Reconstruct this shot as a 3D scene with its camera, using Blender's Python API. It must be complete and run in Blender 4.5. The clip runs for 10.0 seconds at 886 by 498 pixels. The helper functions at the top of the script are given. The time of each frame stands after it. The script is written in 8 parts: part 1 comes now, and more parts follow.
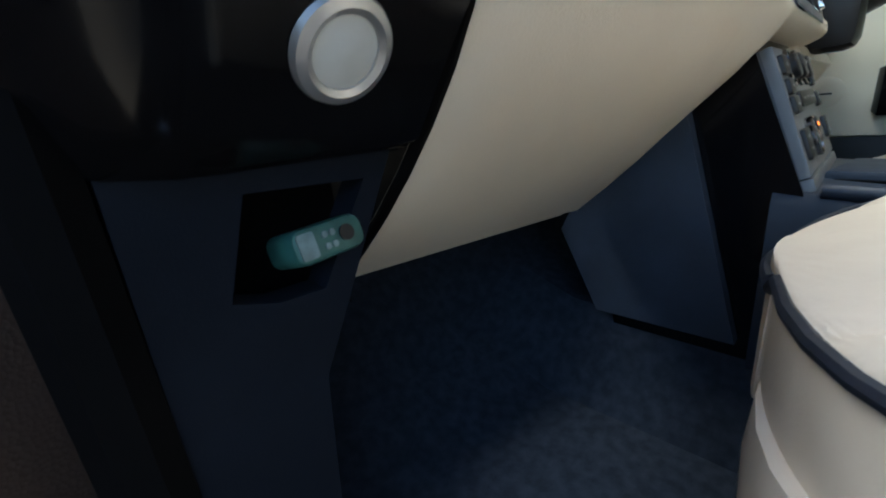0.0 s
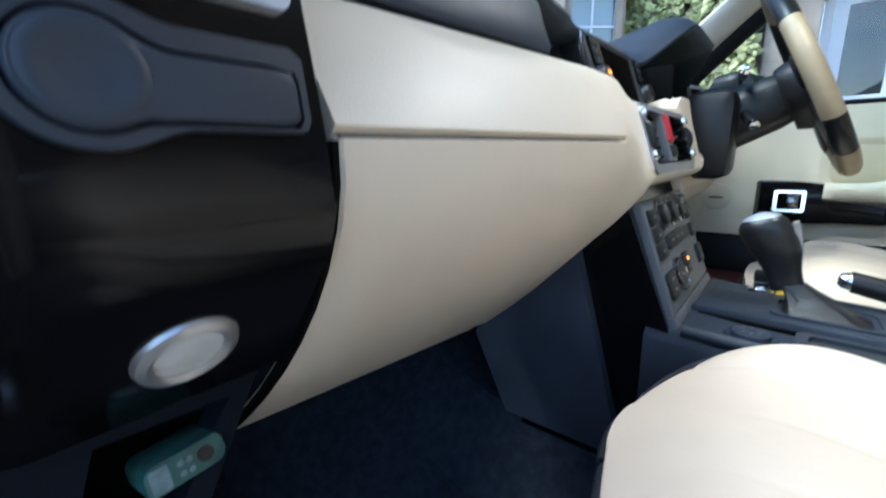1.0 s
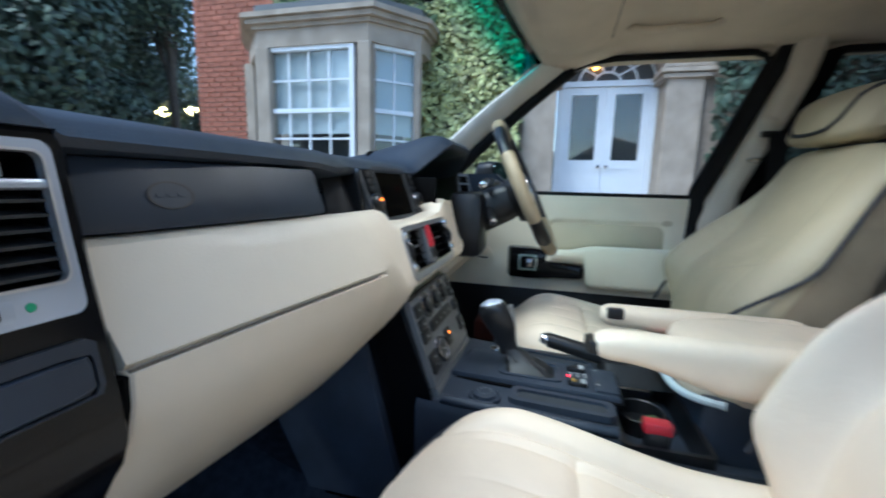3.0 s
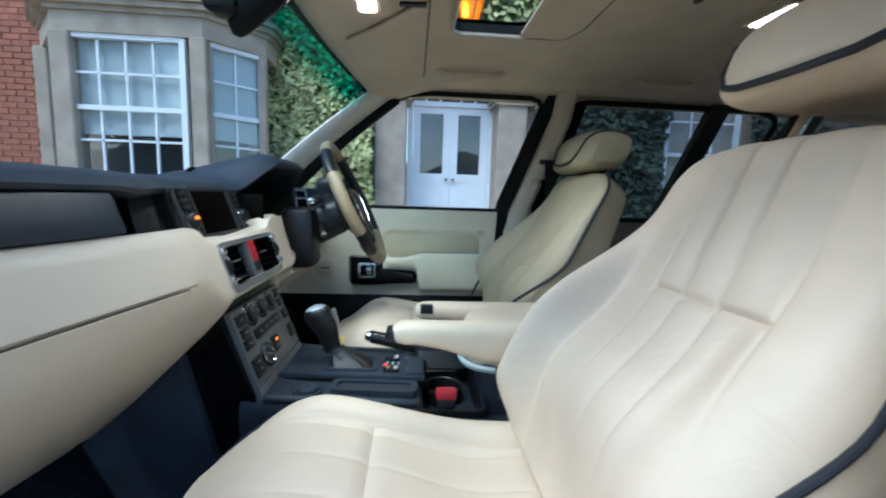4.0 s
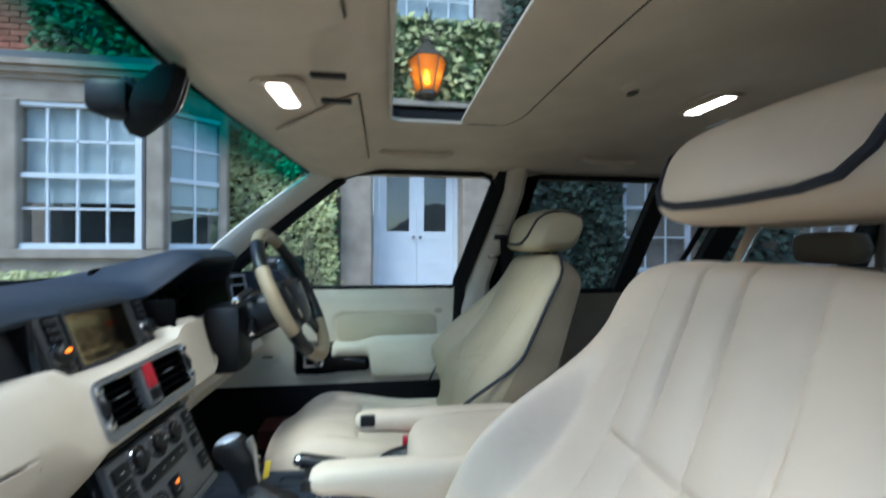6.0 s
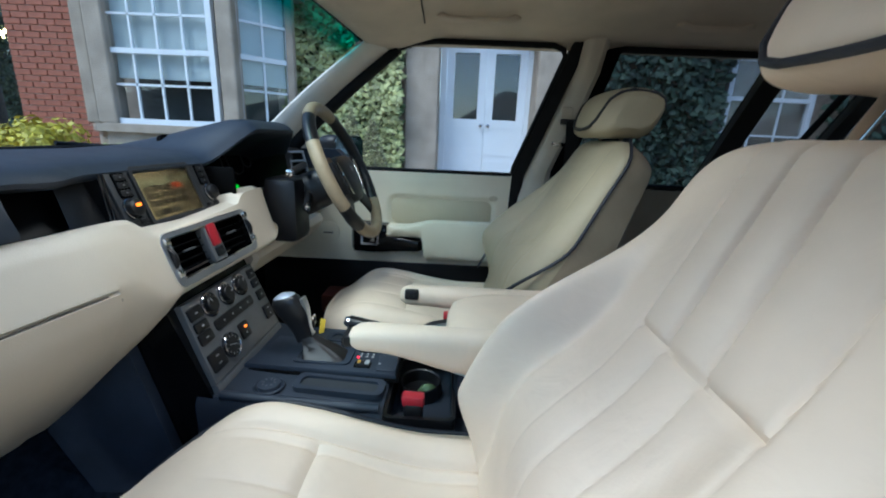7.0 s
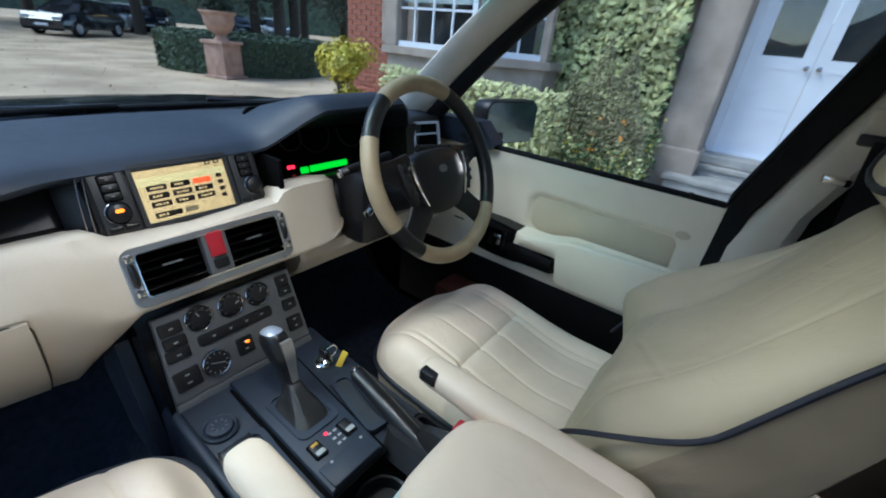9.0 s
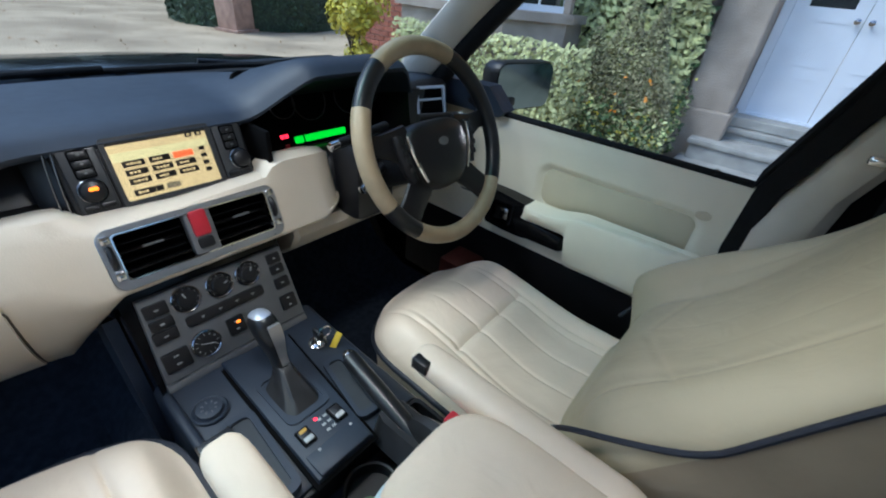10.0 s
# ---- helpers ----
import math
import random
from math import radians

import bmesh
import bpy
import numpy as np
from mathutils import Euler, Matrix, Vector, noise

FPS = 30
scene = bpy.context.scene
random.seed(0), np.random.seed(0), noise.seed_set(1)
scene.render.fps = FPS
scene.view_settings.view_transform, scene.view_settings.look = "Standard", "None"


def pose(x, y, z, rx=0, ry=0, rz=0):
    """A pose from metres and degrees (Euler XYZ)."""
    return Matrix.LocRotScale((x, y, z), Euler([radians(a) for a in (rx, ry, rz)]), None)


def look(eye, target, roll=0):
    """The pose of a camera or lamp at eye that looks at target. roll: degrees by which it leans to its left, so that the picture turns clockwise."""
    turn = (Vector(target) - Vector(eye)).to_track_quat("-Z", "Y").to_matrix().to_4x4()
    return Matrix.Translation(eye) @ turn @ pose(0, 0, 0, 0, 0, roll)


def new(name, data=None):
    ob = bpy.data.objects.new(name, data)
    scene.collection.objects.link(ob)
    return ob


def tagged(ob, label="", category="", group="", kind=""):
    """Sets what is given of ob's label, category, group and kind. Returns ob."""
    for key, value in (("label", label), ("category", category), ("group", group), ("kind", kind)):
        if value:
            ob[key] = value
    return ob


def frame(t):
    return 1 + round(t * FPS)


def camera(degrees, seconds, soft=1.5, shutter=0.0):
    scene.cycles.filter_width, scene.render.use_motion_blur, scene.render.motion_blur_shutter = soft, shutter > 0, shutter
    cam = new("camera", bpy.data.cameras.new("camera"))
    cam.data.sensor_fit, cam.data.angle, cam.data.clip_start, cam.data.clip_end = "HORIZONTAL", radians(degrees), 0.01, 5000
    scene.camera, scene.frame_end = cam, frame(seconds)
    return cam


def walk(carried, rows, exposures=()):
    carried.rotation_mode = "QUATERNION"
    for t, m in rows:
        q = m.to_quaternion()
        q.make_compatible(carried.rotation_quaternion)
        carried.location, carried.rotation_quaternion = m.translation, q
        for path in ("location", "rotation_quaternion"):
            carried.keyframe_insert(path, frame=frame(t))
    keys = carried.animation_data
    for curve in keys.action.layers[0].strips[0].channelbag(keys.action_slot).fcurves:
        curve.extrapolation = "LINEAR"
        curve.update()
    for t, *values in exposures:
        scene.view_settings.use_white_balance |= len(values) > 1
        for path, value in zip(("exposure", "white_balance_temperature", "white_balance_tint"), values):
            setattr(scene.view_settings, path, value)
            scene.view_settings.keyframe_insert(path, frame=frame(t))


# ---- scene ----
cam = camera(94.7, 10.0, soft=1.9, shutter=0.4)
PATH = [
    (0, (-0.704, 0.531, 0.98), (0.598, 1.923, 0.373), -5.4),
    (0.5, (-0.687, 0.513, 1.013), (0.679, 1.86, 0.448), -5.4),
    (1, (-0.665, 0.485, 1.086), (0.829, 1.737, 0.639), -1.2),
    (1.5, (-0.675, 0.472, 1.143), (0.833, 1.725, 0.745), -0.4),
    (2, (-0.677, 0.481, 1.181), (0.867, 1.709, 0.851), 0.2),
    (2.5, (-0.675, 0.471, 1.2), (1.031, 1.463, 0.877), 0.4),
    (3, (-0.721, 0.408, 1.214), (1.19, 0.905, 0.9), 1.5),
    (3.2, (-0.756, 0.378, 1.216), (1.196, 0.694, 0.916), 1.8),
    (4.3, (-0.834, 0.269, 1.263), (1.138, -0.024, 1.098), 2.2),
    (4.5, (-0.827, 0.236, 1.292), (1.133, -0.155, 1.215), 2.3),
    (5, (-0.803, 0.199, 1.337), (1.134, -0.289, 1.434), 1.2),
    (5.5, (-0.789, 0.211, 1.384), (1.156, -0.209, 1.58), -0.1),
    (6, (-0.746, 0.228, 1.334), (1.234, -0.048, 1.332), 0.2),
    (6.2, (-0.745, 0.247, 1.307), (1.233, -0.005, 1.146), 2.9),
    (7.3, (-0.677, 0.167, 1.307), (1.23, 0.223, 0.707), 2.4),
    (7.5, (-0.623, 0.165, 1.321), (1.269, 0.197, 0.675), 3.4),
    (8, (-0.454, 0.141, 1.37), (1.381, 0.524, 0.674), 3.7),
    (8.5, (-0.357, 0.043, 1.415), (1.326, 0.737, 0.586), 7.3),
    (9, (-0.257, -0.022, 1.455), (1.197, 1.0, 0.537), 5.8),
    (9.5, (-0.183, -0.047, 1.471), (1.147, 0.924, 0.335), 7.0),
    (10, (-0.193, -0.01, 1.466), (1.15, 0.998, 0.38), 5.9),
]
EXPOSURES = [(0.0, 1.72, 6180, 4), (0.5, 1.98, 6180, 4), (1.0, 1.90, 5900, 7), (1.5, 1.77, 5870, 8), (2.5, 1.58, 5850, 8), (3.0, 1.42, 5880, 6), (4.5, 1.26, 5830, 3), (5.3, 1.29, 5830, 3), (6.0, 1.23, 5840, 3), (7.5, 1.08, 5900, 5), (10.0, 1.14, 5960, 8)]
walk(cam, [(t, look(eye, target, roll)) for t, eye, target, roll in PATH], EXPOSURES)

# ---------------------------------------------------------------- world and light
world = bpy.data.worlds.new("world")
scene.world = world
world.use_nodes = True
wn = world.node_tree
sky = wn.nodes.new("ShaderNodeTexSky")
sky.sky_type = "NISHITA"
sky.sun_disc = False
sky.sun_elevation = radians(53)
sky.sun_rotation = radians(315)
sky.air_density, sky.dust_density, sky.ozone_density = 1.0, 0.6, 1.5
wn.links.new(sky.outputs["Color"], wn.nodes["Background"].inputs["Color"])
wn.nodes["Background"].inputs["Strength"].default_value = 0.15

sun_data = bpy.data.lights.new("sun", "SUN")
sun_data.energy, sun_data.angle, sun_data.color = 1.15, radians(30), (0.93, 0.99, 1.0)
sun = new("sun", sun_data)
sun.matrix_world = look((0, 0, 0), (0.425, -0.425, -0.80))


def lamp(name, place, target, power, size, color, spread=180):
    d = bpy.data.lights.new(name, "AREA")
    d.energy, d.shape, d.size, d.size_y, d.color = power, "RECTANGLE", size[0], size[1], color
    d.spread = radians(spread)
    ob = new(name, d)
    ob.matrix_world = look(place, target)
    return ob


lamp("dome_light_front", (-0.02, 0.403, 1.582), (-0.13, 0.28, 0.85), 0.70, (0.10, 0.05), (1.0, 0.99, 0.96), 160)
lamp("dome_light_rear", (0.042, -0.455, 1.628), (-0.25, -0.45, 0.8), 0.06, (0.03, 0.05), (0.92, 0.96, 1.0))

# ---------------------------------------------------------------- materials
MATS = {}


def mat(name, color, rough=0.5, metal=0.0, vary=0.06, scale=8.0, bump=0.0, bump_scale=400.0, coat=0.0, spread=0.0, emit=None, spec=0.5, second=None, crease=0.0):
    """A procedural surface: base colour with broad and fine variation, and a fine relief."""
    if name in MATS:
        return MATS[name]
    m = bpy.data.materials.new(name)
    m.use_nodes = True
    nt = m.node_tree
    b = nt.nodes["Principled BSDF"]
    b.inputs["Roughness"].default_value = rough
    b.inputs["Metallic"].default_value = metal
    b.inputs["Specular IOR Level"].default_value = spec
    b.inputs["Coat Weight"].default_value = coat
    co = nt.nodes.new("ShaderNodeTexCoord")
    n1 = nt.nodes.new("ShaderNodeTexNoise")
    n1.inputs["Scale"].default_value, n1.inputs["Detail"].default_value = scale, 6.0
    nt.links.new(co.outputs["Object"], n1.inputs["Vector"])
    ramp = nt.nodes.new("ShaderNodeMix")
    ramp.data_type = "RGBA"
    lo = second if second else tuple(c * (1 - vary) for c in color)
    hi = tuple(min(1, c * (1 + vary)) for c in color)
    ramp.inputs["A"].default_value, ramp.inputs["B"].default_value = (*lo, 1), (*hi, 1)
    steep = nt.nodes.new("ShaderNodeMapRange")
    steep.inputs["From Min"].default_value, steep.inputs["From Max"].default_value = 0.35, 0.65
    nt.links.new(n1.outputs["Fac"], steep.inputs["Value"])
    nt.links.new(steep.outputs["Result"], ramp.inputs["Factor"])
    colour = ramp.outputs["Result"]
    if spread:
        hsv = nt.nodes.new("ShaderNodeHueSaturation")
        geo = nt.nodes.new("ShaderNodeNewGeometry")
        rng = nt.nodes.new("ShaderNodeMapRange")
        rng.inputs["To Min"].default_value, rng.inputs["To Max"].default_value = 1 - spread, 1 + spread
        nt.links.new(geo.outputs["Random Per Island"], rng.inputs["Value"])
        nt.links.new(rng.outputs["Result"], hsv.inputs["Value"])
        nt.links.new(colour, hsv.inputs["Color"])
        colour = hsv.outputs["Color"]
    nt.links.new(colour, b.inputs["Base Color"])
    rr = nt.nodes.new("ShaderNodeMapRange")
    rr.inputs["To Min"].default_value, rr.inputs["To Max"].default_value = max(0.02, rough - 0.07), min(1, rough + 0.07)
    n2 = nt.nodes.new("ShaderNodeTexNoise")
    n2.inputs["Scale"].default_value, n2.inputs["Detail"].default_value = scale * 5, 4.0
    nt.links.new(co.outputs["Object"], n2.inputs["Vector"])
    nt.links.new(n2.outputs["Fac"], rr.inputs["Value"])
    nt.links.new(rr.outputs["Result"], b.inputs["Roughness"])
    if bump:
        v = nt.nodes.new("ShaderNodeTexVoronoi")
        v.inputs["Scale"].default_value = bump_scale
        nt.links.new(co.outputs["Object"], v.inputs["Vector"])
        bp = nt.nodes.new("ShaderNodeBump")
        bp.inputs["Strength"].default_value, bp.inputs["Distance"].default_value = bump, 0.4 / bump_scale
        nt.links.new(v.outputs["Distance"], bp.inputs["Height"])
        nt.links.new(bp.outputs["Normal"], b.inputs["Normal"])
        if crease:
            n3 = nt.nodes.new("ShaderNodeTexNoise")
            n3.inputs["Scale"].default_value, n3.inputs["Detail"].default_value, n3.inputs["Distortion"].default_value = 11.0, 3.0, 1.6
            nt.links.new(co.outputs["Object"], n3.inputs["Vector"])
            bc = nt.nodes.new("ShaderNodeBump")
            bc.inputs["Strength"].default_value, bc.inputs["Distance"].default_value = crease, 0.02
            nt.links.new(n3.outputs["Fac"], bc.inputs["Height"])
            nt.links.new(bc.outputs["Normal"], bp.inputs["Normal"])
    if emit:
        b.inputs["Emission Color"].default_value = (*emit[0], 1)
        b.inputs["Emission Strength"].default_value = emit[1]
    MATS[name] = m
    return m


CREAM = mat("cream_leather", (0.685, 0.595, 0.47), 0.45, vary=0.05, scale=6, bump=0.12, bump_scale=500)
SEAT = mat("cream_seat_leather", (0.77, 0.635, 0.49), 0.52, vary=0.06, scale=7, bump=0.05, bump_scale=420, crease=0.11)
# driver's seat: yellowed seat leather, darkened to paint in the shade on it
SEATSHADE = mat("shaded_seat_leather", (0.44, 0.38, 0.255), 0.55, vary=0.09, scale=5, bump=0.05, bump_scale=420, crease=0.14)
# backrest sides: leather darkened further, the shade there put into its colour
SIDESHADE = mat("shaded_side_leather", (0.31, 0.252, 0.175), 0.58, vary=0.14, scale=6, bump=0.08, bump_scale=420, crease=0.16)
NAVY = mat("navy_soft_plastic", (0.024, 0.033, 0.049), 0.5, vary=0.14, scale=10, bump=0.12, bump_scale=1400, spec=0.4)
PADNAVY = mat("navy_grained_pad", (0.0155, 0.0245, 0.041), 0.55, vary=0.12, scale=10, bump=0.25, bump_scale=700, spec=0.55)
BLACK = mat("black_plastic", (0.007, 0.007, 0.0085), 0.42, vary=0.15, scale=12, bump=0.06, bump_scale=900)
GLOSS = mat("black_gloss_lacquer", (0.005, 0.005, 0.006), 0.14, vary=0.1, scale=12, coat=0.04, spec=0.2)
VENTBLACK = mat("matt_vent_black", (0.0022, 0.0022, 0.0025), 0.85, vary=0.1, scale=20, spec=0.08)
VANE = mat("dark_grey_vane", (0.020, 0.021, 0.022), 0.5, vary=0.1, scale=30, spec=0.4)
SILVER = mat("satin_silver_plastic", (0.45, 0.49, 0.56), 0.34, metal=0.45, vary=0.05, scale=20)
GREYPLATE = mat("pewter_fascia", (0.145, 0.15, 0.155), 0.42, metal=0.2, vary=0.08, scale=30)
CHROME = mat("chrome", (0.85, 0.85, 0.86), 0.08, metal=1.0, vary=0.03, scale=20)
CARPET = mat("navy_carpet", (0.031, 0.040, 0.056), 0.95, vary=0.22, scale=60, bump=0.8, bump_scale=900, spec=0.1)
KICK = mat("navy_kick_panel", (0.034, 0.046, 0.068), 0.7, vary=0.15, scale=14, bump=0.3, bump_scale=400)
# darker copy of the kick panel's navy, with doorway shade painted in
KICKSHADE = mat("shaded_kick_plastic", (0.0055, 0.008, 0.0135), 0.8, vary=0.15, scale=14, bump=0.1, bump_scale=900, spec=0.12)
HEAD = mat("beige_headlining", (0.70, 0.605, 0.485), 0.9, vary=0.05, scale=10, bump=0.4, bump_scale=900, spec=0.15)
TRIM = mat("beige_trim_plastic", (0.64, 0.575, 0.47), 0.55, vary=0.05, scale=12, bump=0.25, bump_scale=500)
PILLAR = mat("pale_pillar_trim", (0.78, 0.73, 0.65), 0.55, vary=0.04, scale=12, bump=0.2, bump_scale=500)
DOORCREAM = mat("cream_door_trim", (0.82, 0.75, 0.595), 0.5, vary=0.04, scale=8, bump=0.3, bump_scale=450)
SEAMTAN = mat("shaded_seam", (0.10, 0.085, 0.065), 0.8, vary=0.1, scale=40)
REARTAN = mat("brown_rear_leather", (0.24, 0.20, 0.145), 0.55, vary=0.08, scale=8, bump=0.3, bump_scale=380)
VENTSILVER = mat("satin_vent_silver", (0.33, 0.34, 0.355), 0.30, metal=0.6, vary=0.06, scale=25)
SATIN = mat("satin_metal", (0.62, 0.62, 0.62), 0.38, metal=0.85, vary=0.06, scale=40)
DARKCHROME = mat("dark_chrome", (0.30, 0.30, 0.32), 0.16, metal=1.0, vary=0.05, scale=30)
MARK = mat("pale_printed_mark", (0.36, 0.37, 0.37), 0.5, vary=0.1, scale=60)
RINGGREY = mat("dim_dial_ring", (0.07, 0.07, 0.075), 0.5, vary=0.1, scale=30)
DOORTAN = mat("tan_door_insert", (0.58, 0.51, 0.37), 0.55, vary=0.05, scale=8, bump=0.4, bump_scale=380)
PIPING = mat("navy_piping", (0.015, 0.018, 0.028), 0.5, vary=0.1, scale=40)
GRIP = mat("black_grip_leather", (0.010, 0.0105, 0.012), 0.33, vary=0.15, scale=30, bump=0.1, bump_scale=900)
GAITER = mat("black_gaiter_leather", (0.012, 0.012, 0.013), 0.42, vary=0.2, scale=30, bump=0.06, bump_scale=500)
TRAYMAT = mat("grey_tray_rubber", (0.026, 0.031, 0.037), 0.6, vary=0.12, scale=30)
RUBBER = mat("black_rubber_seal", (0.007, 0.007, 0.008), 0.75, vary=0.15, scale=30, spec=0.25)
RED = mat("hazard_red", (0.45, 0.02, 0.035), 0.35, vary=0.06, scale=30)
WOOD = mat("tan_wheel_leather", (0.37, 0.29, 0.185), 0.4, vary=0.08, scale=25, bump=0.25, bump_scale=500)
AMBER = mat("dull_amber", (0.45, 0.26, 0.04), 0.5, vary=0.05, scale=30)
YELLOW = mat("yellow_tag", (0.75, 0.55, 0.05), 0.5, vary=0.05, scale=30)
SCREEN = mat("amber_screen", (0.22, 0.14, 0.05), 0.3, vary=0.03, scale=15, emit=((0.92, 0.72, 0.37), 0.46))
SCREENDIM = mat("dim_screen_key", (0.10, 0.085, 0.06), 0.3, emit=((0.6, 0.5, 0.3), 0.16))
SCREENRIM = mat("dark_screen_rim", (0.045, 0.047, 0.05), 0.4, metal=0.2, vary=0.08, scale=30)
SCREENDARK = mat("screen_buttons", (0.03, 0.025, 0.02), 0.3)
SCREENRED = mat("screen_red_key", (0.5, 0.06, 0.02), 0.3, emit=((1.0, 0.10, 0.03), 1.0))
GREENLED = mat("green_dash_display", (0.01, 0.1, 0.01), 0.3, emit=((0.02, 0.75, 0.03), 0.5))
WARNLED = mat("red_warning_light", (0.3, 0.01, 0.02), 0.3, emit=((1.0, 0.02, 0.05), 1.4))
ORANGELED = mat("orange_indicator", (0.4, 0.12, 0.01), 0.3, emit=((1.0, 0.17, 0.01), 1.7))
DOMEGLOW = mat("lamp_lens", (0.9, 0.9, 0.9), 0.3, emit=((1.0, 0.93, 0.96), 9.0))
FLAME = mat("lantern_flame", (0.9, 0.5, 0.1), 0.4, emit=((1.0, 0.42, 0.03), 14.0))
FLAMEPALE = mat("pale_lamp_glow", (0.9, 0.8, 0.5), 0.4, emit=((1.0, 0.78, 0.35), 9.0))
WHITEPAINT = mat("white_gloss_paint", (0.74, 0.77, 0.83), 0.35, vary=0.03, scale=5)
STONE = mat("sandstone", (0.36, 0.30, 0.25), 0.85, vary=0.16, scale=4, bump=0.5, bump_scale=60)
STEPSTONE = mat("grey_step_stone", (0.34, 0.33, 0.31), 0.85, vary=0.15, scale=6, bump=0.5, bump_scale=70)
BRICK = mat("red_brick", (0.33, 0.115, 0.075), 0.85, vary=0.2, scale=9, bump=0.5, bump_scale=90, spread=0.16)
MORTAR = mat("lime_mortar", (0.34, 0.28, 0.24), 0.9, vary=0.12, scale=12)
# dark colour standing for the gloom of unlit rooms behind the panes
UNLITROOM = mat("unlit_room_sheet", (0.05, 0.05, 0.055), 0.8, vary=0.1, scale=3)
BLIND = mat("pale_roller_blind", (0.62, 0.68, 0.70), 0.8, vary=0.03, scale=3)
GRAVEL = mat("tan_gravel", (0.50, 0.385, 0.265), 0.95, vary=0.25, scale=0.6, bump=0.8, bump_scale=28, spec=0.15)
LEAF = mat("green_leaves", (0.07, 0.12, 0.035), 0.5, vary=0.35, scale=3, spread=0.45)
IVYPALE = mat("variegated_ivy", (0.44, 0.45, 0.20), 0.5, vary=0.3, scale=3, spread=0.4)
DARKLEAF = mat("dark_conifer", (0.042, 0.066, 0.044), 0.6, vary=0.4, scale=2, spread=0.5)
HEDGE = mat("box_hedge", (0.035, 0.065, 0.03), 0.6, vary=0.3, scale=4, spread=0.4)
YELLOWLEAF = mat("golden_leaves", (0.52, 0.44, 0.05), 0.5, vary=0.25, scale=5, spread=0.3)
BARK = mat("bark", (0.06, 0.045, 0.035), 0.9, vary=0.3, scale=12, bump=0.6, bump_scale=40)


def pane_material(name, tint, gloss=0.06, rough=0.0):
    """Clear glass: lets light through, with a faint mirror image."""
    m = bpy.data.materials.new(name)
    m.use_nodes = True
    nt = m.node_tree
    nt.nodes.remove(nt.nodes["Principled BSDF"])
    out = nt.nodes["Material Output"]
    tr, gl, mx = (nt.nodes.new(k) for k in ("ShaderNodeBsdfTransparent", "ShaderNodeBsdfGlossy", "ShaderNodeMixShader"))
    tr.inputs["Color"].default_value = (*tint, 1)
    gl.inputs["Roughness"].default_value = rough
    mx.inputs["Fac"].default_value = gloss
    nt.links.new(tr.outputs["BSDF"], mx.inputs[1])
    nt.links.new(gl.outputs["BSDF"], mx.inputs[2])
    nt.links.new(mx.outputs["Shader"], out.inputs["Surface"])
    return m, tr


GLASS, _ = pane_material("side_glass", (0.90, 0.93, 0.92), 0.03)
PRIVACY, _ = pane_material("privacy_glass", (0.34, 0.375, 0.41))
HOUSEGLASS, _ = pane_material("house_glass", (0.88, 0.90, 0.91), 0.055)
SCREENGLASS, tint_node = pane_material("windscreen_glass", (0.88, 0.93, 0.92), 0.03)
# the turquoise shade band along the windscreen's top edge
nt = SCREENGLASS.node_tree
coord, sep, rng, mixc = nt.nodes.new("ShaderNodeTexCoord"), nt.nodes.new("ShaderNodeSeparateXYZ"), nt.nodes.new("ShaderNodeMapRange"), nt.nodes.new("ShaderNodeMix")
mixc.data_type = "RGBA"
mixc.inputs["A"].default_value, mixc.inputs["B"].default_value = (0.88, 0.93, 0.92, 1), (0.02, 0.42, 0.38, 1)
rng.inputs["From Min"].default_value, rng.inputs["From Max"].default_value = 1.556, 1.588
nt.links.new(coord.outputs["Object"], sep.inputs["Vector"])
square, drop = nt.nodes.new("ShaderNodeMath"), nt.nodes.new("ShaderNodeMath")
square.operation, drop.operation = "MULTIPLY", "MULTIPLY_ADD"
nt.links.new(sep.outputs["X"], square.inputs[0])
nt.links.new(sep.outputs["X"], square.inputs[1])
nt.links.new(square.outputs["Value"], drop.inputs[0])
drop.inputs[1].default_value = 0.09
nt.links.new(sep.outputs["Z"], drop.inputs[2])
nt.links.new(drop.outputs["Value"], rng.inputs["Value"])
nt.links.new(rng.outputs["Result"], mixc.inputs["Factor"])
nt.links.new(mixc.outputs["Result"], tint_node.inputs["Color"])

# ---------------------------------------------------------------- building helpers


def finish(bm, name, material, smooth=True):
    bmesh.ops.recalc_face_normals(bm, faces=bm.faces[:])
    me = bpy.data.meshes.new(name)
    bm.to_mesh(me)
    bm.free()
    me.materials.append(material)
    if smooth:
        me.shade_smooth()
        me.set_sharp_from_angle(angle=radians(38))
    return me


def part(name, bm, material, parent, label="", smooth=True):
    ob = new(name, finish(bm, name, material, smooth))
    if parent is not None:
        ob.parent = parent
    if label:
        ob["label"] = label
    return ob


def solid(name, bm, material, label, category, kind="", group="", smooth=True):
    return tagged(new(name, finish(bm, name, material, smooth)), label, category, group, kind)


def holder(name, label, category, kind="", group="", place=(0, 0, 0)):
    ob = tagged(new(name), label, category, group, kind)
    ob.location = place
    return ob


def under(name, bm, material, parent, label="", smooth=True):
    """A part whose coordinates are the world's, under a parent that stands at a place of its own."""
    ob = part(name, bm, material, parent, label, smooth)
    ob.matrix_parent_inverse = Matrix.Translation(parent.location).inverted() if parent.type == "EMPTY" else Matrix()
    return ob


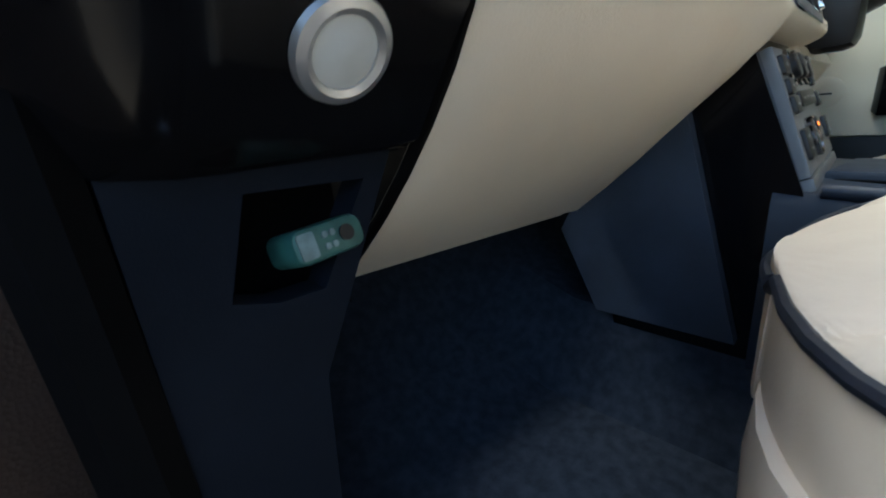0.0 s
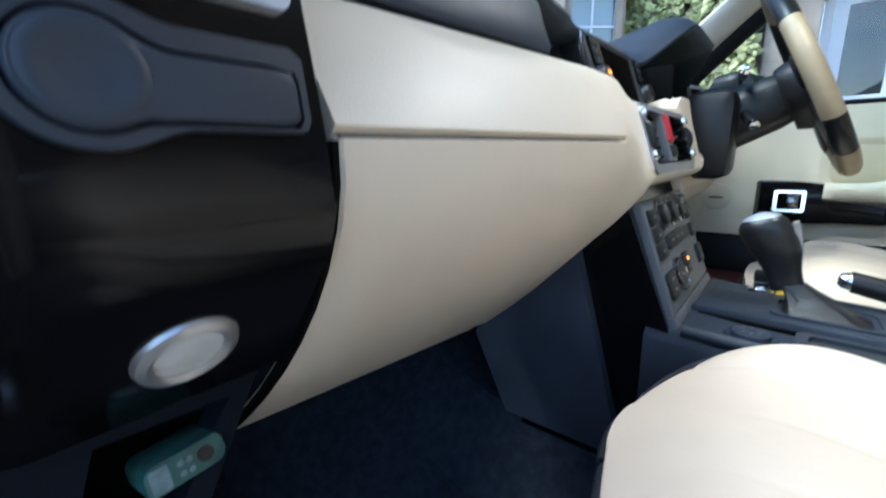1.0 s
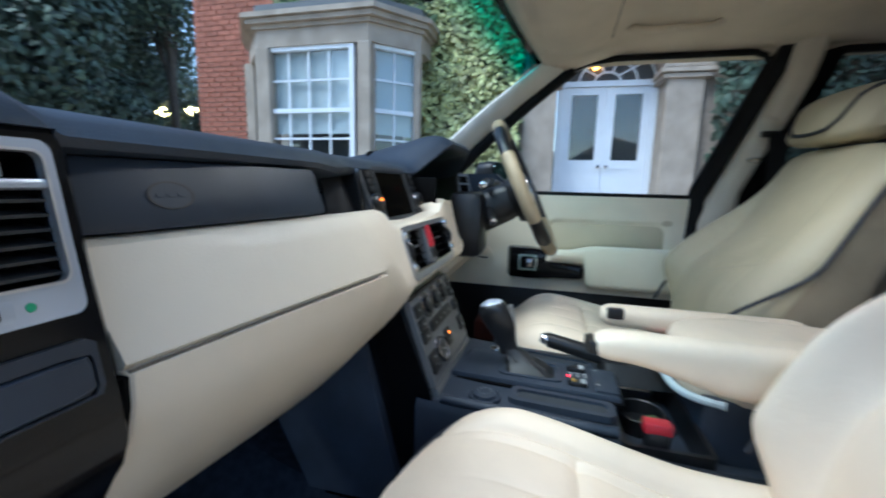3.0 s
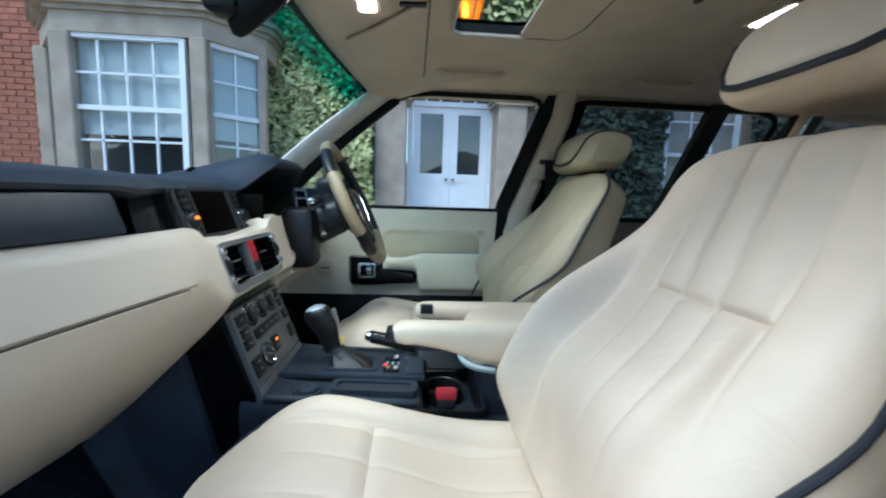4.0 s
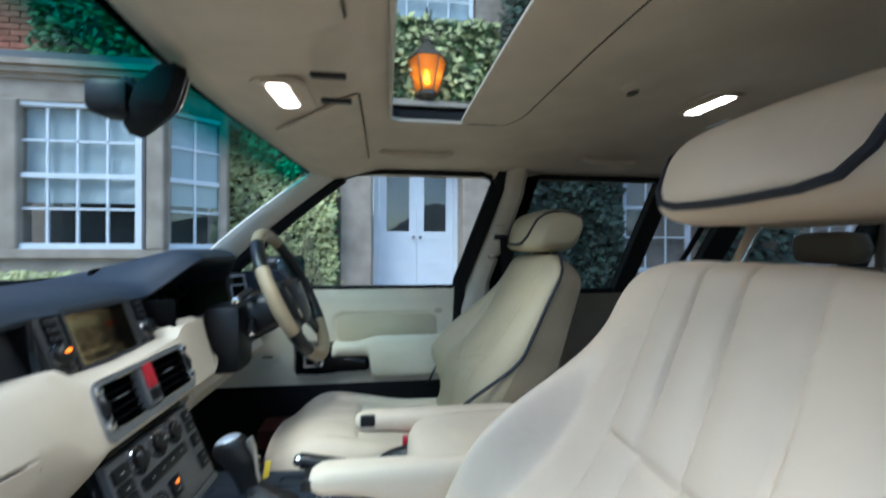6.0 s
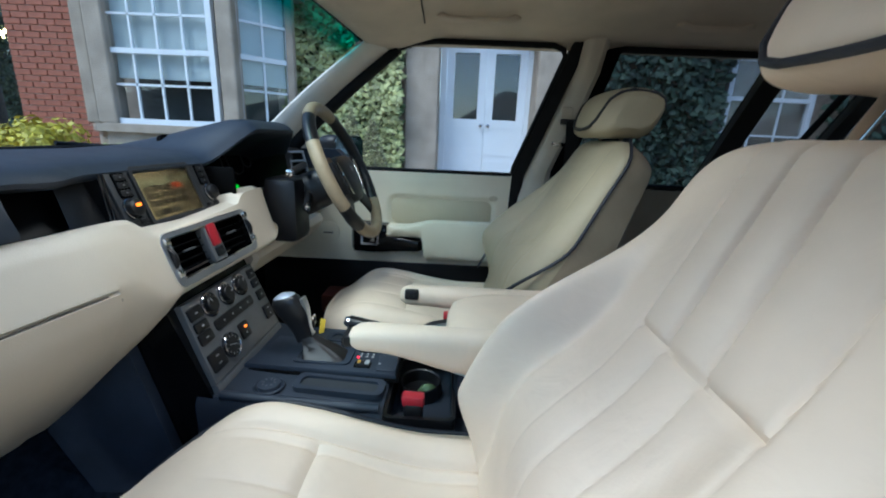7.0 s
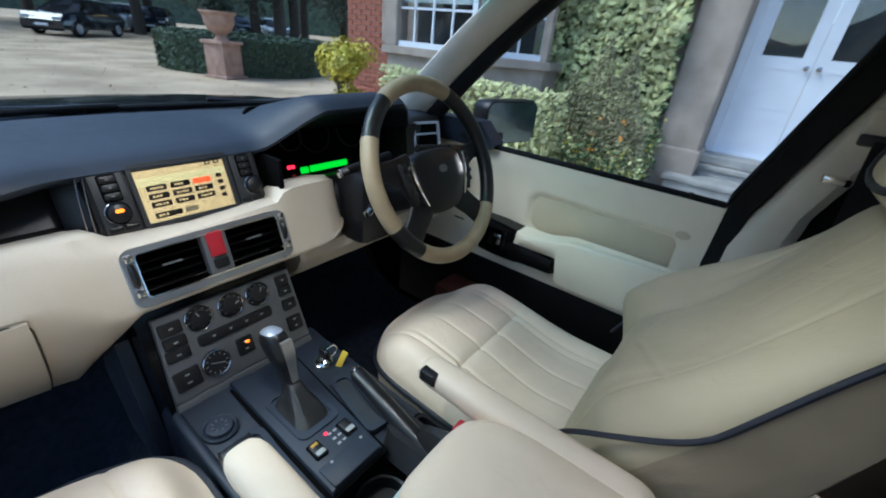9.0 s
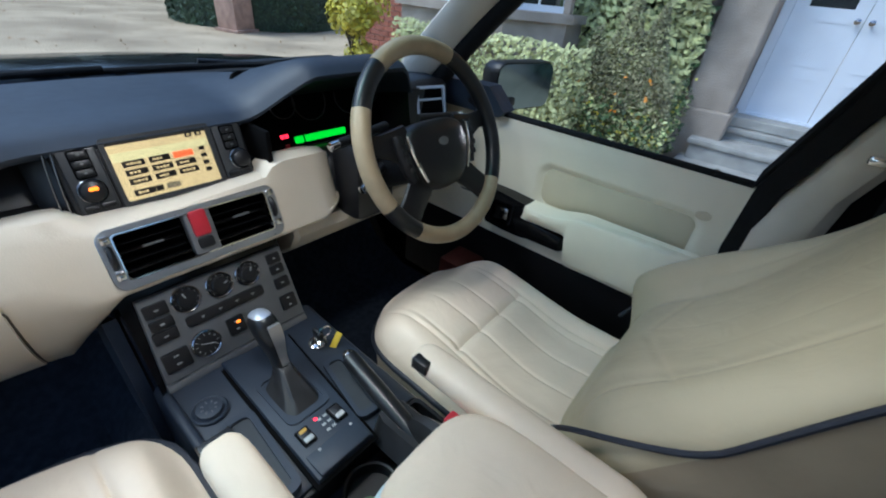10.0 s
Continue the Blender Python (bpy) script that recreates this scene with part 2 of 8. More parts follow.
def box(bm, lo, hi, bevel=0.0, seg=2, m=None):
    """A box between two corners, its edges rounded by bevel."""
    c = [(a + b) / 2 for a, b in zip(lo, hi)]
    s = [abs(b - a) for a, b in zip(lo, hi)]
    got = bmesh.ops.create_cube(bm, size=1.0, matrix=Matrix.Translation(c) @ Matrix.Diagonal((*s, 1)))
    vs = got["verts"]
    if bevel:
        es = list({e for v in vs for e in v.link_edges})
        r = bmesh.ops.bevel(bm, geom=es, offset=min(bevel, min(s) * 0.49), segments=seg, affect="EDGES", profile=0.5)
        vs = list({v for f in r["faces"] for v in f.verts} | {v for v in vs if v.is_valid})
    if m is not None:
        bmesh.ops.transform(bm, matrix=m, verts=[v for v in vs if v.is_valid])
    return bm


def boxed(lo, hi, bevel=0.0, seg=2, m=None):
    return box(bmesh.new(), lo, hi, bevel, seg, m)


def loft(bm, rows, closed=True, caps=True, skip=None):
    """Faces between rows of points of equal length. skip(i, j): cells to leave open."""
    grid = [[bm.verts.new(p) for p in row] for row in rows]
    n = len(grid[0])
    for i in range(len(grid) - 1):
        for j in range(n if closed else n - 1):
            if skip and skip(i, j):
                continue
            k = (j + 1) % n
            bm.faces.new((grid[i][j], grid[i][k], grid[i + 1][k], grid[i + 1][j]))
    if closed and caps:
        bm.faces.new(grid[0][::-1])
        bm.faces.new(grid[-1])
    return bm


def tube(bm, pts, r, seg=8, closed=False, taper=None):
    """A round bar along points."""
    pts = [Vector(p) for p in pts]
    n = len(pts)
    rows, up = [], Vector((0.13, 0.31, 0.94))
    for i, p in enumerate(pts):
        a, b = (pts[(i - 1) % n], pts[(i + 1) % n]) if closed else (pts[max(0, i - 1)], pts[min(n - 1, i + 1)])
        d = (b - a).normalized()
        u = up - d * up.dot(d)
        if u.length < 1e-4:
            u = d.orthogonal()
        u.normalize()
        up = u
        v = d.cross(u)
        q = r * (taper(i / max(1, n - 1)) if taper else 1)
        rows.append([p + (u * math.cos(t) + v * math.sin(t)) * q for t in (2 * math.pi * k / seg for k in range(seg))])
    if closed:
        rows.append(rows[0])
        grid = [[bm.verts.new(p) for p in row] for row in rows[:-1]]
        for i in range(n):
            for j in range(seg):
                k, h = (j + 1) % seg, (i + 1) % n
                bm.faces.new((grid[i][j], grid[i][k], grid[h][k], grid[h][j]))
        return bm
    return loft(bm, rows)


def revolve(bm, profile, seg=24, m=None):
    """A turned shape round z: profile of (radius, height)."""
    rows = [[(max(r, 1e-4) * math.cos(t), r * math.sin(t), z) for t in (2 * math.pi * k / seg for k in range(seg))] for r, z in profile]
    old = set(bm.verts)
    loft(bm, rows, caps=False)
    if m is not None:
        bmesh.ops.transform(bm, matrix=m, verts=[v for v in bm.verts if v not in old])
    return bm


def plate(bm, outline, depth, m, bevel=0.0):
    """A plate with an outline in its own x and y, depth thick towards +z, laid at m."""
    old = set(bm.verts)
    lo = [bm.verts.new((x, y, 0)) for x, y in outline]
    hi = [bm.verts.new((x, y, depth)) for x, y in outline]
    n = len(lo)
    bm.faces.new(lo[::-1])
    top = bm.faces.new(hi)
    for i in range(n):
        bm.faces.new((lo[i], lo[(i + 1) % n], hi[(i + 1) % n], hi[i]))
    if bevel:
        bmesh.ops.bevel(bm, geom=list(top.edges), offset=bevel, segments=2, affect="EDGES", profile=0.5)
    bmesh.ops.transform(bm, matrix=m, verts=[v for v in bm.verts if v not in old])
    return bm


def rounded(w, h, r, n=4, cx=0.0, cy=0.0):
    """The outline of a rectangle with round corners."""
    pts = []
    for sx, sy, a in ((1, 1, 0), (-1, 1, 90), (-1, -1, 180), (1, -1, 270)):
        for k in range(n + 1):
            t = radians(a + 90 * k / n)
            pts.append((cx + sx * (w / 2 - r) + r * math.cos(t), cy + sy * (h / 2 - r) + r * math.sin(t)))
    return pts


def ring(bm, outer, inner, depth, m):
    """A frame between two outlines of equal length."""
    old = set(bm.verts)
    a = [[bm.verts.new((x, y, z)) for x, y in o] for o, z in ((outer, 0), (outer, depth), (inner, depth), (inner, 0))]
    n = len(outer)
    for q in range(4):
        for i in range(n):
            k = (i + 1) % n
            bm.faces.new((a[q][i], a[q][k], a[(q + 1) % 4][k], a[(q + 1) % 4][i]))
    bmesh.ops.transform(bm, matrix=m, verts=[v for v in bm.verts if v not in old])
    return bm


def smoothstep(a, b, x):
    t = max(0.0, min(1.0, (x - a) / (b - a)))
    return t * t * (3 - 2 * t)


def facing(place, normal, up=(0, 0, 1)):
    """A pose whose z is the normal and whose y points up as far as it can: for plates on a surface."""
    z = Vector(normal).normalized()
    x = Vector(up).cross(z).normalized()
    y = z.cross(x)
    m = Matrix((x, y, z)).transposed().to_4x4()
    return Matrix.Translation(place) @ m


def sup(w, h, n, k=48, e=2.5):
    """A rounded section: x and y of a superellipse."""
    pts = []
    for i in range(k):
        t = 2 * math.pi * i / k
        c, s = math.cos(t), math.sin(t)
        pts.append((w * math.copysign(abs(c) ** (2 / e), c), h * math.copysign(abs(s) ** (2 / e), s)))
    return pts


# ---------------------------------------------------------------- the vehicle's shell (setting)
FLOOR_Z = 0.52


def shell():
    # floor with a raised tunnel and a toe board
    bm = bmesh.new()
    rows = []
    for y, dz in ((-1.9, 0.06), (-0.75, 0.06), (-0.7, 0.0), (0.85, 0.0), (1.0, 0.06), (1.12, 0.2), (1.2, 0.42), (1.22, 0.68)):
        row = []
        for x, h in ((-0.72, 0.06), (-0.68, 0.0), (-0.2, 0.0), (-0.14, 0.08), (-0.1, 0.12), (0.1, 0.12), (0.14, 0.08), (0.2, 0.0), (0.68, 0.0), (0.72, 0.06)):
            row.append((x, y, FLOOR_Z + dz + h * (1 - dz)))
        rows.append(row)
    loft(bm, rows, closed=False)
    ob = solid("floor", bm, CARPET, "dark navy carpet in the footwells", "floor", "structure")
    mod = ob.modifiers.new("thickness", "SOLIDIFY")
    mod.thickness = 0.03
    mod.offset = -1.0
    # a ribbed mat in each front footwell
    for x0, x1 in ((-0.62, -0.22), (0.22, 0.62)):
        bm = bmesh.new()
        plate(bm, rounded(x1 - x0, 0.5, 0.05, cx=(x0 + x1) / 2, cy=0.74), 0.012, Matrix.Translation((0, 0, FLOOR_Z + 0.004)), 0.004)
        solid("floor_mat", bm, CARPET, "dark navy carpet mat lying on the footwell floor", "floor mat", group="footwell mats")

    # bulkhead behind the dashboard
    solid("wall_bulkhead", boxed((-0.74, 1.225, 0.5), (0.74, 1.26, 1.23)), BLACK, "black bulkhead ahead of the footwells", "bulkhead", "structure")
    # bonnet
    bm = bmesh.new()
    rows = []
    for y, z, w in ((1.22, 1.20, 0.80), (1.30, 1.225, 0.82), (1.7, 1.19, 0.83), (2.2, 1.12, 0.80), (2.42, 1.06, 0.77), (2.47, 0.95, 0.76), (2.48, 0.5, 0.76)):
        rows.append([(w * a, y - 0.10 * a * a, z - 0.03 * a ** 4) for a in (-1, -0.95, -0.8, -0.5, -0.2, 0, 0.2, 0.5, 0.8, 0.95, 1)])
    loft(bm, rows, closed=False)
    ob = solid("bonnet", bm, GLOSS, "dark painted bonnet ahead of the windscreen", "bonnet")
    mod = ob.modifiers.new("thickness", "SOLIDIFY")
    mod.thickness = 0.02
    # body sides below the windows
    for s, name in ((1, "right"), (-1, "left")):
        bm = bmesh.new()
        for y0, y1 in (((-2.0, 0.0), (0.0, 1.0)) if s > 0 else ((-2.0, -0.10), )):
            box(bm, (s * 0.81, y0, 0.42), (s * 0.90, y1, 1.17), 0.02)
        box(bm, (s * 0.74, 0.98, 0.42), (s * 0.90, 2.42, 0.98), 0.03)
        box(bm, (s * 0.74, -2.0, 0.40), (s * 0.90, 1.0, 0.50), 0.02)
        solid("wall_" + name, bm, GLOSS, "dark painted body side of the vehicle", "body side", "structure")
    # cowl and wipers
    bm = bmesh.new()
    loft(bm, [[(x, 1.12 - 0.05 * abs(x), 1.235), (x, 1.26 - 0.05 * abs(x), 1.215), (x, 1.26 - 0.05 * abs(x), 1.18), (x, 1.12 - 0.05 * abs(x), 1.18)] for x in (-0.74, -0.4, 0, 0.4, 0.74)])
    solid("trim_cowl", bm, RUBBER, "black plastic scuttle below the windscreen", "scuttle", "structure")


def wipers():
    """Two black wipers parked along the foot of the windscreen."""
    for a0, a1, b0, b1 in ((-0.62, 0.10, 0.0, 0.020), (0.02, 0.70, 0.0, 0.030)):
        out = Vector((0, 0.016, 0.004))
        pts = [windscreen_point(a0 + (a1 - a0) * k / 10, b0 + (b1 - b0) * k / 10) + out for k in range(11)]
        o = holder("wiper", "black wiper parked along the foot of the windscreen", "wiper", group="wipers", place=pts[0])
        under("blade", tube(bmesh.new(), pts, 0.007, 8), RUBBER, o, "black rubber blade")
        mid = pts[5]
        pivot = windscreen_point(a1 + 0.05, -0.03) + Vector((0, 0.03, 0.0))
        under("arm", tube(bmesh.new(), [pivot, pivot.lerp(mid, 0.35) + Vector((0, 0.006, 0.012)), mid + Vector((0, 0.004, 0.012))], 0.006, 8, taper=lambda f: 1.4 - 0.5 * f), BLACK, o, "black arm")
        under("pivot", revolve(bmesh.new(), [(0.0, -0.03), (0.018, -0.03), (0.017, 0.012), (0.0, 0.018)], 16, Matrix.Translation(pivot)), BLACK, o)


def windscreen_point(a, b):
    """A place on the windscreen: a from -1 to 1 across, b from 0 at its base to 1 at its head."""
    x = a * (0.73 + (0.60 - 0.73) * b)
    base, head = 1.16 - 0.26 * a * a, 0.548 - 0.098 * a * a
    z0, z1 = 1.235 + 0.0 * a, 1.612 - 0.012 * a * a
    return Vector((x, base + (head - base) * b, z0 + (z1 - z0) * b + 0.018 * math.sin(math.pi * b)))


def glazing():
    bm = bmesh.new()
    loft(bm, [[windscreen_point(-1 + 2 * i / 20, j / 10) for i in range(21)] for j in range(11)], closed=False)
    ob = solid("window_1", bm, SCREENGLASS, "raked windscreen with a turquoise shade band along its top", "windscreen", "structure")
    # A pillars in cream trim, with black outer seals
    for s, name in ((1, "right"), (-1, "left")):
        rows, seal, outer = [], [], []
        for k in range(13):
            b = -0.12 + 1.14 * k / 12
            p = windscreen_point(s, b)
            w = 0.040 + 0.018 * (1 - b)
            inn, back = Vector((-s * 0.85, 0.5, -0.1)).normalized(), Vector((s * 0.35, -1.0, -0.25)).normalized()
            c = p + Vector((s * 0.002, -0.028, -0.03))
            rows.append([c + inn * w * math.cos(t) + back * 0.85 * w * math.sin(t) for t in (2 * math.pi * q / 12 for q in range(12))])
            seal.append(c + Vector((s * 0.028, -0.045, -0.012)))
            angles = [radians(165 + 12 * q) for q in range(11)]
            outer.append([c + (inn * math.cos(t) + back * 0.85 * math.sin(t)) * w * g for g, ts in ((1.06, angles), (1.01, angles[::-1])) for t in ts])
        solid("trim_pillar_" + name, loft(bmesh.new(), rows), PILLAR, "cream trim over the windscreen pillar", "pillar trim", "structure")
        solid("trim_outer_pillar_" + name, loft(bmesh.new(), outer), GLOSS, "dark painted skin over the windscreen pillar", "pillar skin", "structure")
        solid("trim_seal_" + name, tube(bmesh.new(), seal, 0.017, 10, taper=lambda f: 1.9 - 0.9 * f), RUBBER, "black rubber door seal along the pillar", "door seal", "structure")


def side_x(z):
    """Half width of the cabin's glass at a height."""
    return 0.785 - 0.36 * max(0.0, z - 1.18) if z > 1.18 else 0.785


def side_panel(s, outline, t, material, name, label, category, kind="structure", glass=False):
    """A piece of a side wall from an outline of (y, z), leaning in with the glass."""
    bm = bmesh.new()
    lo = [bm.verts.new((s * side_x(z), y, z)) for y, z in outline]
    if glass:
        bm.faces.new(lo)
    else:
        hi = [bm.verts.new((s * (side_x(z) + t), y, z)) for y, z in outline]
        n = len(lo)
        bm.faces.new(lo)
        bm.faces.new(hi[::-1])
        for i in range(n):
            bm.faces.new((lo[i], lo[(i + 1) % n], hi[(i + 1) % n], hi[i]))
    return solid(name, bm, material, label, category, kind)


FRONT_WINDOW = [(0.86, 1.19), (0.80, 1.24), (0.60, 1.40), (0.40, 1.555), (0.33, 1.582), (0.25, 1.590), (-0.10, 1.590), (-0.13, 1.580), (-0.14, 1.56), (-0.03, 1.22), (-0.02, 1.19)]
REAR_WINDOW = [(-0.20, 1.17), (-0.215, 1.30), (-0.25, 1.55), (-0.27, 1.578), (-0.31, 1.588), (-0.95, 1.588), (-1.02, 1.57), (-1.04, 1.54), (-0.90, 1.17)]


def sides():
    for s in (1, -1):
        name = "right" if s > 0 else "left"
        # cant rail from windscreen to tail
        bm = bmesh.new()
        rows = []
        for y in (0.50, 0.42, 0.2, -0.2, -0.6, -1.0, -1.4, -1.95):
            z = (1.60 if y < 0.4 else 1.60 - (y - 0.4) * 0.25) - 0.035 * smoothstep(-1.1, -1.85, y)
            x = side_x(1.6) + 0.0
            rows.append([(s * (x - 0.075), y, z + 0.036), (s * (x - 0.03), y, z + 0.018), (s * (x - 0.004), y, z - 0.004), (s * (x + 0.012), y, z - 0.016), (s * (x + 0.05), y, z - 0.016), (s * (x + 0.054), y, z + 0.012), (s * (x - 0.04), y, z + 0.030), (s * (x - 0.07), y, z + 0.038)])
        solid("trim_rail_" + name, loft(bm, rows), HEAD, "beige lined rail along the roof's edge", "roof rail", "structure")
        # B pillar
        bm = bmesh.new()
        rows = []
        for k in range(12):
            z = 0.5 + 1.12 * k / 11
            y = -0.115 - 0.115 * smoothstep(1.1, 1.6, z) + 0.03 * smoothstep(1.0, 0.6, z)
            x = side_x(z)
            w = 0.072 if z < 1.2 else 0.052
            if s > 0:
                rows.append([(x - 0.035, y + w * 0.8, z), (x - 0.05, y + w * 0.35, z), (x - 0.05, y - w * 0.15, z), (x - 0.034, y - w * 0.45, z), (x + 0.03, y - w, z), (x + 0.03, y + w, z), (x - 0.01, y + w, z)])
            else:
                # the open doorway's pillar turns a broad cream face to the door
                xi = 0.64 - 0.02 * smoothstep(0.9, 1.3, z)
                g = smoothstep(1.40, 1.54, z)
                xf, yf = xi + 0.075 - 0.055 * g, 0.022 - 0.065 * g
                rows.append([(-(xi - 0.012), -0.20, z), (-(xi - 0.012), -0.10, z), (-xi, -0.062, z), (-(xi + 0.012), -0.045, z), (-xf, yf, z), (-(xf + 0.02), yf - 0.005, z), (-(xi + 0.14), -0.02, z), (-(xi + 0.14), -0.20, z)])
        solid("trim_b_pillar_" + name, loft(bm, rows), TRIM, "cream trim over the door pillar with the belt anchor", "pillar trim", "structure")
        if s > 0:
            rows = []
            for y, z in ((-0.125, 1.10), (-0.135, 1.20), (-0.165, 1.32), (-0.195, 1.45), (-0.222, 1.58)):
                x = side_x(z)
                rows.append([(x - 0.028, y - 0.020, z), (x - 0.028, y - 0.075, z), (x + 0.02, y - 0.085, z), (x + 0.02, y - 0.020, z)])
            solid("trim_rear_door_frame", loft(bmesh.new(), rows), VENTBLACK, "black frame of the rear door behind the pillar", "door frame", "structure")
        # rear door trim, glass and divider
        side_panel(s, [(-0.20, 0.55), (-0.20, 1.175), (-0.95, 1.175), (-1.25, 1.175), (-1.9, 1.175), (-1.9, 0.55)], 0.025, REARTAN, "wall_rear_" + name, "tan rear door and luggage side trim", "door trim")
        g = side_panel(s, [(-0.19, 1.16), (-0.19, 1.60), (-1.9, 1.60), (-1.9, 1.16)], 0.0, PRIVACY, "window_rear_" + name, "dark tinted rear side glass", "side window", glass=True)
        g.location.x = s * 0.012
        bm = bmesh.new()
        tube(bm, [(s * (side_x(z) - 0.004), y, z) for y, z in REAR_WINDOW], 0.011, 8, closed=True)
        solid("trim_rear_window_seal_" + name, bm, RUBBER, "black rubber seal round the rear side window", "window seal", "structure")
        for y0, y1, w in ((-0.70, -0.80, 0.035), (-1.02, -1.16, 0.05), (-1.75, -1.80, 0.05)):
            bm = bmesh.new()
            loft(bm, [[(s * (side_x(z) - 0.02), y - w, z), (s * (side_x(z) - 0.02), y + w, z), (s * (side_x(z) + 0.02), y + w, z), (s * (side_x(z) + 0.02), y - w, z)] for y, z in ((y0, 1.165), ((y0 + y1) / 2, 1.38), (y1, 1.60))])
            solid("trim_divider_" + name, bm, BLACK, "black upright between the rear side panes", "window divider", "structure")
    # tailgate with its glass
    bm = boxed((-0.74, -1.93, 0.5), (0.74, -1.88, 1.16), 0.01)
    solid("wall_tail", bm, REARTAN, "tan trimmed tailgate", "tailgate", "structure")
    bm = bmesh.new()
    loft(bm, [[(-0.70, -1.93, 1.16), (0.70, -1.93, 1.16)], [(-0.60, -1.80, 1.60), (0.60, -1.80, 1.60)]], closed=False)
    g = solid("window_tail", bm, PRIVACY, "dark tinted tailgate glass", "rear window", "structure")
    bm = bmesh.new()
    for s in (-1, 1):
        tube(bm, [(s * 0.73, -1.92, 1.12), (s * 0.63, -1.79, 1.61)], 0.05, 8)
    solid("trim_tail_pillars", bm, HEAD, "beige tail pillars", "pillar trim", "structure")


SUN_X0, SUN_X1, SUN_Y0, SUN_Y1 = -0.37, 0.245, 0.030, 0.218
BLIND_Y0 = -0.09


def headlining():
    """The ceiling with the sunroof's opening cut through it."""
    ys = [0.543, 0.505, 0.46, 0.42, 0.36, 0.31, 0.26, SUN_Y1, 0.12, SUN_Y0, BLIND_Y0, -0.2, -0.4, -0.7, -1.0, -1.4, -1.85]
    xs = [-0.62, -0.56, -0.48, SUN_X0, -0.25, -0.1, 0.0, 0.1, SUN_X1, 0.38, 0.48, 0.56, 0.62]
    def h(x, y):
        z = 1.648 - 0.05 * (abs(x) / 0.62) ** 3
        return z - 0.046 * smoothstep(0.22, 0.43, y) - 0.03 * smoothstep(-1.2, -1.85, y)

    bm = bmesh.new()

    def yy(x, y):
        return y - (0.098 * (x / 0.6) ** 2 if y > 0.53 else 0.07 * (x / 0.6) ** 2 if y > 0.50 else 0.03 * (x / 0.6) ** 2 if y > 0.45 else 0)

    rows = [[(x, yy(x, y), h(x, y)) for x in xs] for y in ys]
    i0, i1 = ys.index(SUN_Y1), ys.index(SUN_Y0)
    j0, j1 = xs.index(SUN_X0), xs.index(SUN_X1)
    loft(bm, rows, closed=False, skip=lambda i, j: i0 <= i < i1 and j0 <= j < j1)
    ob = solid("ceiling", bm, HEAD, "beige fabric headlining with a sunroof opening", "headlining", "structure")
    mod = ob.modifiers.new("thickness", "SOLIDIFY")
    mod.thickness, mod.offset = 0.012, 1.0
    # outer roof skin
    bm = bmesh.new()
    loft(bm, [[(x, yy(x, y) + (0.03 if i == 0 else 0), h(x, y) + 0.035 - (0.02 if i == 0 else 0)) for x in [q * 1.14 for q in xs[:3]] + xs[3:-3] + [q * 1.14 for q in xs[-3:]]] for i, y in enumerate(ys)], closed=False, skip=lambda i, j: i0 <= i < i1 and j0 <= j < j1)
    ob = solid("roof", bm, GLOSS, "dark painted roof panel", "roof", "structure")
    # sunroof frame, glass and blind
    roof_window = holder("sunroof", "sunroof with its beige blind half open", "sunroof", place=(0, 0.12, 1.65))
    cx, cy, w, d = (SUN_X0 + SUN_X1) / 2, (SUN_Y0 + SUN_Y1) / 2, SUN_X1 - SUN_X0, SUN_Y1 - SUN_Y0
    lip = [(SUN_X0 - 0.002, SUN_Y0 + 0.01), (SUN_X0 - 0.002, SUN_Y1 - 0.02), (SUN_X0 + 0.018, SUN_Y1 + 0.002), (SUN_X1 - 0.018, SUN_Y1 + 0.002), (SUN_X1 + 0.002, SUN_Y1 - 0.02), (SUN_X1 + 0.002, SUN_Y0 + 0.01)]
    under("frame", tube(bmesh.new(), [(x, y, h(x, y) - 0.001) for x, y in lip], 0.0045, 8), TRIM, roof_window, "pale lip round the opening")
    under("seal", ring(bmesh.new(), rounded(w + 0.010, d + 0.03, 0.03), rounded(w - 0.008, d - 0.006, 0.024), 0.018, Matrix.Translation((cx, cy, 1.650))), RUBBER, roof_window, "black rubber seal")
    bm = bmesh.new()
    plate(bm, rounded(w + 0.03, d + 0.03, 0.02, cx=cx, cy=cy), 0.004, Matrix.Translation((0, 0, 1.684)))
    g = under("pane", bm, GLASS, roof_window, "clear sunroof pane", smooth=False)
    g.visible_shadow = False
    rows, edge_line = [], []
    for k in range(25):
        x = SUN_X0 + 0.008 + (w - 0.012) * k / 24
        rear = BLIND_Y0 + 0.030 * max(0.0, (k - 20) / 4) ** 2.5
        edge = [(y, 0.0035) for y in (rear, rear + 0.004, 0.0, SUN_Y0 + 0.010)] + [(SUN_Y0 + 0.016, 0.0), (SUN_Y0 + 0.016, -0.006), (rear, -0.006)]
        rows.append([(x, y, h(x, y) - q) for y, q in edge])
        edge_line.append((x, rear - 0.0025, h(x, rear) - 0.0005))
    under("blind", loft(bmesh.new(), rows, closed=True), HEAD, roof_window, "sliding beige blind")
    x = SUN_X1 + 0.000
    edge_line += [(x, BLIND_Y0 + 0.05, h(x, 0) - 0.0005), (x, SUN_Y0, h(x, 0) - 0.0005)]
    under("seam", tube(bmesh.new(), edge_line, 0.0036, 6), SEAMTAN, roof_window, "dark gap round the blind")


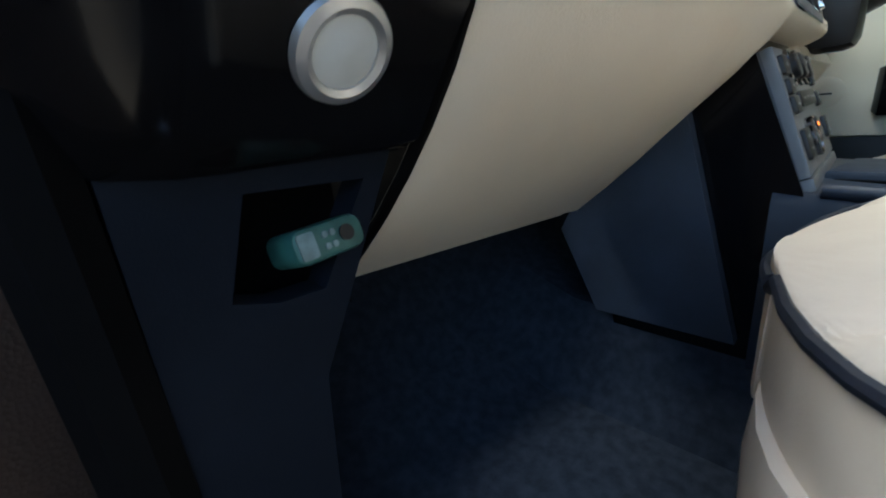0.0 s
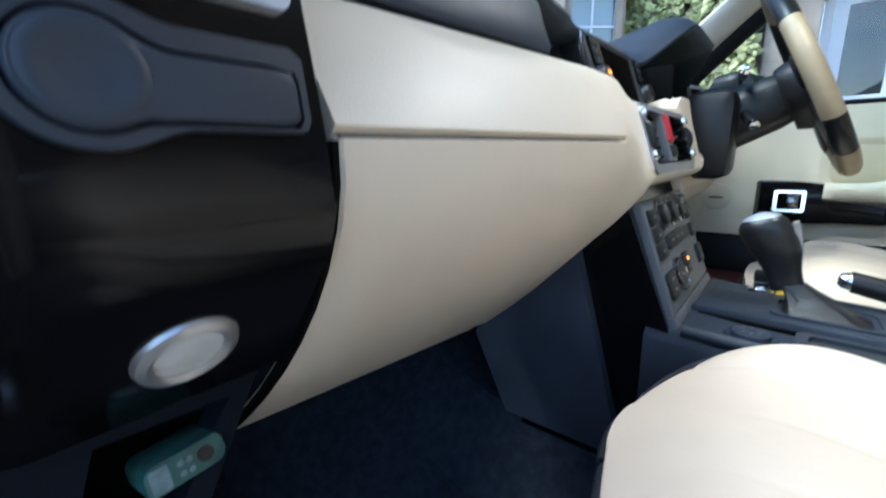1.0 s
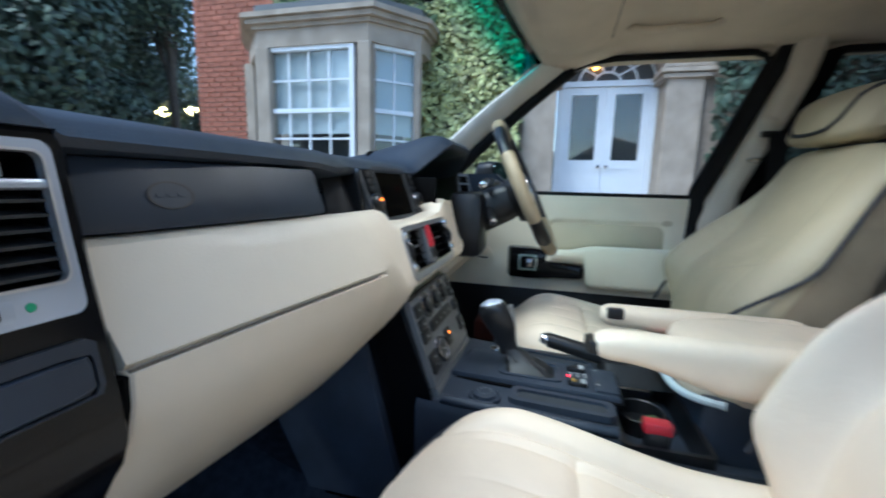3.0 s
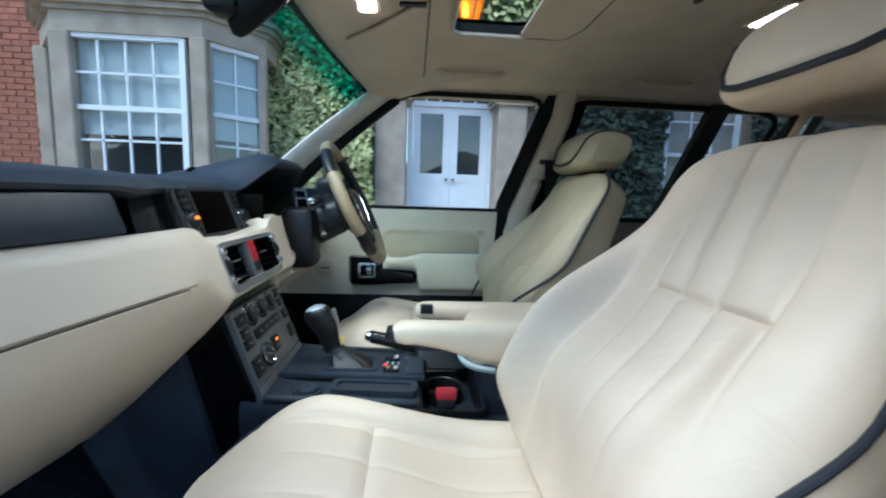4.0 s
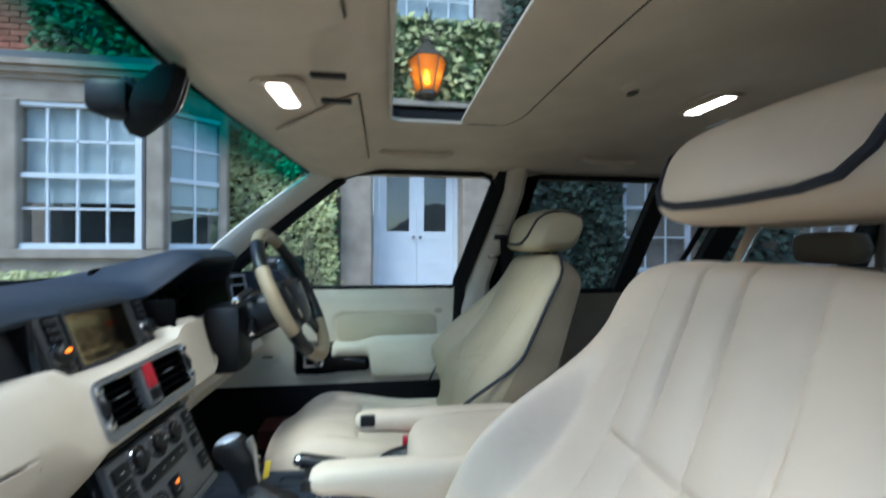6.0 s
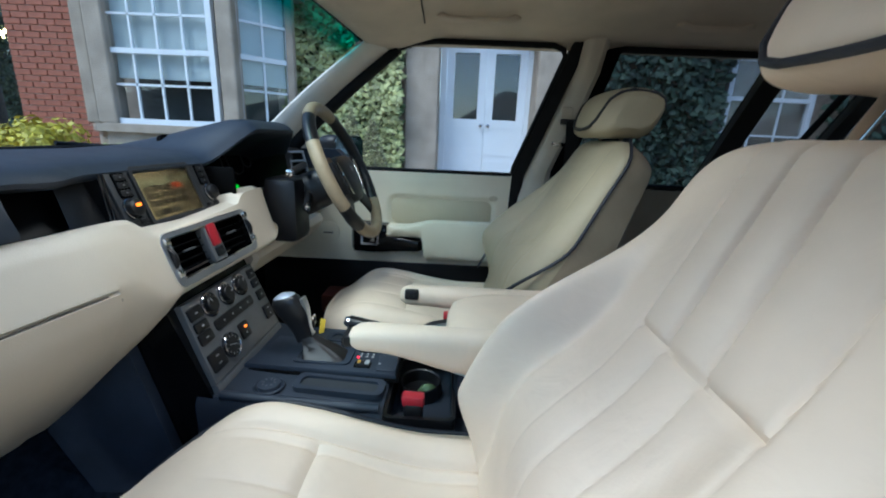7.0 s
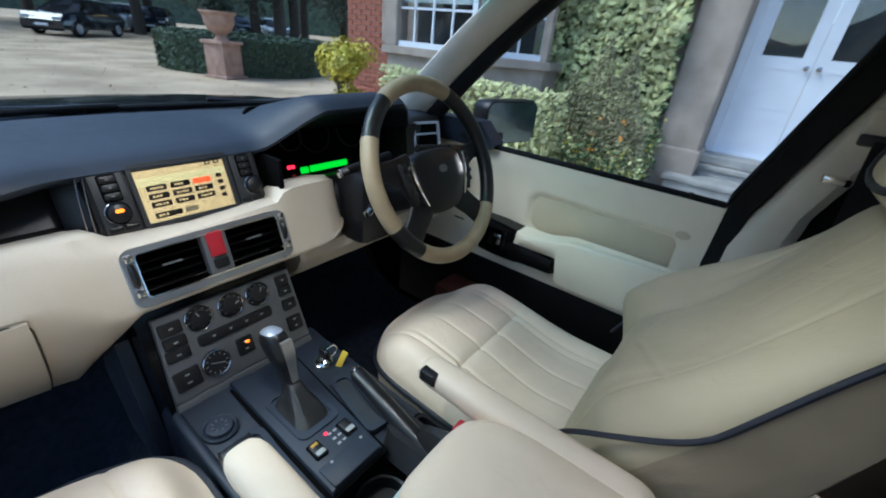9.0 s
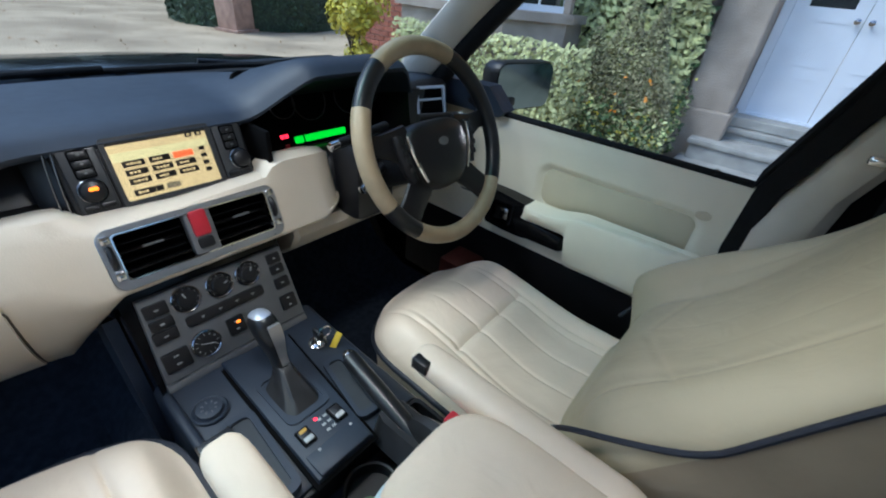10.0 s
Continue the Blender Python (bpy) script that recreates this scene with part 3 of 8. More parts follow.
def sun_visor(s, reach, label):
    """A visor folded up against the lining; s is -1 on the passenger's side, reach its inner end."""
    ob = holder("sun_visor", label, "sun visor", group="sun visors", place=(s * 0.35, 0.38, 1.60))

    def lining(x, y):
        return 1.648 - 0.05 * (x / 0.62) ** 3 - 0.046 * smoothstep(0.22, 0.43, y)
    rows, edge_line = [], []
    for k in range(13):
        f = k / 12
        y = 0.283 + 0.190 * f
        inner, outer = reach + (0.21 - reach) * f ** 1.5 - 0.02 * f, 0.520 - 0.04 * f
        t = 0.009 * max(0.12, math.sin(math.pi * (0.04 + 0.92 * f))) ** 0.4
        row = []
        for x, q in [(inner + (outer - inner) * j / 10, -1) for j in range(11)] + [(inner + (outer - inner) * (10 - j) / 10, 1) for j in range(11)]:
            e = 1.0 if inner + 0.012 < x < outer - 0.012 else 0.35
            row.append((s * x, y - 0.05 * (x / 0.6) ** 2 * f, lining(x, y) - 0.008 + q * t * e))
        rows.append(row)
    under("flap", loft(bmesh.new(), rows), HEAD, ob)
    # dark tube that paints the shadow line at the visor's rear edge
    for j in range(9):
        x = reach + 0.004 + (0.50 - reach) * j / 8
        edge_line.append((s * x, 0.281, lining(x, 0.281) - 0.005))
    under("edge_line", tube(bmesh.new(), edge_line, 0.0022, 6), SEAMTAN, ob, "dark line painting the shade along the rear edge")


def roof_lamp(name, place, turn, label):
    ob = holder(name, label, "interior lamp", group="interior lamps", place=place)
    m = Matrix.Translation(place) @ Matrix.Rotation(radians(turn), 4, "Z")
    under("housing", plate(bmesh.new(), rounded(0.15, 0.09, 0.03), 0.005, m @ Matrix.Translation((0, 0, 0.007)), 0.002), HEAD, ob)
    lens = plate(bmesh.new(), [(-0.052, -0.010), (0.044, -0.016), (0.052, 0.010), (-0.044, 0.016)], 0.006, m @ Matrix.Translation((-0.012, 0, 0.001)), 0.002)
    under("lens", lens, DOMEGLOW, ob, "lit white lens")
    under("lens_frame", ring(bmesh.new(), rounded(0.126, 0.046, 0.008, cx=-0.012), rounded(0.108, 0.034, 0.006, cx=-0.012), 0.004, m @ Matrix.Translation((0, 0, 0.003))), HEAD, ob)
    return ob, m


def grab_handle(y0, y1, s):
    ob = holder("grab_handle", "beige folding grab handle on the roof rail", "grab handle", group="grab handles", place=(s * 0.57, (y0 + y1) / 2, 1.622))
    x, z = 0.490, 1.622
    pts = [(s * x, y0, z + 0.012), (s * (x - 0.015), y0, z - 0.004), (s * (x - 0.018), y0 + 0.02, z - 0.012), (s * (x - 0.018), y1 - 0.02, z - 0.012), (s * (x - 0.015), y1, z - 0.004), (s * x, y1, z + 0.012)]
    under("bar", tube(bmesh.new(), pts, 0.009, 8), HEAD, ob)
    for y in (y0, y1):
        under("mount", boxed((s * (x - 0.012), y - 0.014, z - 0.006), (s * (x + 0.012), y + 0.014, z + 0.016), 0.005), HEAD, ob)


def rear_view_mirror():
    ob = holder("rear_view_mirror", "black rear-view mirror on the windscreen", "mirror", place=(-0.07, 0.575, 1.56))
    m = look((-0.075, 0.560, 1.545), (0.42, -0.05, 1.36)) @ Matrix.Rotation(math.pi, 4, "Y")
    rows = []
    for k, (sx, d) in enumerate(((0.86, 0.0), (1.0, 0.006), (1.0, 0.02), (0.8, 0.034), (0.3, 0.042))):
        rows.append([(m @ Vector((x * sx, y * sx, -d))) for x, y in rounded(0.225, 0.070, 0.028)])
    under("shell", loft(bmesh.new(), rows), RUBBER, ob)
    bm = bmesh.new()
    plate(bm, rounded(0.205, 0.054, 0.02), 0.002, m @ Matrix.Translation((0, 0, 0.0005)))
    mirror = mat("mirror_glass", (0.75, 0.78, 0.80), 0.04, metal=1.0, vary=0.0)
    under("glass", bm, mirror, ob, "mirror glass")
    under("mount", boxed((-0.10, 0.60, 1.53), (-0.04, 0.66, 1.58), 0.012), BLACK, ob, "black sensor housing")
    under("stem", tube(bmesh.new(), [(-0.075, 0.59, 1.56), (-0.06, 0.62, 1.575), (-0.05, 0.625, 1.59)], 0.012, 8), BLACK, ob)


# ---------------------------------------------------------------- dashboard
def hump(x):
    return smoothstep(0.14, 0.27, x) * (1 - smoothstep(0.47, 0.59, x))


def dashboard():
    dash = holder("dashboard", "navy and cream leather dashboard with black lacquer ends", "dashboard", place=(0, 0.8, 0.9))
    P = lambda n, bm, m, label="", smooth=True: under(n, bm, m, dash, label, smooth)

    # upper pad with the instrument hood
    xs = [-0.70, -0.64, -0.58, -0.5, -0.4, -0.3, -0.2, -0.1, 0.0, 0.08, 0.13, 0.17, 0.21, 0.25, 0.29, 0.35, 0.41, 0.47, 0.53, 0.57, 0.61, 0.65, 0.70]
    xs = sorted(set(xs + [round(-0.70 + 0.02 * i, 3) for i in range(71)]))
    rows = []
    for x in xs:
        u, q = hump(x), 0.26 * (x / 0.73) ** 2
        a = 1 - smoothstep(-0.27, -0.19, x)
        k = 0.004 - 0.010 * smoothstep(-0.26, -0.16, x)
        lip = (0.018 * smoothstep(-0.21, -0.13, x) * (1 - u) - 0.005 * (1 - smoothstep(-0.30, -0.20, x)))
        rows.append([(x, y + lip * (y < 0.79) - q * f - 0.045 * u * g, z + 0.075 * u * g + 0.01 * (x < -0.55)) for y, z, f, g in (
            (1.14, 1.22, 1, 0), (1.13, 1.238, 1, 0), (1.06, 1.250, 0.9, 0), (0.97, 1.256, 0.6, 0.12), (0.88, 1.259, 0.3, 0.42), (0.80, 1.259, 0.1, 0.75), (0.755, 1.258, 0.05, 0.95), (0.732, 1.256, 0, 1.0), (0.714, 1.252, 0, 1.0),
            (0.701, 1.246, 0, 1.0), (0.693, 1.238, 0, 1.0), (0.690, 1.230 - k + 0.010 * a, 0, 1.0), (0.693, 1.223 - k + 0.011 * a, 0, 1.0), (0.702, 1.218 - k + 0.0135 * a, 0, 1.0), (0.717, 1.216 - k + 0.015 * a, 0, 0.97), (0.80, 1.208 + 0.015 * a, 0, 0.9), (0.86, 1.20, 0, 0.2))])
    P("top_pad", loft(bmesh.new(), rows), PADNAVY, "navy grained pad with the instrument hood")

    # passenger airbag panel
    rows = []
    for k in range(9):
        x = -0.535 + 0.25 * k / 8
        s = 0.004 * (k in (0, 8))
        s -= 0.098 * (x + 0.535)
        rows.append([(x, y + s, z) for y, z in ((0.722, 1.228), (0.706, 1.226), (0.7015, 1.219), (0.696, 1.20), (0.6885, 1.182), (0.690, 1.176), (0.712, 1.172))])
    ab = P("airbag_cover", loft(bmesh.new(), rows), NAVY, "smooth navy airbag panel")
    m = facing((-0.470, 0.6890, 1.200), (-0.098, -1, 0.37))
    under("badge", plate(bmesh.new(), [(0.0175 * math.cos(t), 0.0105 * math.sin(t)) for t in (2 * math.pi * k / 28 for k in range(28))], 0.0006, m), NAVY, ab, "embossed oval badge")
    oval = lambda g: [(0.0175 * g * math.cos(t), 0.0105 * g * math.sin(t)) for t in (2 * math.pi * k / 32 for k in range(32))]
    under("badge_rim", ring(bmesh.new(), oval(1.06), oval(0.95), 0.0008, m), BLACK, ab, "dark rim of the badge")
    for k in range(3):
        under("badge_bar", plate(bmesh.new(), rounded(0.007, 0.003, 0.001, 2, cx=-0.009 + 0.009 * k), 0.0012, m), NAVY, ab)
    # trough between airbag panel and screen
    P("trough", loft(bmesh.new(), [[(x, 0.80, 1.215), (x, 0.76, 1.15), (x, 0.70, 1.15), (x, 0.70, 1.12), (x, 0.82, 1.12)] for x in (-0.29, -0.20, -0.11)]), BLACK, "black recess beside the screen")
    # rounded post between
    P("divider", loft(bmesh.new(), [[(-0.125, 0.745, 1.235), (-0.105, 0.735, 1.235), (-0.100, 0.70, 1.15), (-0.125, 0.705, 1.15)], [(-0.15, 0.76, 1.235), (-0.14, 0.76, 1.235), (-0.135, 0.74, 1.15), (-0.15, 0.74, 1.15)]]), BLACK, "black strip beside the screen")

    # cream upper fascia, running from the passenger end round the centre vents
    def bow(x):
        """How far the face stands towards the cabin, along the bowed dashboard."""
        return 0.040 * min(1.0, max(0.0, (x + 0.544) / 0.314))

    def under_curve(x, z0, n=9):
        """The lower face from the shut line down and forward to its bottom edge."""
        u = min(1.0, max(0.0, (x + 0.196) / 0.078))
        tip = Vector((0.824 - 0.072 * (x + 0.542), 0.858 - 0.04 * (x + 0.542))).lerp(Vector((0.642, 1.036)), u)
        a = Vector((0.6475 - bow(x), z0))
        b = Vector((0.640 - bow(x) * 0.9, z0 - 0.075 * (1 - u) - 0.012))
        return [a.lerp(b, k / n).lerp(b.lerp(tip, k / n), k / n) for k in range(n + 1)]

    DOOR_END = -0.2315
    fx = [-0.545, -0.542, -0.50, -0.42, -0.34, -0.27, -0.2345, -0.2295, -0.21, -0.196, -0.18, -0.16, -0.14, -0.128, -0.116, 0.0, 0.136, 0.15, 0.17, 0.19, 0.22, 0.236, 0.248, 0.258, 0.266, 0.272, 0.277, 0.280, 0.281]
    rows = []
    for x in fx:
        r = smoothstep(0.122, 0.162, x)
        top = 1.174 - 0.026 * smoothstep(-0.15, -0.10, x) + 0.032 * r
        end = max(0.0, (x - 0.231) / 0.050)
        e = 0.028 * (1 - math.sqrt(max(0.0, 1 - end ** 2)))
        q = bow(x)
        c = smoothstep(-0.21, -0.14, x)
        y0 = 0.690 - 0.85 * q
        pts = [(y0 + 0.05, top - 0.01), (y0 + 0.008 + e, top), (y0 - 0.004 + e, top - 0.005), (0.677 - 0.9 * q + e, 1.152 - 0.006 * c + 0.030 * r), (0.670 - 0.92 * q + e, 1.1385), (0.6525 - q + e, 1.108 - 0.041 * c)]
        if x < DOOR_END:
            pts += [(0.649 - q, 1.101), (0.653 - q, 1.097)] + [(0.66 + 0.004 * k, 1.097) for k in range(9)]
        else:
            z0 = 1.097 - 0.040 * c
            lower = under_curve(min(x, -0.118), z0) if x < -0.118 else under_curve(-0.118, z0 + 0.02 * smoothstep(0.22, 0.281, x))
            step = 0.0045 * (1 - smoothstep(-0.2295, -0.19, x))
            pts += [(v.x + e + step, v.y) for v in lower] + [(lower[-1].x + e + 0.02, lower[-1].y + 0.02)]
        rows.append([(x, y, z + (1.112 - z) * 0.30 * (1 - math.sqrt(max(0.0, 1 - end ** 2.4)))) for y, z in pts])
    a, b = fx.index(-0.116), fx.index(0.136)
    fascia = P("upper_fascia", loft(bmesh.new(), rows, skip=lambda i, j: a <= i < b and j == 4), CREAM, "cream leather upper fascia")
    # lower glovebox door
    rows = []
    for x in (-0.545, -0.542, -0.50, -0.42, -0.34, -0.27, -0.238, -0.2335, -0.2325):
        out = under_curve(x, 1.0945)
        e = 0.003 if x in (-0.545, -0.2325) else 0.0
        inn = [v + Vector((0.008, 0.003)) for v in out[::-1]]
        rows.append([(x, v.x + e, v.y) for v in out + inn])
    P("glovebox_door", loft(bmesh.new(), rows), CREAM, "cream leather glovebox door, closed")
    P("edge_seal", tube(bmesh.new(), [(-0.5465, v.x + 0.0045, v.y + 0.001) for v in under_curve(-0.545, 1.093)], 0.0040, 6), VENTBLACK, "dark edge of the glovebox opening")
    # the dark gap above the glovebox door
    bm = bmesh.new()
    tube(bm, [(-0.543, 0.6505, 1.095), (-0.42, 0.635, 1.095), (-0.30, 0.6195, 1.095), (-0.25, 0.613, 1.0945), (-0.238, 0.611, 1.0915), (-0.2325, 0.6105, 1.086)] + [(-0.2310, v.x + 0.0065, v.y + 0.001) for v in under_curve(-0.2310, 1.0945)[1:]], 0.0018, 6)
    P("gap", bm, SEAMTAN, "dark shut line")

    # centre vents
    vent = P("centre_vent", ring(bmesh.new(), rounded(0.262, 0.090, 0.016), rounded(0.228, 0.0700, 0.006, cy=0.002), 0.008, facing((0.009, 0.6265, 1.0988), (0, -1, 0.34))), VENTSILVER, "satin silver frame of the centre vents")
    vm = facing((0.009, 0.6265, 1.0988), (0, -1, 0.34))
    under("lip", ring(bmesh.new(), rounded(0.2285, 0.0705, 0.006, cy=0.002), rounded(0.2245, 0.0665, 0.005, cy=0.002), 0.0095, vm @ Matrix.Translation((0, 0, -0.001))), CHROME, vent, "bright inner lip")
    under("edge", ring(bmesh.new(), rounded(0.2635, 0.0915, 0.0165), rounded(0.2605, 0.0885, 0.015), 0.0068, vm), CHROME, vent, "bright outer edge")
    under("duct", boxed((-0.115, 0.662, 1.050), (0.135, 0.72, 1.140)), VENTBLACK, vent, "black duct")
    under("duct_wall", ring(bmesh.new(), rounded(0.246, 0.086, 0.006), rounded(0.2285, 0.0705, 0.006, cy=0.002), 0.045, vm @ Matrix.Translation((0, 0, -0.0452))), VENTBLACK, vent, "black duct wall")
    m = facing((0.009, 0.634, 1.102), (0, -1, 0.34))
    for s in (-1, 1):
        for k in range(5):
            under("vane", boxed((s * 0.067 - 0.043, -0.027 + 0.0135 * k - 0.001, -0.016), (s * 0.067 + 0.043, -0.027 + 0.0135 * k + 0.001, 0.004), m=m), VENTBLACK, vent)
        under("grip", boxed((s * 0.067 - 0.014, 0.001, 0.003), (s * 0.067 + 0.014, 0.004, 0.009), 0.001, m=m), GREYPLATE, vent, "thin grey grip")
        wheel = revolve(bmesh.new(), [(0.0, -0.004), (0.023, -0.004), (0.025, 0), (0.023, 0.004), (0.0, 0.004)], 20, m @ Matrix.Translation((s * 0.121, 0, -0.002)) @ Matrix.Rotation(radians(90), 4, "Y"))
        under("thumbwheel", wheel, BLACK, vent)
        for q in (-1, 1):
            under("wheel_stop", boxed((s * 0.121 - 0.006, q * 0.027 - 0.006, 0.006), (s * 0.121 + 0.006, q * 0.027 + 0.006, 0.0195), 0.002, m=m), CHROME, vent, "chrome stop")
    under("post", plate(bmesh.new(), rounded(0.040, 0.0745, 0.004), 0.016, m @ Matrix.Translation((0.0, 0, -0.004)), 0.003), GREYPLATE, vent, "grey post between the vents")
    under("hazard_button", plate(bmesh.new(), rounded(0.026, 0.042, 0.004, cy=0.012), 0.019, m @ Matrix.Translation((0, 0, -0.003)), 0.003), RED, vent, "red hazard button")
    under("lock_button", plate(bmesh.new(), rounded(0.024, 0.018, 0.004, cy=-0.021), 0.019, m @ Matrix.Translation((0, 0, -0.003)), 0.003), BLACK, vent, "black lock button")

    # navigation screen and its keys
    n = (0, -0.94, 0.34)
    m = facing((0.010, 0.697, 1.197), n)
    unit = P("screen_unit", plate(bmesh.new(), rounded(0.262, 0.108, 0.01), 0.03, m @ Matrix.Translation((0, 0, -0.034)), 0.004), BLACK, "black surround of the screen")
    under("bezel", ring(bmesh.new(), rounded(0.152, 0.099, 0.006, cy=-0.003), rounded(0.138, 0.085, 0.003, cy=-0.0035), 0.006, m @ Matrix.Translation((0, 0, -0.004))), SCREENRIM, unit, "dark grey bezel")
    disp = under("display", plate(bmesh.new(), rounded(0.139, 0.086, 0.003, cy=-0.0035), 0.003, m @ Matrix.Translation((0, 0, -0.005))), SCREEN, unit, "lit amber display")
    face = m @ Matrix.Translation((0, 0, -0.0019))
    top_bar = mat("screen_heading", (0.3, 0.26, 0.14), 0.3, emit=((0.80, 0.72, 0.36), 0.52))
    under("heading", plate(bmesh.new(), rounded(0.135, 0.013, 0.001, 2, cy=0.0175), 0.0004, face), top_bar, disp, "pale heading strip")
    for cx in (0.043, 0.058):
        under("icon", plate(bmesh.new(), rounded(0.010, 0.007, 0.001, 2, cx=cx, cy=0.033), 0.0006, face), SCREENDARK, disp)
        under("icon_mark", plate(bmesh.new(), rounded(0.004, 0.003, 0.0005, 2, cx=cx, cy=0.033), 0.0008, face), SCREEN, disp)
    for r, cy in enumerate((0.0065, -0.0065, -0.0195, -0.0365)):
        for c, cx in enumerate((-0.043, -0.008, 0.026)):
            if r == 3 and c:
                w, cx = ((0.010, -0.023), (0.020, -0.003))[c - 1]
                under("key", plate(bmesh.new(), rounded(w, 0.0085, 0.001, 2, cx=cx, cy=cy), 0.0006, face), SCREENDARK if c == 1 else SCREENDIM, disp)
                continue
            red = r == 0 and c == 2
            under("key", plate(bmesh.new(), rounded(0.029, 0.009, 0.001, 2, cx=cx, cy=cy), 0.0006, face), SCREENRED if red else SCREENDARK, disp, "lit red key" if red else "")
            if not red:
                for q in range(3 if (r + c) % 2 else 4):
                    under("key_text", plate(bmesh.new(), rounded(0.0038, 0.0026 + 0.0008 * ((q + r) % 2), 0.0006, 2, cx=cx - 0.0075 + 0.0049 * q, cy=cy), 0.0008, face), SCREEN, disp)
    film = bmesh.new()
    for k in range(138):
        box(film, (-0.0685 + 0.001 * k - 0.00003, -0.0460, -0.0010), (-0.0685 + 0.001 * k + 0.00003, 0.0390, -0.00042), m=m)
    under("louvre_film", film, VENTBLACK, disp, "fine dark louvre film over the display", smooth=False)
    for r in range(4):
        under("side_key", plate(bmesh.new(), rounded(0.009, 0.0065, 0.001, 2, cx=0.0555, cy=0.0095 - 0.0115 * r), 0.0006, m @ Matrix.Translation((0, 0, -0.0019))), SCREENDARK, disp)
    for s in (-1, 1):
        under("key_strip", plate(bmesh.new(), rounded(0.046, 0.094, 0.006, cx=s * 0.102, cy=-0.003), 0.006, m @ Matrix.Translation((0, 0, -0.005)), 0.002), SCREENRIM, unit, "dark grey key strip")
        under("key_block", plate(bmesh.new(), rounded(0.024, 0.040, 0.003, cx=s * 0.102, cy=0.018), 0.004, m, 0.001), VENTBLACK, unit, "black block of keys")
        for r in range(3):
            under("button", plate(bmesh.new(), rounded(0.021, 0.0105, 0.003, cx=s * 0.102, cy=0.0305 - 0.0125 * r), 0.0055, m, 0.002), BLACK, unit)
            under("button_mark", plate(bmesh.new(), rounded(0.004, 0.0022, 0.0006, 2, cx=s * 0.102, cy=0.0305 - 0.0125 * r), 0.006, m), GREYPLATE, unit)
        kx, ky = s * 0.106 + 0.003, -0.0195
        under("knob_rim", revolve(bmesh.new(), [(0.0155, 0), (0.0175, 0.0), (0.0175, 0.003), (0.0165, 0.004), (0.0155, 0.003)], 28, m @ Matrix.Translation((kx, ky, 0.001))), DARKCHROME, unit, "thin bright ring")
        under("rotary_knob", revolve(bmesh.new(), [(0.0155, 0), (0.0150, 0.006), (0.0140, 0.011), (0.0115, 0.013), (0.0, 0.0135)], 28, m @ Matrix.Translation((kx, ky, 0.001))), BLACK, unit, "black rotary knob")
        if s < 0:
            under("knob_light", plate(bmesh.new(), rounded(0.011, 0.005, 0.002, 3, cx=kx, cy=ky + 0.003), 0.0006, m @ Matrix.Translation((0, 0, 0.0145))), ORANGELED, unit, "lit orange mark")
        for q in (-1, 1):
            under("button", plate(bmesh.new(), rounded(0.018, 0.008, 0.002, cx=s * 0.102 + q * 0.010, cy=-0.0425), 0.005, m, 0.002), BLACK, unit)
    # bright-edged uprights that flank the screen
    for dx, dz in ((-0.1375, 0.004), (-0.1285, 0.002)):
        under("side_trim", tube(bmesh.new(), [m @ Vector((dx + 0.007 * (k / 8) ** 2 - 0.006, -0.046 + 0.0105 * k, dz - 0.012 * (1 - k / 8))) for k in range(9)], 0.0016, 6), DARKCHROME, unit, "thin bright upright")

    # centre stack below the vents
    n = Vector((0, -0.935, 0.355))
    m = facing((0.018, 0.5925, 0.945), n)
    stack = P("control_panel", plate(bmesh.new(), [(-0.127, 0.083), (-0.137, -0.064), (0.118, -0.064), (0.113, 0.083)], 0.014, m @ Matrix.Translation((0, 0, -0.014)), 0.003), GREYPLATE, "pewter fascia with heater controls")
    under("lower_lip", plate(bmesh.new(), [(-0.137, -0.0655), (-0.139, -0.080), (0.120, -0.080), (0.118, -0.0655)], 0.015, m @ Matrix.Translation((0, 0, -0.014)), 0.003), GREYPLATE, stack, "pewter strip below the controls")
    under("side_cheek", loft(bmesh.new(), [[(x, 0.640, 1.035), (x, 0.574, 0.868), (x, 0.562, 0.775), (x, 0.575, 0.60), (x, 0.62, 0.54), (x, 0.75, 0.54), (x, 0.80, 0.80), (x, 0.66, 1.04)] for x in (-0.128, -0.118, 0.128, 0.136)]), GLOSS, stack, "black lacquer sides")
    for cx, mark in ((-0.063, 20), (-0.009, -70), (0.041, -30)):
        dm = m @ Matrix.Translation((cx, 0.0585, 0.0))
        under("dial_rim", revolve(bmesh.new(), [(0.0195, 0.0), (0.0228, 0.0), (0.0228, 0.003), (0.0215, 0.0042), (0.0195, 0.003)], 32, dm), DARKCHROME, stack, "thin silver rim")
        under("dial_scale", revolve(bmesh.new(), [(0.0, 0.0), (0.0196, 0.0), (0.0196, 0.0022), (0.0, 0.0022)], 32, dm), BLACK, stack)
        dial = under("dial", revolve(bmesh.new(), [(0.0, 0.002), (0.0150, 0.002), (0.0145, 0.0085), (0.0130, 0.0100), (0.0, 0.0104)], 32, dm), BLACK, stack, "black heater dial")
        under("pointer", boxed((-0.0009, 0.005, 0.0102), (0.0009, 0.0135, 0.0108), m=dm @ Matrix.Rotation(radians(mark), 4, "Z")), MARK, dial)
        for q in range(9):
            under("tick", boxed((-0.0005, 0.0165, 0.002), (0.0005, 0.0185, 0.0027), m=dm @ Matrix.Rotation(radians(-130 + 32.5 * q), 4, "Z")), MARK, stack)
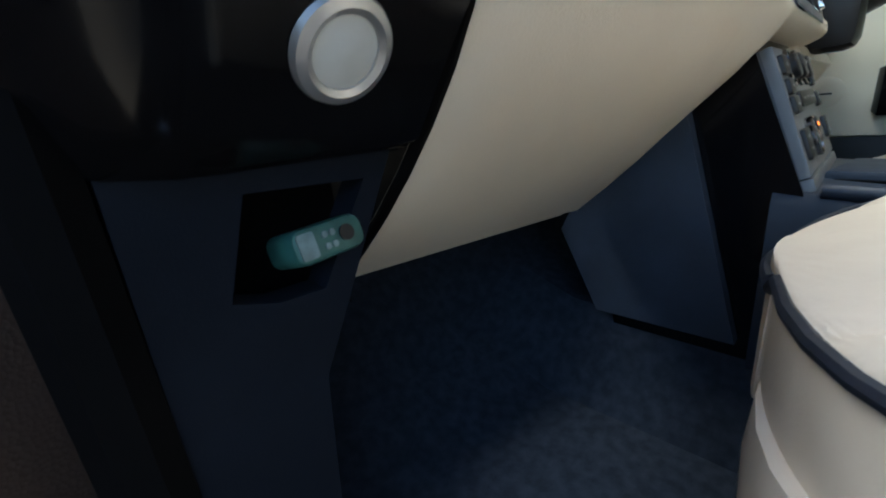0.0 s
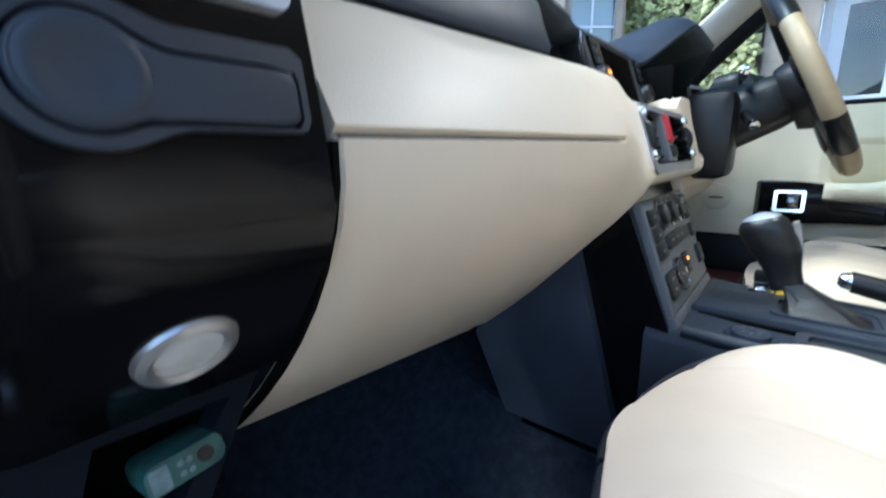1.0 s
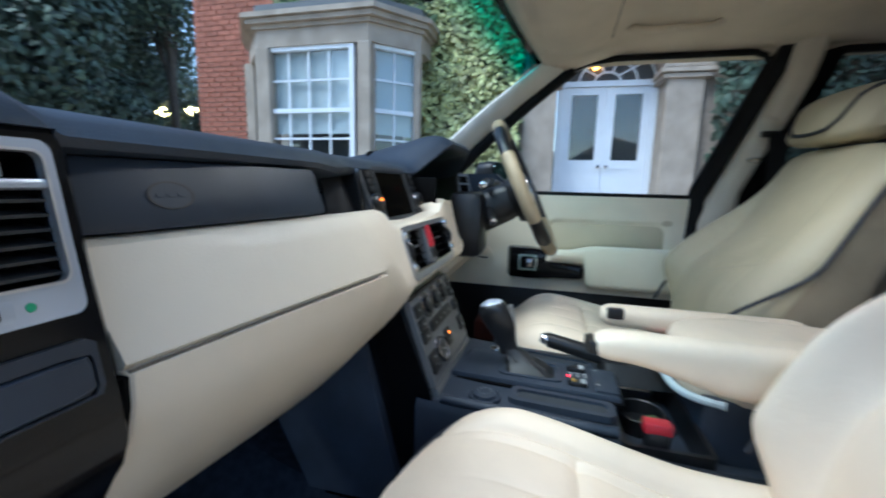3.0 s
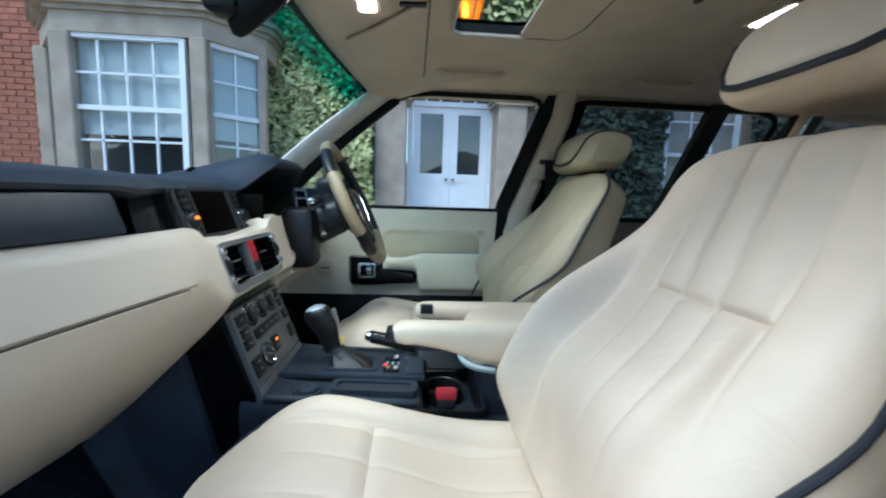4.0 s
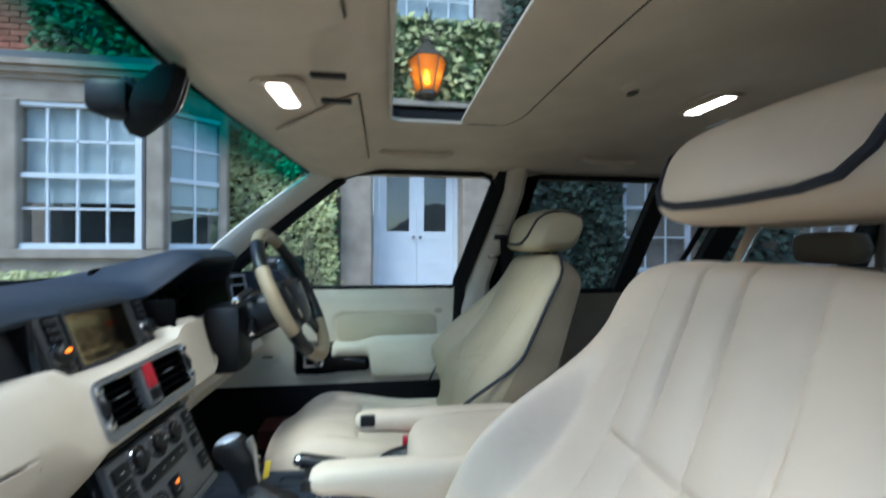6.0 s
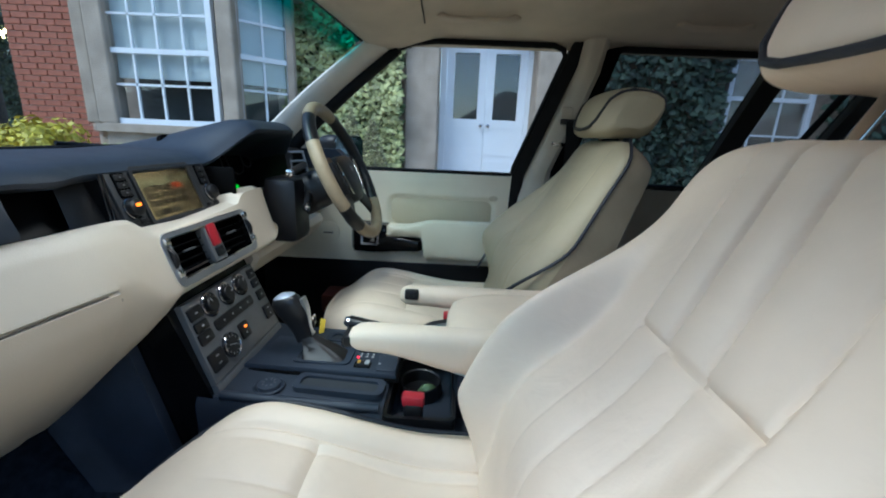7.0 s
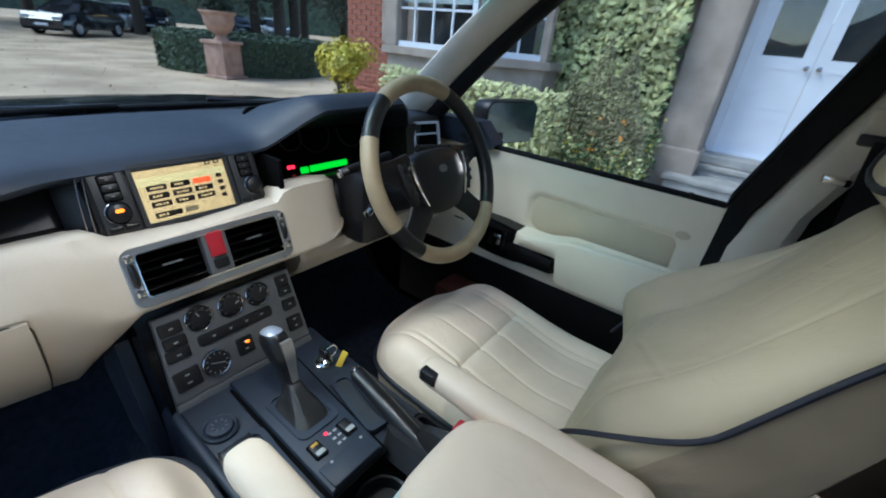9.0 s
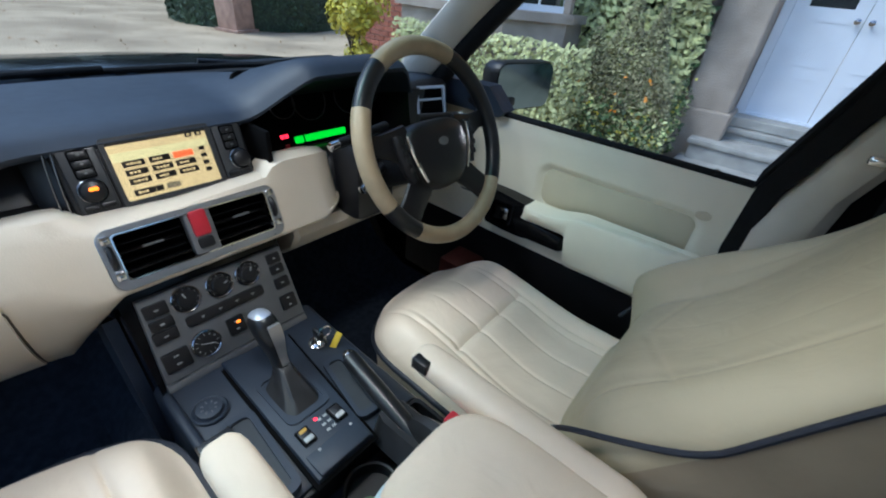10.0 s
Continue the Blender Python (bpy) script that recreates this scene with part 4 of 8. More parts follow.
    for cx, cy, w, h in ((-0.107, 0.0605, 0.034, 0.022), (-0.107, 0.036, 0.034, 0.018), (-0.109, 0.015, 0.036, 0.020), (0.093, 0.0655, 0.026, 0.020), (0.093, 0.043, 0.026, 0.018), (0.094, 0.015, 0.028, 0.022), (-0.109, -0.030, 0.040, 0.034), (-0.008, -0.022, 0.030, 0.032), (0.094, -0.026, 0.030, 0.030)):
        under("switch", plate(bmesh.new(), rounded(w, h, 0.003, cx=cx, cy=cy), 0.0045, m, 0.0018), BLACK, stack)
        for q in range(2 if h > 0.028 else 1):
            under("switch_mark", plate(bmesh.new(), rounded(w * 0.2, 0.0026, 0.0008, 2, cx=cx, cy=cy + (0.008 - 0.014 * q if h > 0.028 else 0.0)), 0.0049, m), MARK, stack)
    under("switch_bar", plate(bmesh.new(), rounded(0.134, 0.020, 0.006, cx=-0.010, cy=0.0195), 0.0045, m, 0.002), BLACK, stack, "black bar of heater buttons")
    for k in range(4):
        under("bar_mark", plate(bmesh.new(), [(-0.055 + 0.029 * k, 0.0215), (-0.0515 + 0.029 * k, 0.0175), (-0.048 + 0.029 * k, 0.0215)], 0.0049, m), MARK, stack)
    under("red_light", plate(bmesh.new(), rounded(0.007, 0.0045, 0.001, 2, cx=-0.004, cy=-0.016), 0.0052, m), ORANGELED, stack, "lit orange mark")
    cm = m @ Matrix.Translation((-0.062, -0.0265, 0.0))
    clock = under("clock", revolve(bmesh.new(), [(0.0, 0.0), (0.0235, 0.0), (0.0235, 0.006), (0.0220, 0.0075), (0.0205, 0.0055), (0.0, 0.0052)], 36, cm), DARKCHROME, stack, "analogue clock with a silver rim")
    under("clock_face", revolve(bmesh.new(), [(0.0, 0.0054), (0.0204, 0.0054), (0.0204, 0.0058), (0.0, 0.0058)], 32, cm), BLACK, clock, "black clock face")
    for q in range(12):
        under("tick", boxed((-0.0006, 0.0150, 0.0057), (0.0006, 0.0188, 0.0062), m=cm @ Matrix.Rotation(radians(30 * q), 4, "Z")), MARK, clock)
    for a, l in ((70, 0.010), (250, 0.014)):
        under("clock_hand", boxed((-0.0008, 0, 0.0062), (0.0008, l, 0.0068), m=cm @ Matrix.Rotation(radians(a), 4, "Z")), MARK, clock)

    # passenger end: lacquer pod with its vent, cap and courtesy lamp
    xs2 = [-0.705, -0.70, -0.69, -0.665, -0.652, -0.62, -0.571, -0.556, -0.549, -0.547]
    rows = []
    for x in xs2:
        e = 0.012 * smoothstep(-0.556, -0.547, x) + 0.03 * smoothstep(-0.68, -0.705, x)
        rows.append([(x, y + e, z) for y, z in ((0.72, 1.246), (0.69, 1.244), (0.672, 1.239), (0.664, 1.226), (0.6535, 1.158), (0.648, 1.13), (0.640, 1.085), (0.638, 1.062), (0.644, 1.045), (0.655, 1.030), (0.675, 1.005), (0.700, 0.971), (0.72, 0.965), (0.78, 1.1))])
    P("end_pod", loft(bmesh.new(), rows, skip=lambda i, j: 4 <= i < 6 and j == 3), GLOSS, "black lacquer end of the dashboard")
    P("pod_cap", loft(bmesh.new(), [[(x, 0.90, 1.262 - d), (x, 0.72, 1.264 - d), (x, 0.690, 1.260 - d), (x, 0.674, 1.250 - d), (x, 0.668, 1.238), (x, 0.70, 1.235), (x, 0.90, 1.24)] for x, d in ((-0.70, 0), (-0.66, 0), (-0.578, 0), (-0.566, 0.0025), (-0.559, 0.007), (-0.5555, 0.014), (-0.555, 0.020))]), PADNAVY, "navy cap of the end pod")
    m = facing((-0.611, 0.6545, 1.186), (0, -1, 0.17)) @ Matrix.Diagonal((0.76, 0.85, 0.8, 1))
    sv = P("end_vent", ring(bmesh.new(), rounded(0.122, 0.106, 0.008), rounded(0.108, 0.078, 0.006, cy=0.007), 0.008, m @ Matrix.Translation((0, 0, -0.004))), SILVER, "satin silver frame of the end vent")
    under("crossbar", boxed((-0.055, 0.024, -0.004), (0.055, 0.030, 0.0045), 0.002, m=m), SILVER, sv)
    under("inner_edge", ring(bmesh.new(), rounded(0.1105, 0.0805, 0.0075, cy=0.007), rounded(0.1070, 0.0770, 0.006, cy=0.007), 0.0058, m), SATIN, sv, "bright inner edge")
    under("duct", ring(bmesh.new(), rounded(0.110, 0.080, 0.006, cy=0.007), rounded(0.1075, 0.0775, 0.006, cy=0.007), 0.040, m @ Matrix.Translation((0, 0, -0.042))), VENTBLACK, sv, "black duct")
    under("duct_back", plate(bmesh.new(), rounded(0.110, 0.080, 0.006, cy=0.007), 0.002, m @ Matrix.Translation((0, 0, -0.044))), VENTBLACK, sv)
    tilt = Matrix.Rotation(radians(14), 4, "X")
    for k in range(6):
        under("vane", boxed((-0.053, -0.0009, -0.020), (0.053, 0.0009, 0.001), m=m @ Matrix.Translation((0, -0.0265 + 0.0088 * k, 0.0)) @ tilt), VANE, sv)
    for k in range(5):
        under("upper_vane", boxed((-0.034 + 0.0165 * k, 0.031, -0.020), (-0.0325 + 0.0165 * k, 0.045, 0.0012), m=m), GREYPLATE, sv)
    under("grip", plate(bmesh.new(), rounded(0.036, 0.011, 0.003, cx=-0.012, cy=-0.009), 0.008, m @ Matrix.Translation((0, 0, -0.002)), 0.002), BLACK, sv, "black grip")
    under("thumbwheel", boxed((-0.016, -0.0475, 0.002), (0.014, -0.0385, 0.006), 0.003, m=m), BLACK, sv)
    under("wheel_slot", plate(bmesh.new(), rounded(0.042, 0.012, 0.003, cy=-0.043), 0.0046, m, 0.001), SILVER, sv)
    green = mat("green_mark", (0.02, 0.32, 0.14), 0.4)
    under("mark", revolve(bmesh.new(), [(0.0, 0.004), (0.0028, 0.004), (0.0026, 0.005), (0, 0.005)], 12, m @ Matrix.Translation((0.029, -0.043, 0.0))), green, sv, "green open mark")
    under("mark", revolve(bmesh.new(), [(0.0, 0.004), (0.0028, 0.004), (0.0026, 0.005), (0, 0.005)], 12, m @ Matrix.Translation((-0.033, -0.043, 0.0))), WHITEPAINT, sv, "white closed mark")
    # round cap with its arm
    m = facing((-0.609, 0.6415, 1.110), (0, -1, 0.16))

    def stadium(x, y):
        """Distance from the cover's rim: a round end that runs into a tapering slab."""
        a = math.hypot(x + 0.0255, y - 0.0012) - 0.0222
        dx, dy = max(abs(x - 0.011) - 0.029, 0), max(abs(y - 0.0018) - 0.0118, 0)
        b = math.hypot(dx, dy) - 0.0045
        h = max(0.0, 0.010 - abs(a - b)) / 0.010
        return min(a, b) - h * h * 0.0025

    def keyhole(x, y):
        """Distance from a round pad with a flat arm, its inner corners filleted."""
        a = math.hypot(x + 0.025, y - 0.001) - 0.0172
        dx, dy = max(abs(x - 0.015) - 0.022, 0), max(abs(y + 0.0015) - 0.0075, 0)
        b = math.hypot(dx, dy) - 0.0035
        h = max(0.0, 0.008 - abs(a - b)) / 0.008
        return min(a, b) - h * h * 0.002

    def rim(field, grow, n=72):
        pts = []
        for k in range(n):
            t = 2 * math.pi * k / n
            lo, hi = 0.0, 0.09
            for _ in range(22):
                q = (lo + hi) / 2
                lo, hi = (q, hi) if field(-0.010 + q * math.cos(t), q * math.sin(t)) < grow else (lo, q)
            pts.append((-0.010 + lo * math.cos(t), lo * math.sin(t)))
        return pts
    cap = P("pod_cover", ring(bmesh.new(), rim(stadium, 0.0), rim(keyhole, 0.0010), 0.005, m @ Matrix.Translation((0, 0, -0.003))), mat("dark_navy_rim", (0.017, 0.024, 0.037), 0.5, vary=0.12, scale=10, bump=0.1, bump_scale=1400), "grained navy cover with a round pad")
    bm = bmesh.new()
    layers = [(0.0002, -0.002), (-0.0001, 0.0008), (-0.0006, 0.0022), (-0.0014, 0.0030), (-0.0026, 0.0031), (-0.0040, 0.0026)]
    loft(bm, [[(x, y, z) for x, y in rim(keyhole, g)] for g, z in layers])
    bmesh.ops.transform(bm, matrix=m, verts=bm.verts)
    under("arm", bm, NAVY, cap, "raised keyhole-shaped panel")
    under("groove", plate(bmesh.new(), rim(keyhole, 0.0020), 0.0012, m @ Matrix.Translation((0, 0, -0.0012))), VENTBLACK, cap)
    under("pad", revolve(bmesh.new(), [(0.0156, 0.0020), (0.0150, 0.0033), (0.0135, 0.0040), (0.0115, 0.0040), (0.0092, 0.0034), (0.0060, 0.0028), (0.0, 0.0026)], 48, m @ Matrix.Translation((-0.025, 0.001, 0))), NAVY, cap, "dished round pad")
    # courtesy lamp below
    m = facing((-0.612, 0.673, 1.007), (0, -0.82, -0.57))
    lamp_ring = P("courtesy_lamp", revolve(bmesh.new(), [(0.0140, 0.001), (0.0140, 0.003), (0.0165, 0.0045), (0.0200, 0.003), (0.0212, 0.0)], 40, m), SATIN, "satin metal ring of the courtesy lamp")
    under("lens", revolve(bmesh.new(), [(0.0, 0.0035), (0.010, 0.003), (0.0146, 0.0015)], 28, m), mat("frosted_lens", (0.55, 0.57, 0.56), 0.55, vary=0.05, scale=60), lamp_ring, "frosted round lens")

    # driver's end: vent, lower fascia, knee panel
    m = facing((0.628, 0.695, 1.206), (-0.25, -1, 0.25))
    P("driver_end", loft(bmesh.new(), [[(x, 0.675, 1.05), (x, 0.706, 1.245), (x, 0.72, 1.255), (x, 0.9, 1.25), (x, 0.9, 1.05)] for x in (0.555, 0.565, 0.695, 0.70)]), BLACK, "black driver's end of the dashboard")
    dv = P("driver_vent", ring(bmesh.new(), rounded(0.088, 0.086, 0.006), rounded(0.074, 0.072, 0.004), 0.006, m), SILVER, "satin silver frame of the driver's vent")
    under("crossbar", boxed((-0.037, 0.008, 0), (0.037, 0.013, 0.005), m=m), SILVER, dv)
    under("duct", boxed((-0.037, -0.036, -0.004), (0.037, 0.036, 0.001), m=m), VENTBLACK, dv)
    for k in range(4):
        under("vane", boxed((-0.037, -0.028 + 0.0085 * k, 0.001), (0.037, -0.0265 + 0.0085 * k, 0.004), m=m), VENTBLACK, dv)
    # instrument panel
    m = facing((0.395, 0.812, 1.212), (0, -0.9, 0.3))
    clus = P("instrument_panel", plate(bmesh.new(), rounded(0.40, 0.165, 0.02), 0.01, m @ Matrix.Translation((0, 0, -0.01)), 0.003), VENTBLACK, "black instrument panel with round dials")
    for cx, r in ((-0.112, 0.03), (-0.045, 0.042), (0.065, 0.042), (0.13, 0.026)):
        under("dial_ring", revolve(bmesh.new(), [(r, 0), (r, 0.004), (r - 0.0010, 0.0045), (r - 0.0015, 0.001)], 32, m @ Matrix.Translation((cx, 0.01, 0))), RINGGREY, clus, "thin silver dial ring")
    under("green_display", plate(bmesh.new(), rounded(0.112, 0.015, 0.003, cx=-0.022, cy=-0.067), 0.0015, m), GREENLED, clus, "lit green display strip")
    under("green_mark", plate(bmesh.new(), rounded(0.022, 0.015, 0.003, cx=-0.093, cy=-0.067), 0.0015, m), GREENLED, clus, "lit green gear display")
    for cx, cy, w in ((-0.131, -0.055, 0.008), (-0.121, -0.055, 0.008), (-0.124, -0.076, 0.010)):
        under("warning_light", plate(bmesh.new(), rounded(w, 0.008, 0.001, 2, cx=cx, cy=cy), 0.0015, m), WARNLED if cy > -0.07 else RED, clus, "lit red warning light")
    P("cluster_side", boxed((0.205, 0.66, 1.06), (0.60, 0.84, 1.115), 0.01), VENTBLACK)
    P("binnacle_wall", boxed((0.154, 0.655, 1.165), (0.164, 0.85, 1.228), 0.004), VENTBLACK, "black side of the instrument hood")
    # black fascia behind the column
    rows = []
    for x, g in ((0.262, 0.55), (0.266, 0.72), (0.274, 0.86), (0.288, 0.96), (0.31, 1.0), (0.55, 1.0), (0.56, 0.9)):
        rows.append([(x, 0.70 + (y - 0.70) * g, 1.09 + (z - 1.09) * g) for y, z in ((0.69, 1.162), (0.668, 1.160), (0.652, 1.150), (0.642, 1.125), (0.636, 1.085), (0.645, 1.055), (0.665, 1.04), (0.84, 1.04), (0.84, 1.112))])
    P("driver_fascia", loft(bmesh.new(), rows), BLACK, "black fascia behind the wheel")
    rows = []
    for x in (0.172, 0.18, 0.26, 0.4, 0.55, 0.66, 0.665):
        e = 0.01 * (x < 0.175 or x > 0.662)
        rows.append([(x, y + e, z) for y, z in ((0.70, 1.045), (0.635, 1.04), (0.625, 1.02), (0.645, 0.985), (0.70, 0.945), (0.76, 0.93), (0.80, 0.96))])
    P("knee_panel", loft(bmesh.new(), rows), CREAM, "cream leather knee panel")
    P("under_tray", loft(bmesh.new(), [[(x, 0.93, 0.96), (x, 0.95, 0.88), (x, 1.2, 0.84), (x, 1.2, 0.9), (x, 1.0, 0.98)] for x in (-0.70, -0.13)]), BLACK, "black underside")
    P("under_tray", loft(bmesh.new(), [[(x, 0.78, 0.95), (x, 0.86, 0.90), (x, 1.2, 0.88), (x, 1.2, 0.94), (x, 0.9, 1.0)] for x in (0.165, 0.70)]), BLACK, "black underside")
    # left kick panel with its connector recess
    # kick panel and lower side carry the painted doorway shade
    kp = P("kick_panel", ring(bmesh.new(), [(-0.072, 0.045), (-0.074, -0.385), (-0.030, -0.385), (-0.004, -0.075), (0.060, 0.045)], [(-0.025, 0.027), (-0.040, -0.019), (-0.020, -0.026), (0.004, -0.027), (0.036, 0.024)], 0.02, facing((-0.62, 0.735, 0.930), (0, -1, 0))), KICKSHADE, "navy panel round the connector recess")
    under("lower_kick", loft(bmesh.new(), [[(-0.70, y, z0), (-0.66, y, z0), (-0.655, y + 0.01, z0 - 0.004), (-0.655, y + 0.2, z0), (-0.70, y + 0.2, z0)] for y, z0 in ((0.728, 0.872), (0.73, 0.76), (0.74, 0.60), (0.745, 0.53))]), KICKSHADE, kp, "dark lower side panel")
    under("recess", boxed((-0.69, 0.757, 0.87), (-0.580, 0.77, 0.975)), VENTBLACK, kp, "black recess")
    conn = mat("teal_connector", (0.03, 0.105, 0.09), 0.4, vary=0.2, scale=90)
    m = facing((-0.611, 0.714, 0.928), (0.05, -1, 0.25)) @ Matrix.Rotation(radians(3), 4, "Z")
    plug = under("connector", plate(bmesh.new(), rounded(0.040, 0.018, 0.006), 0.030, m @ Matrix.Translation((0, 0, -0.026)), 0.003), conn, kp, "teal diagnostic connector")
    pale = mat("pale_label", (0.13, 0.20, 0.21), 0.5, vary=0.25, scale=120)
    under("label_plate", plate(bmesh.new(), rounded(0.009, 0.013, 0.0015, cx=-0.013), 0.0048, m), pale, kp, "pale label")
    for k in range(4):
        under("pin_hole", revolve(bmesh.new(), [(0, 0.0044), (0.0017, 0.0044), (0.0017, 0.0052), (0, 0.0052)], 10, m @ Matrix.Translation((-0.003 + 0.0042 * (k % 2), -0.003 + 0.006 * (k // 2), 0))), pale, kp)
    under("hole", revolve(bmesh.new(), [(0, 0.0044), (0.0042, 0.0044), (0.0042, 0.0054), (0, 0.0054)], 16, m @ Matrix.Translation((0.009, 0.0005, 0))), BLACK, kp)
    # navy cheek on the tunnel side
    tc = P("tunnel_cheek", loft(bmesh.new(), [[(x, 0.612, 0.680), (x, 0.790, 0.678), (x, 0.850, 0.80), (x, 0.80, 0.90), (x, 0.712, 0.945), (x, 0.688, 0.962)] for x in (-0.150, -0.147, -0.130)]), KICK, "navy cheek beside the tunnel")


# ---------------------------------------------------------------- console between the seats
def console():
    c = holder("centre_console", "navy centre console with gear gate and trays", "console", place=(0.01, 0.4, 0.6))
    P = lambda n, bm, m, label="", smooth=True: under(n, bm, m, c, label, smooth)
    rows = []
    for y, z in ((0.60, 0.875), (0.575, 0.872), (0.50, 0.866), (0.292, 0.859), (0.286, 0.856), (0.282, 0.80), (0.16, 0.80), (-0.2, 0.80)):
        rows.append([(-0.136, y, 0.60), (-0.136, y, z - 0.018), (-0.126, y, z - 0.004), (-0.112, y, z), (0.145, y, z), (0.160, y, z - 0.004), (0.170, y, z - 0.018), (0.170, y, 0.60)])
    P("body", loft(bmesh.new(), rows), NAVY)
    # raised gate plate
    m = Matrix.Translation((0.013, 0.415, 0.866)) @ Matrix.Rotation(radians(1.0), 4, "X")
    P("gate_gap", plate(bmesh.new(), [(-0.056, 0.156), (0.074, 0.136), (0.049, -0.146), (-0.062, -0.146)], 0.004, m @ Matrix.Translation((0, 0, -0.002))), VENTBLACK, "dark gap round the gate")
    gate = P("gate_plate", plate(bmesh.new(), [(-0.050, 0.150), (0.068, 0.130), (0.043, -0.140), (-0.056, -0.140)], 0.012, m, 0.005), NAVY, "dark gear gate plate")
    under("gate_rear", boxed((-0.050, -0.139, 0.010), (0.038, -0.100, 0.016), 0.005, m=m), NAVY, gate)
    # creased leather gaiter in its frame
    rows = []
    for k in range(9):
        f = k / 8
        q = (1 - f) ** 1.7
        w, d = 0.030 * q + 0.012 * (1 - q), 0.044 * q + 0.017 * (1 - q)
        out = []
        for i, (x, y) in enumerate(rounded(2, 2, 0.5, 6)):
            fold = 1 + 0.10 * math.sin(i * 1.35 + 2.0 * f) * math.sin(math.pi * min(1, f * 1.2))
            out.append(m @ Vector((x * w * fold + 0.009 * f, y * d * fold + 0.010 + 0.040 * f ** 1.3, 0.011 + 0.036 * f)))
        rows.append(out)
    under("gaiter", loft(bmesh.new(), rows), GAITER, gate, "creased black leather gaiter")
    under("gaiter_frame", ring(bmesh.new(), rounded(0.076, 0.112, 0.014, cy=0.010), rounded(0.062, 0.096, 0.010, cy=0.010), 0.005, m @ Matrix.Translation((0, 0, 0.010))), NAVY, gate, "navy frame round the gaiter")
    # range switches behind the gaiter
    for k, cx in enumerate((-0.030, 0.027)):
        under("rocker_well", plate(bmesh.new(), rounded(0.022, 0.032, 0.003, cx=cx, cy=-0.072), 0.0128, m), VENTBLACK, gate)
        under("rocker", boxed((cx - 0.009, -0.086, 0.010), (cx + 0.009, -0.060, 0.0185), 0.003, m=m), BLACK, gate, "black rocker switch")
        under("rocker_face", boxed((cx - 0.0075, -0.0855, 0.0165), (cx + 0.0075, -0.0765, 0.0200), 0.002, m=m), MARK, gate, "pale switch face")
        if k == 0:
            under("rocker_mark", boxed((cx - 0.006, -0.068, 0.0180), (cx + 0.006, -0.062, 0.0195), 0.001, m=m), AMBER, gate, "amber mark")
        under("rocker_light", boxed((cx - 0.001, -0.107, 0.0158), (cx + 0.003, -0.103, 0.0166), m=m), MARK, gate)
    for k in range(6):
        under("range_mark", boxed((-0.002 + 0.010 * (k % 2), -0.088 + 0.012 * (k // 2), 0.0118), (0.004 + 0.010 * (k % 2), -0.084 + 0.012 * (k // 2), 0.0126), m=m), MARK, gate)
    under("range_light", boxed((-0.006, -0.060, 0.0118), (0.0, -0.055, 0.0128), m=m), WARNLED, gate, "lit red mark")
    # passenger-side tray and dial
    dial = P("suspension_dial", revolve(bmesh.new(), [(0.027, 0.0), (0.027, 0.004), (0.0245, 0.006), (0.020, 0.003), (0.019, 0.009), (0.012, 0.011), (0.0, 0.0095)], 36, Matrix.Translation((-0.090, 0.494, 0.866))), NAVY, "round navy rotary dial")
    for q in range(8):
        under("dial_mark", boxed((-0.001, 0.0085, 0.0100), (0.001, 0.0125, 0.0114), m=Matrix.Translation((-0.090, 0.494, 0.866)) @ Matrix.Rotation(radians(45 * q), 4, "Z")), GREYPLATE, dial)
    tm = Matrix.Translation((-0.076, 0.372, 0.862)) @ Matrix.Rotation(radians(-4), 4, "Z")
    P("tray", ring(bmesh.new(), rounded(0.050, 0.165, 0.014), rounded(0.030, 0.142, 0.010), 0.011, tm), NAVY, "narrow navy tray")
    P("tray_mat", plate(bmesh.new(), rounded(0.034, 0.146, 0.010), 0.003, tm @ Matrix.Translation((0, 0, 0.003))), TRAYMAT, "rubber tray mat")
    tm = Matrix.Translation((0.093, 0.376, 0.862)) @ Matrix.Rotation(radians(-11), 4, "Z")
    P("tray", ring(bmesh.new(), rounded(0.040, 0.142, 0.012), rounded(0.025, 0.122, 0.009), 0.010, tm), NAVY, "narrow navy tray")
    P("tray_mat", plate(bmesh.new(), rounded(0.028, 0.126, 0.009), 0.003, tm @ Matrix.Translation((0, 0, 0.003))), TRAYMAT, "rubber tray mat")
    # raised edge along the passenger's side
    P("side_rail", tube(bmesh.new(), [(-0.126, 0.560, 0.872), (-0.127, 0.45, 0.868), (-0.127, 0.35, 0.864), (-0.125, 0.292, 0.862)], 0.008, 10), NAVY, "rounded navy edge")
    # cup holder
    P("bin", ring(bmesh.new(), rounded(0.30, 0.125, 0.012, cx=0.017, cy=0.224), rounded(0.286, 0.112, 0.01, cx=0.017, cy=0.224), 0.05, Matrix.Translation((0, 0, 0.80))), BLACK, "black open bin")
    P("cup_holder", revolve(bmesh.new(), [(0.043, 0.0), (0.043, 0.028), (0.041, 0.030), (0.038, 0.028), (0.037, 0.004), (0.0, 0.003)], 32, Matrix.Translation((0.015, 0.232, 0.80))), BLACK, "black cup holder")
    scrap = holder("sweet_wrapper", "crumpled green and gold wrapper in the cup holder", "wrapper", place=(0.02, 0.224, 0.804))
    foil = mat("green_foil", (0.16, 0.24, 0.12), 0.3, metal=0.5, vary=0.5, scale=90)
    g = random.Random(9)
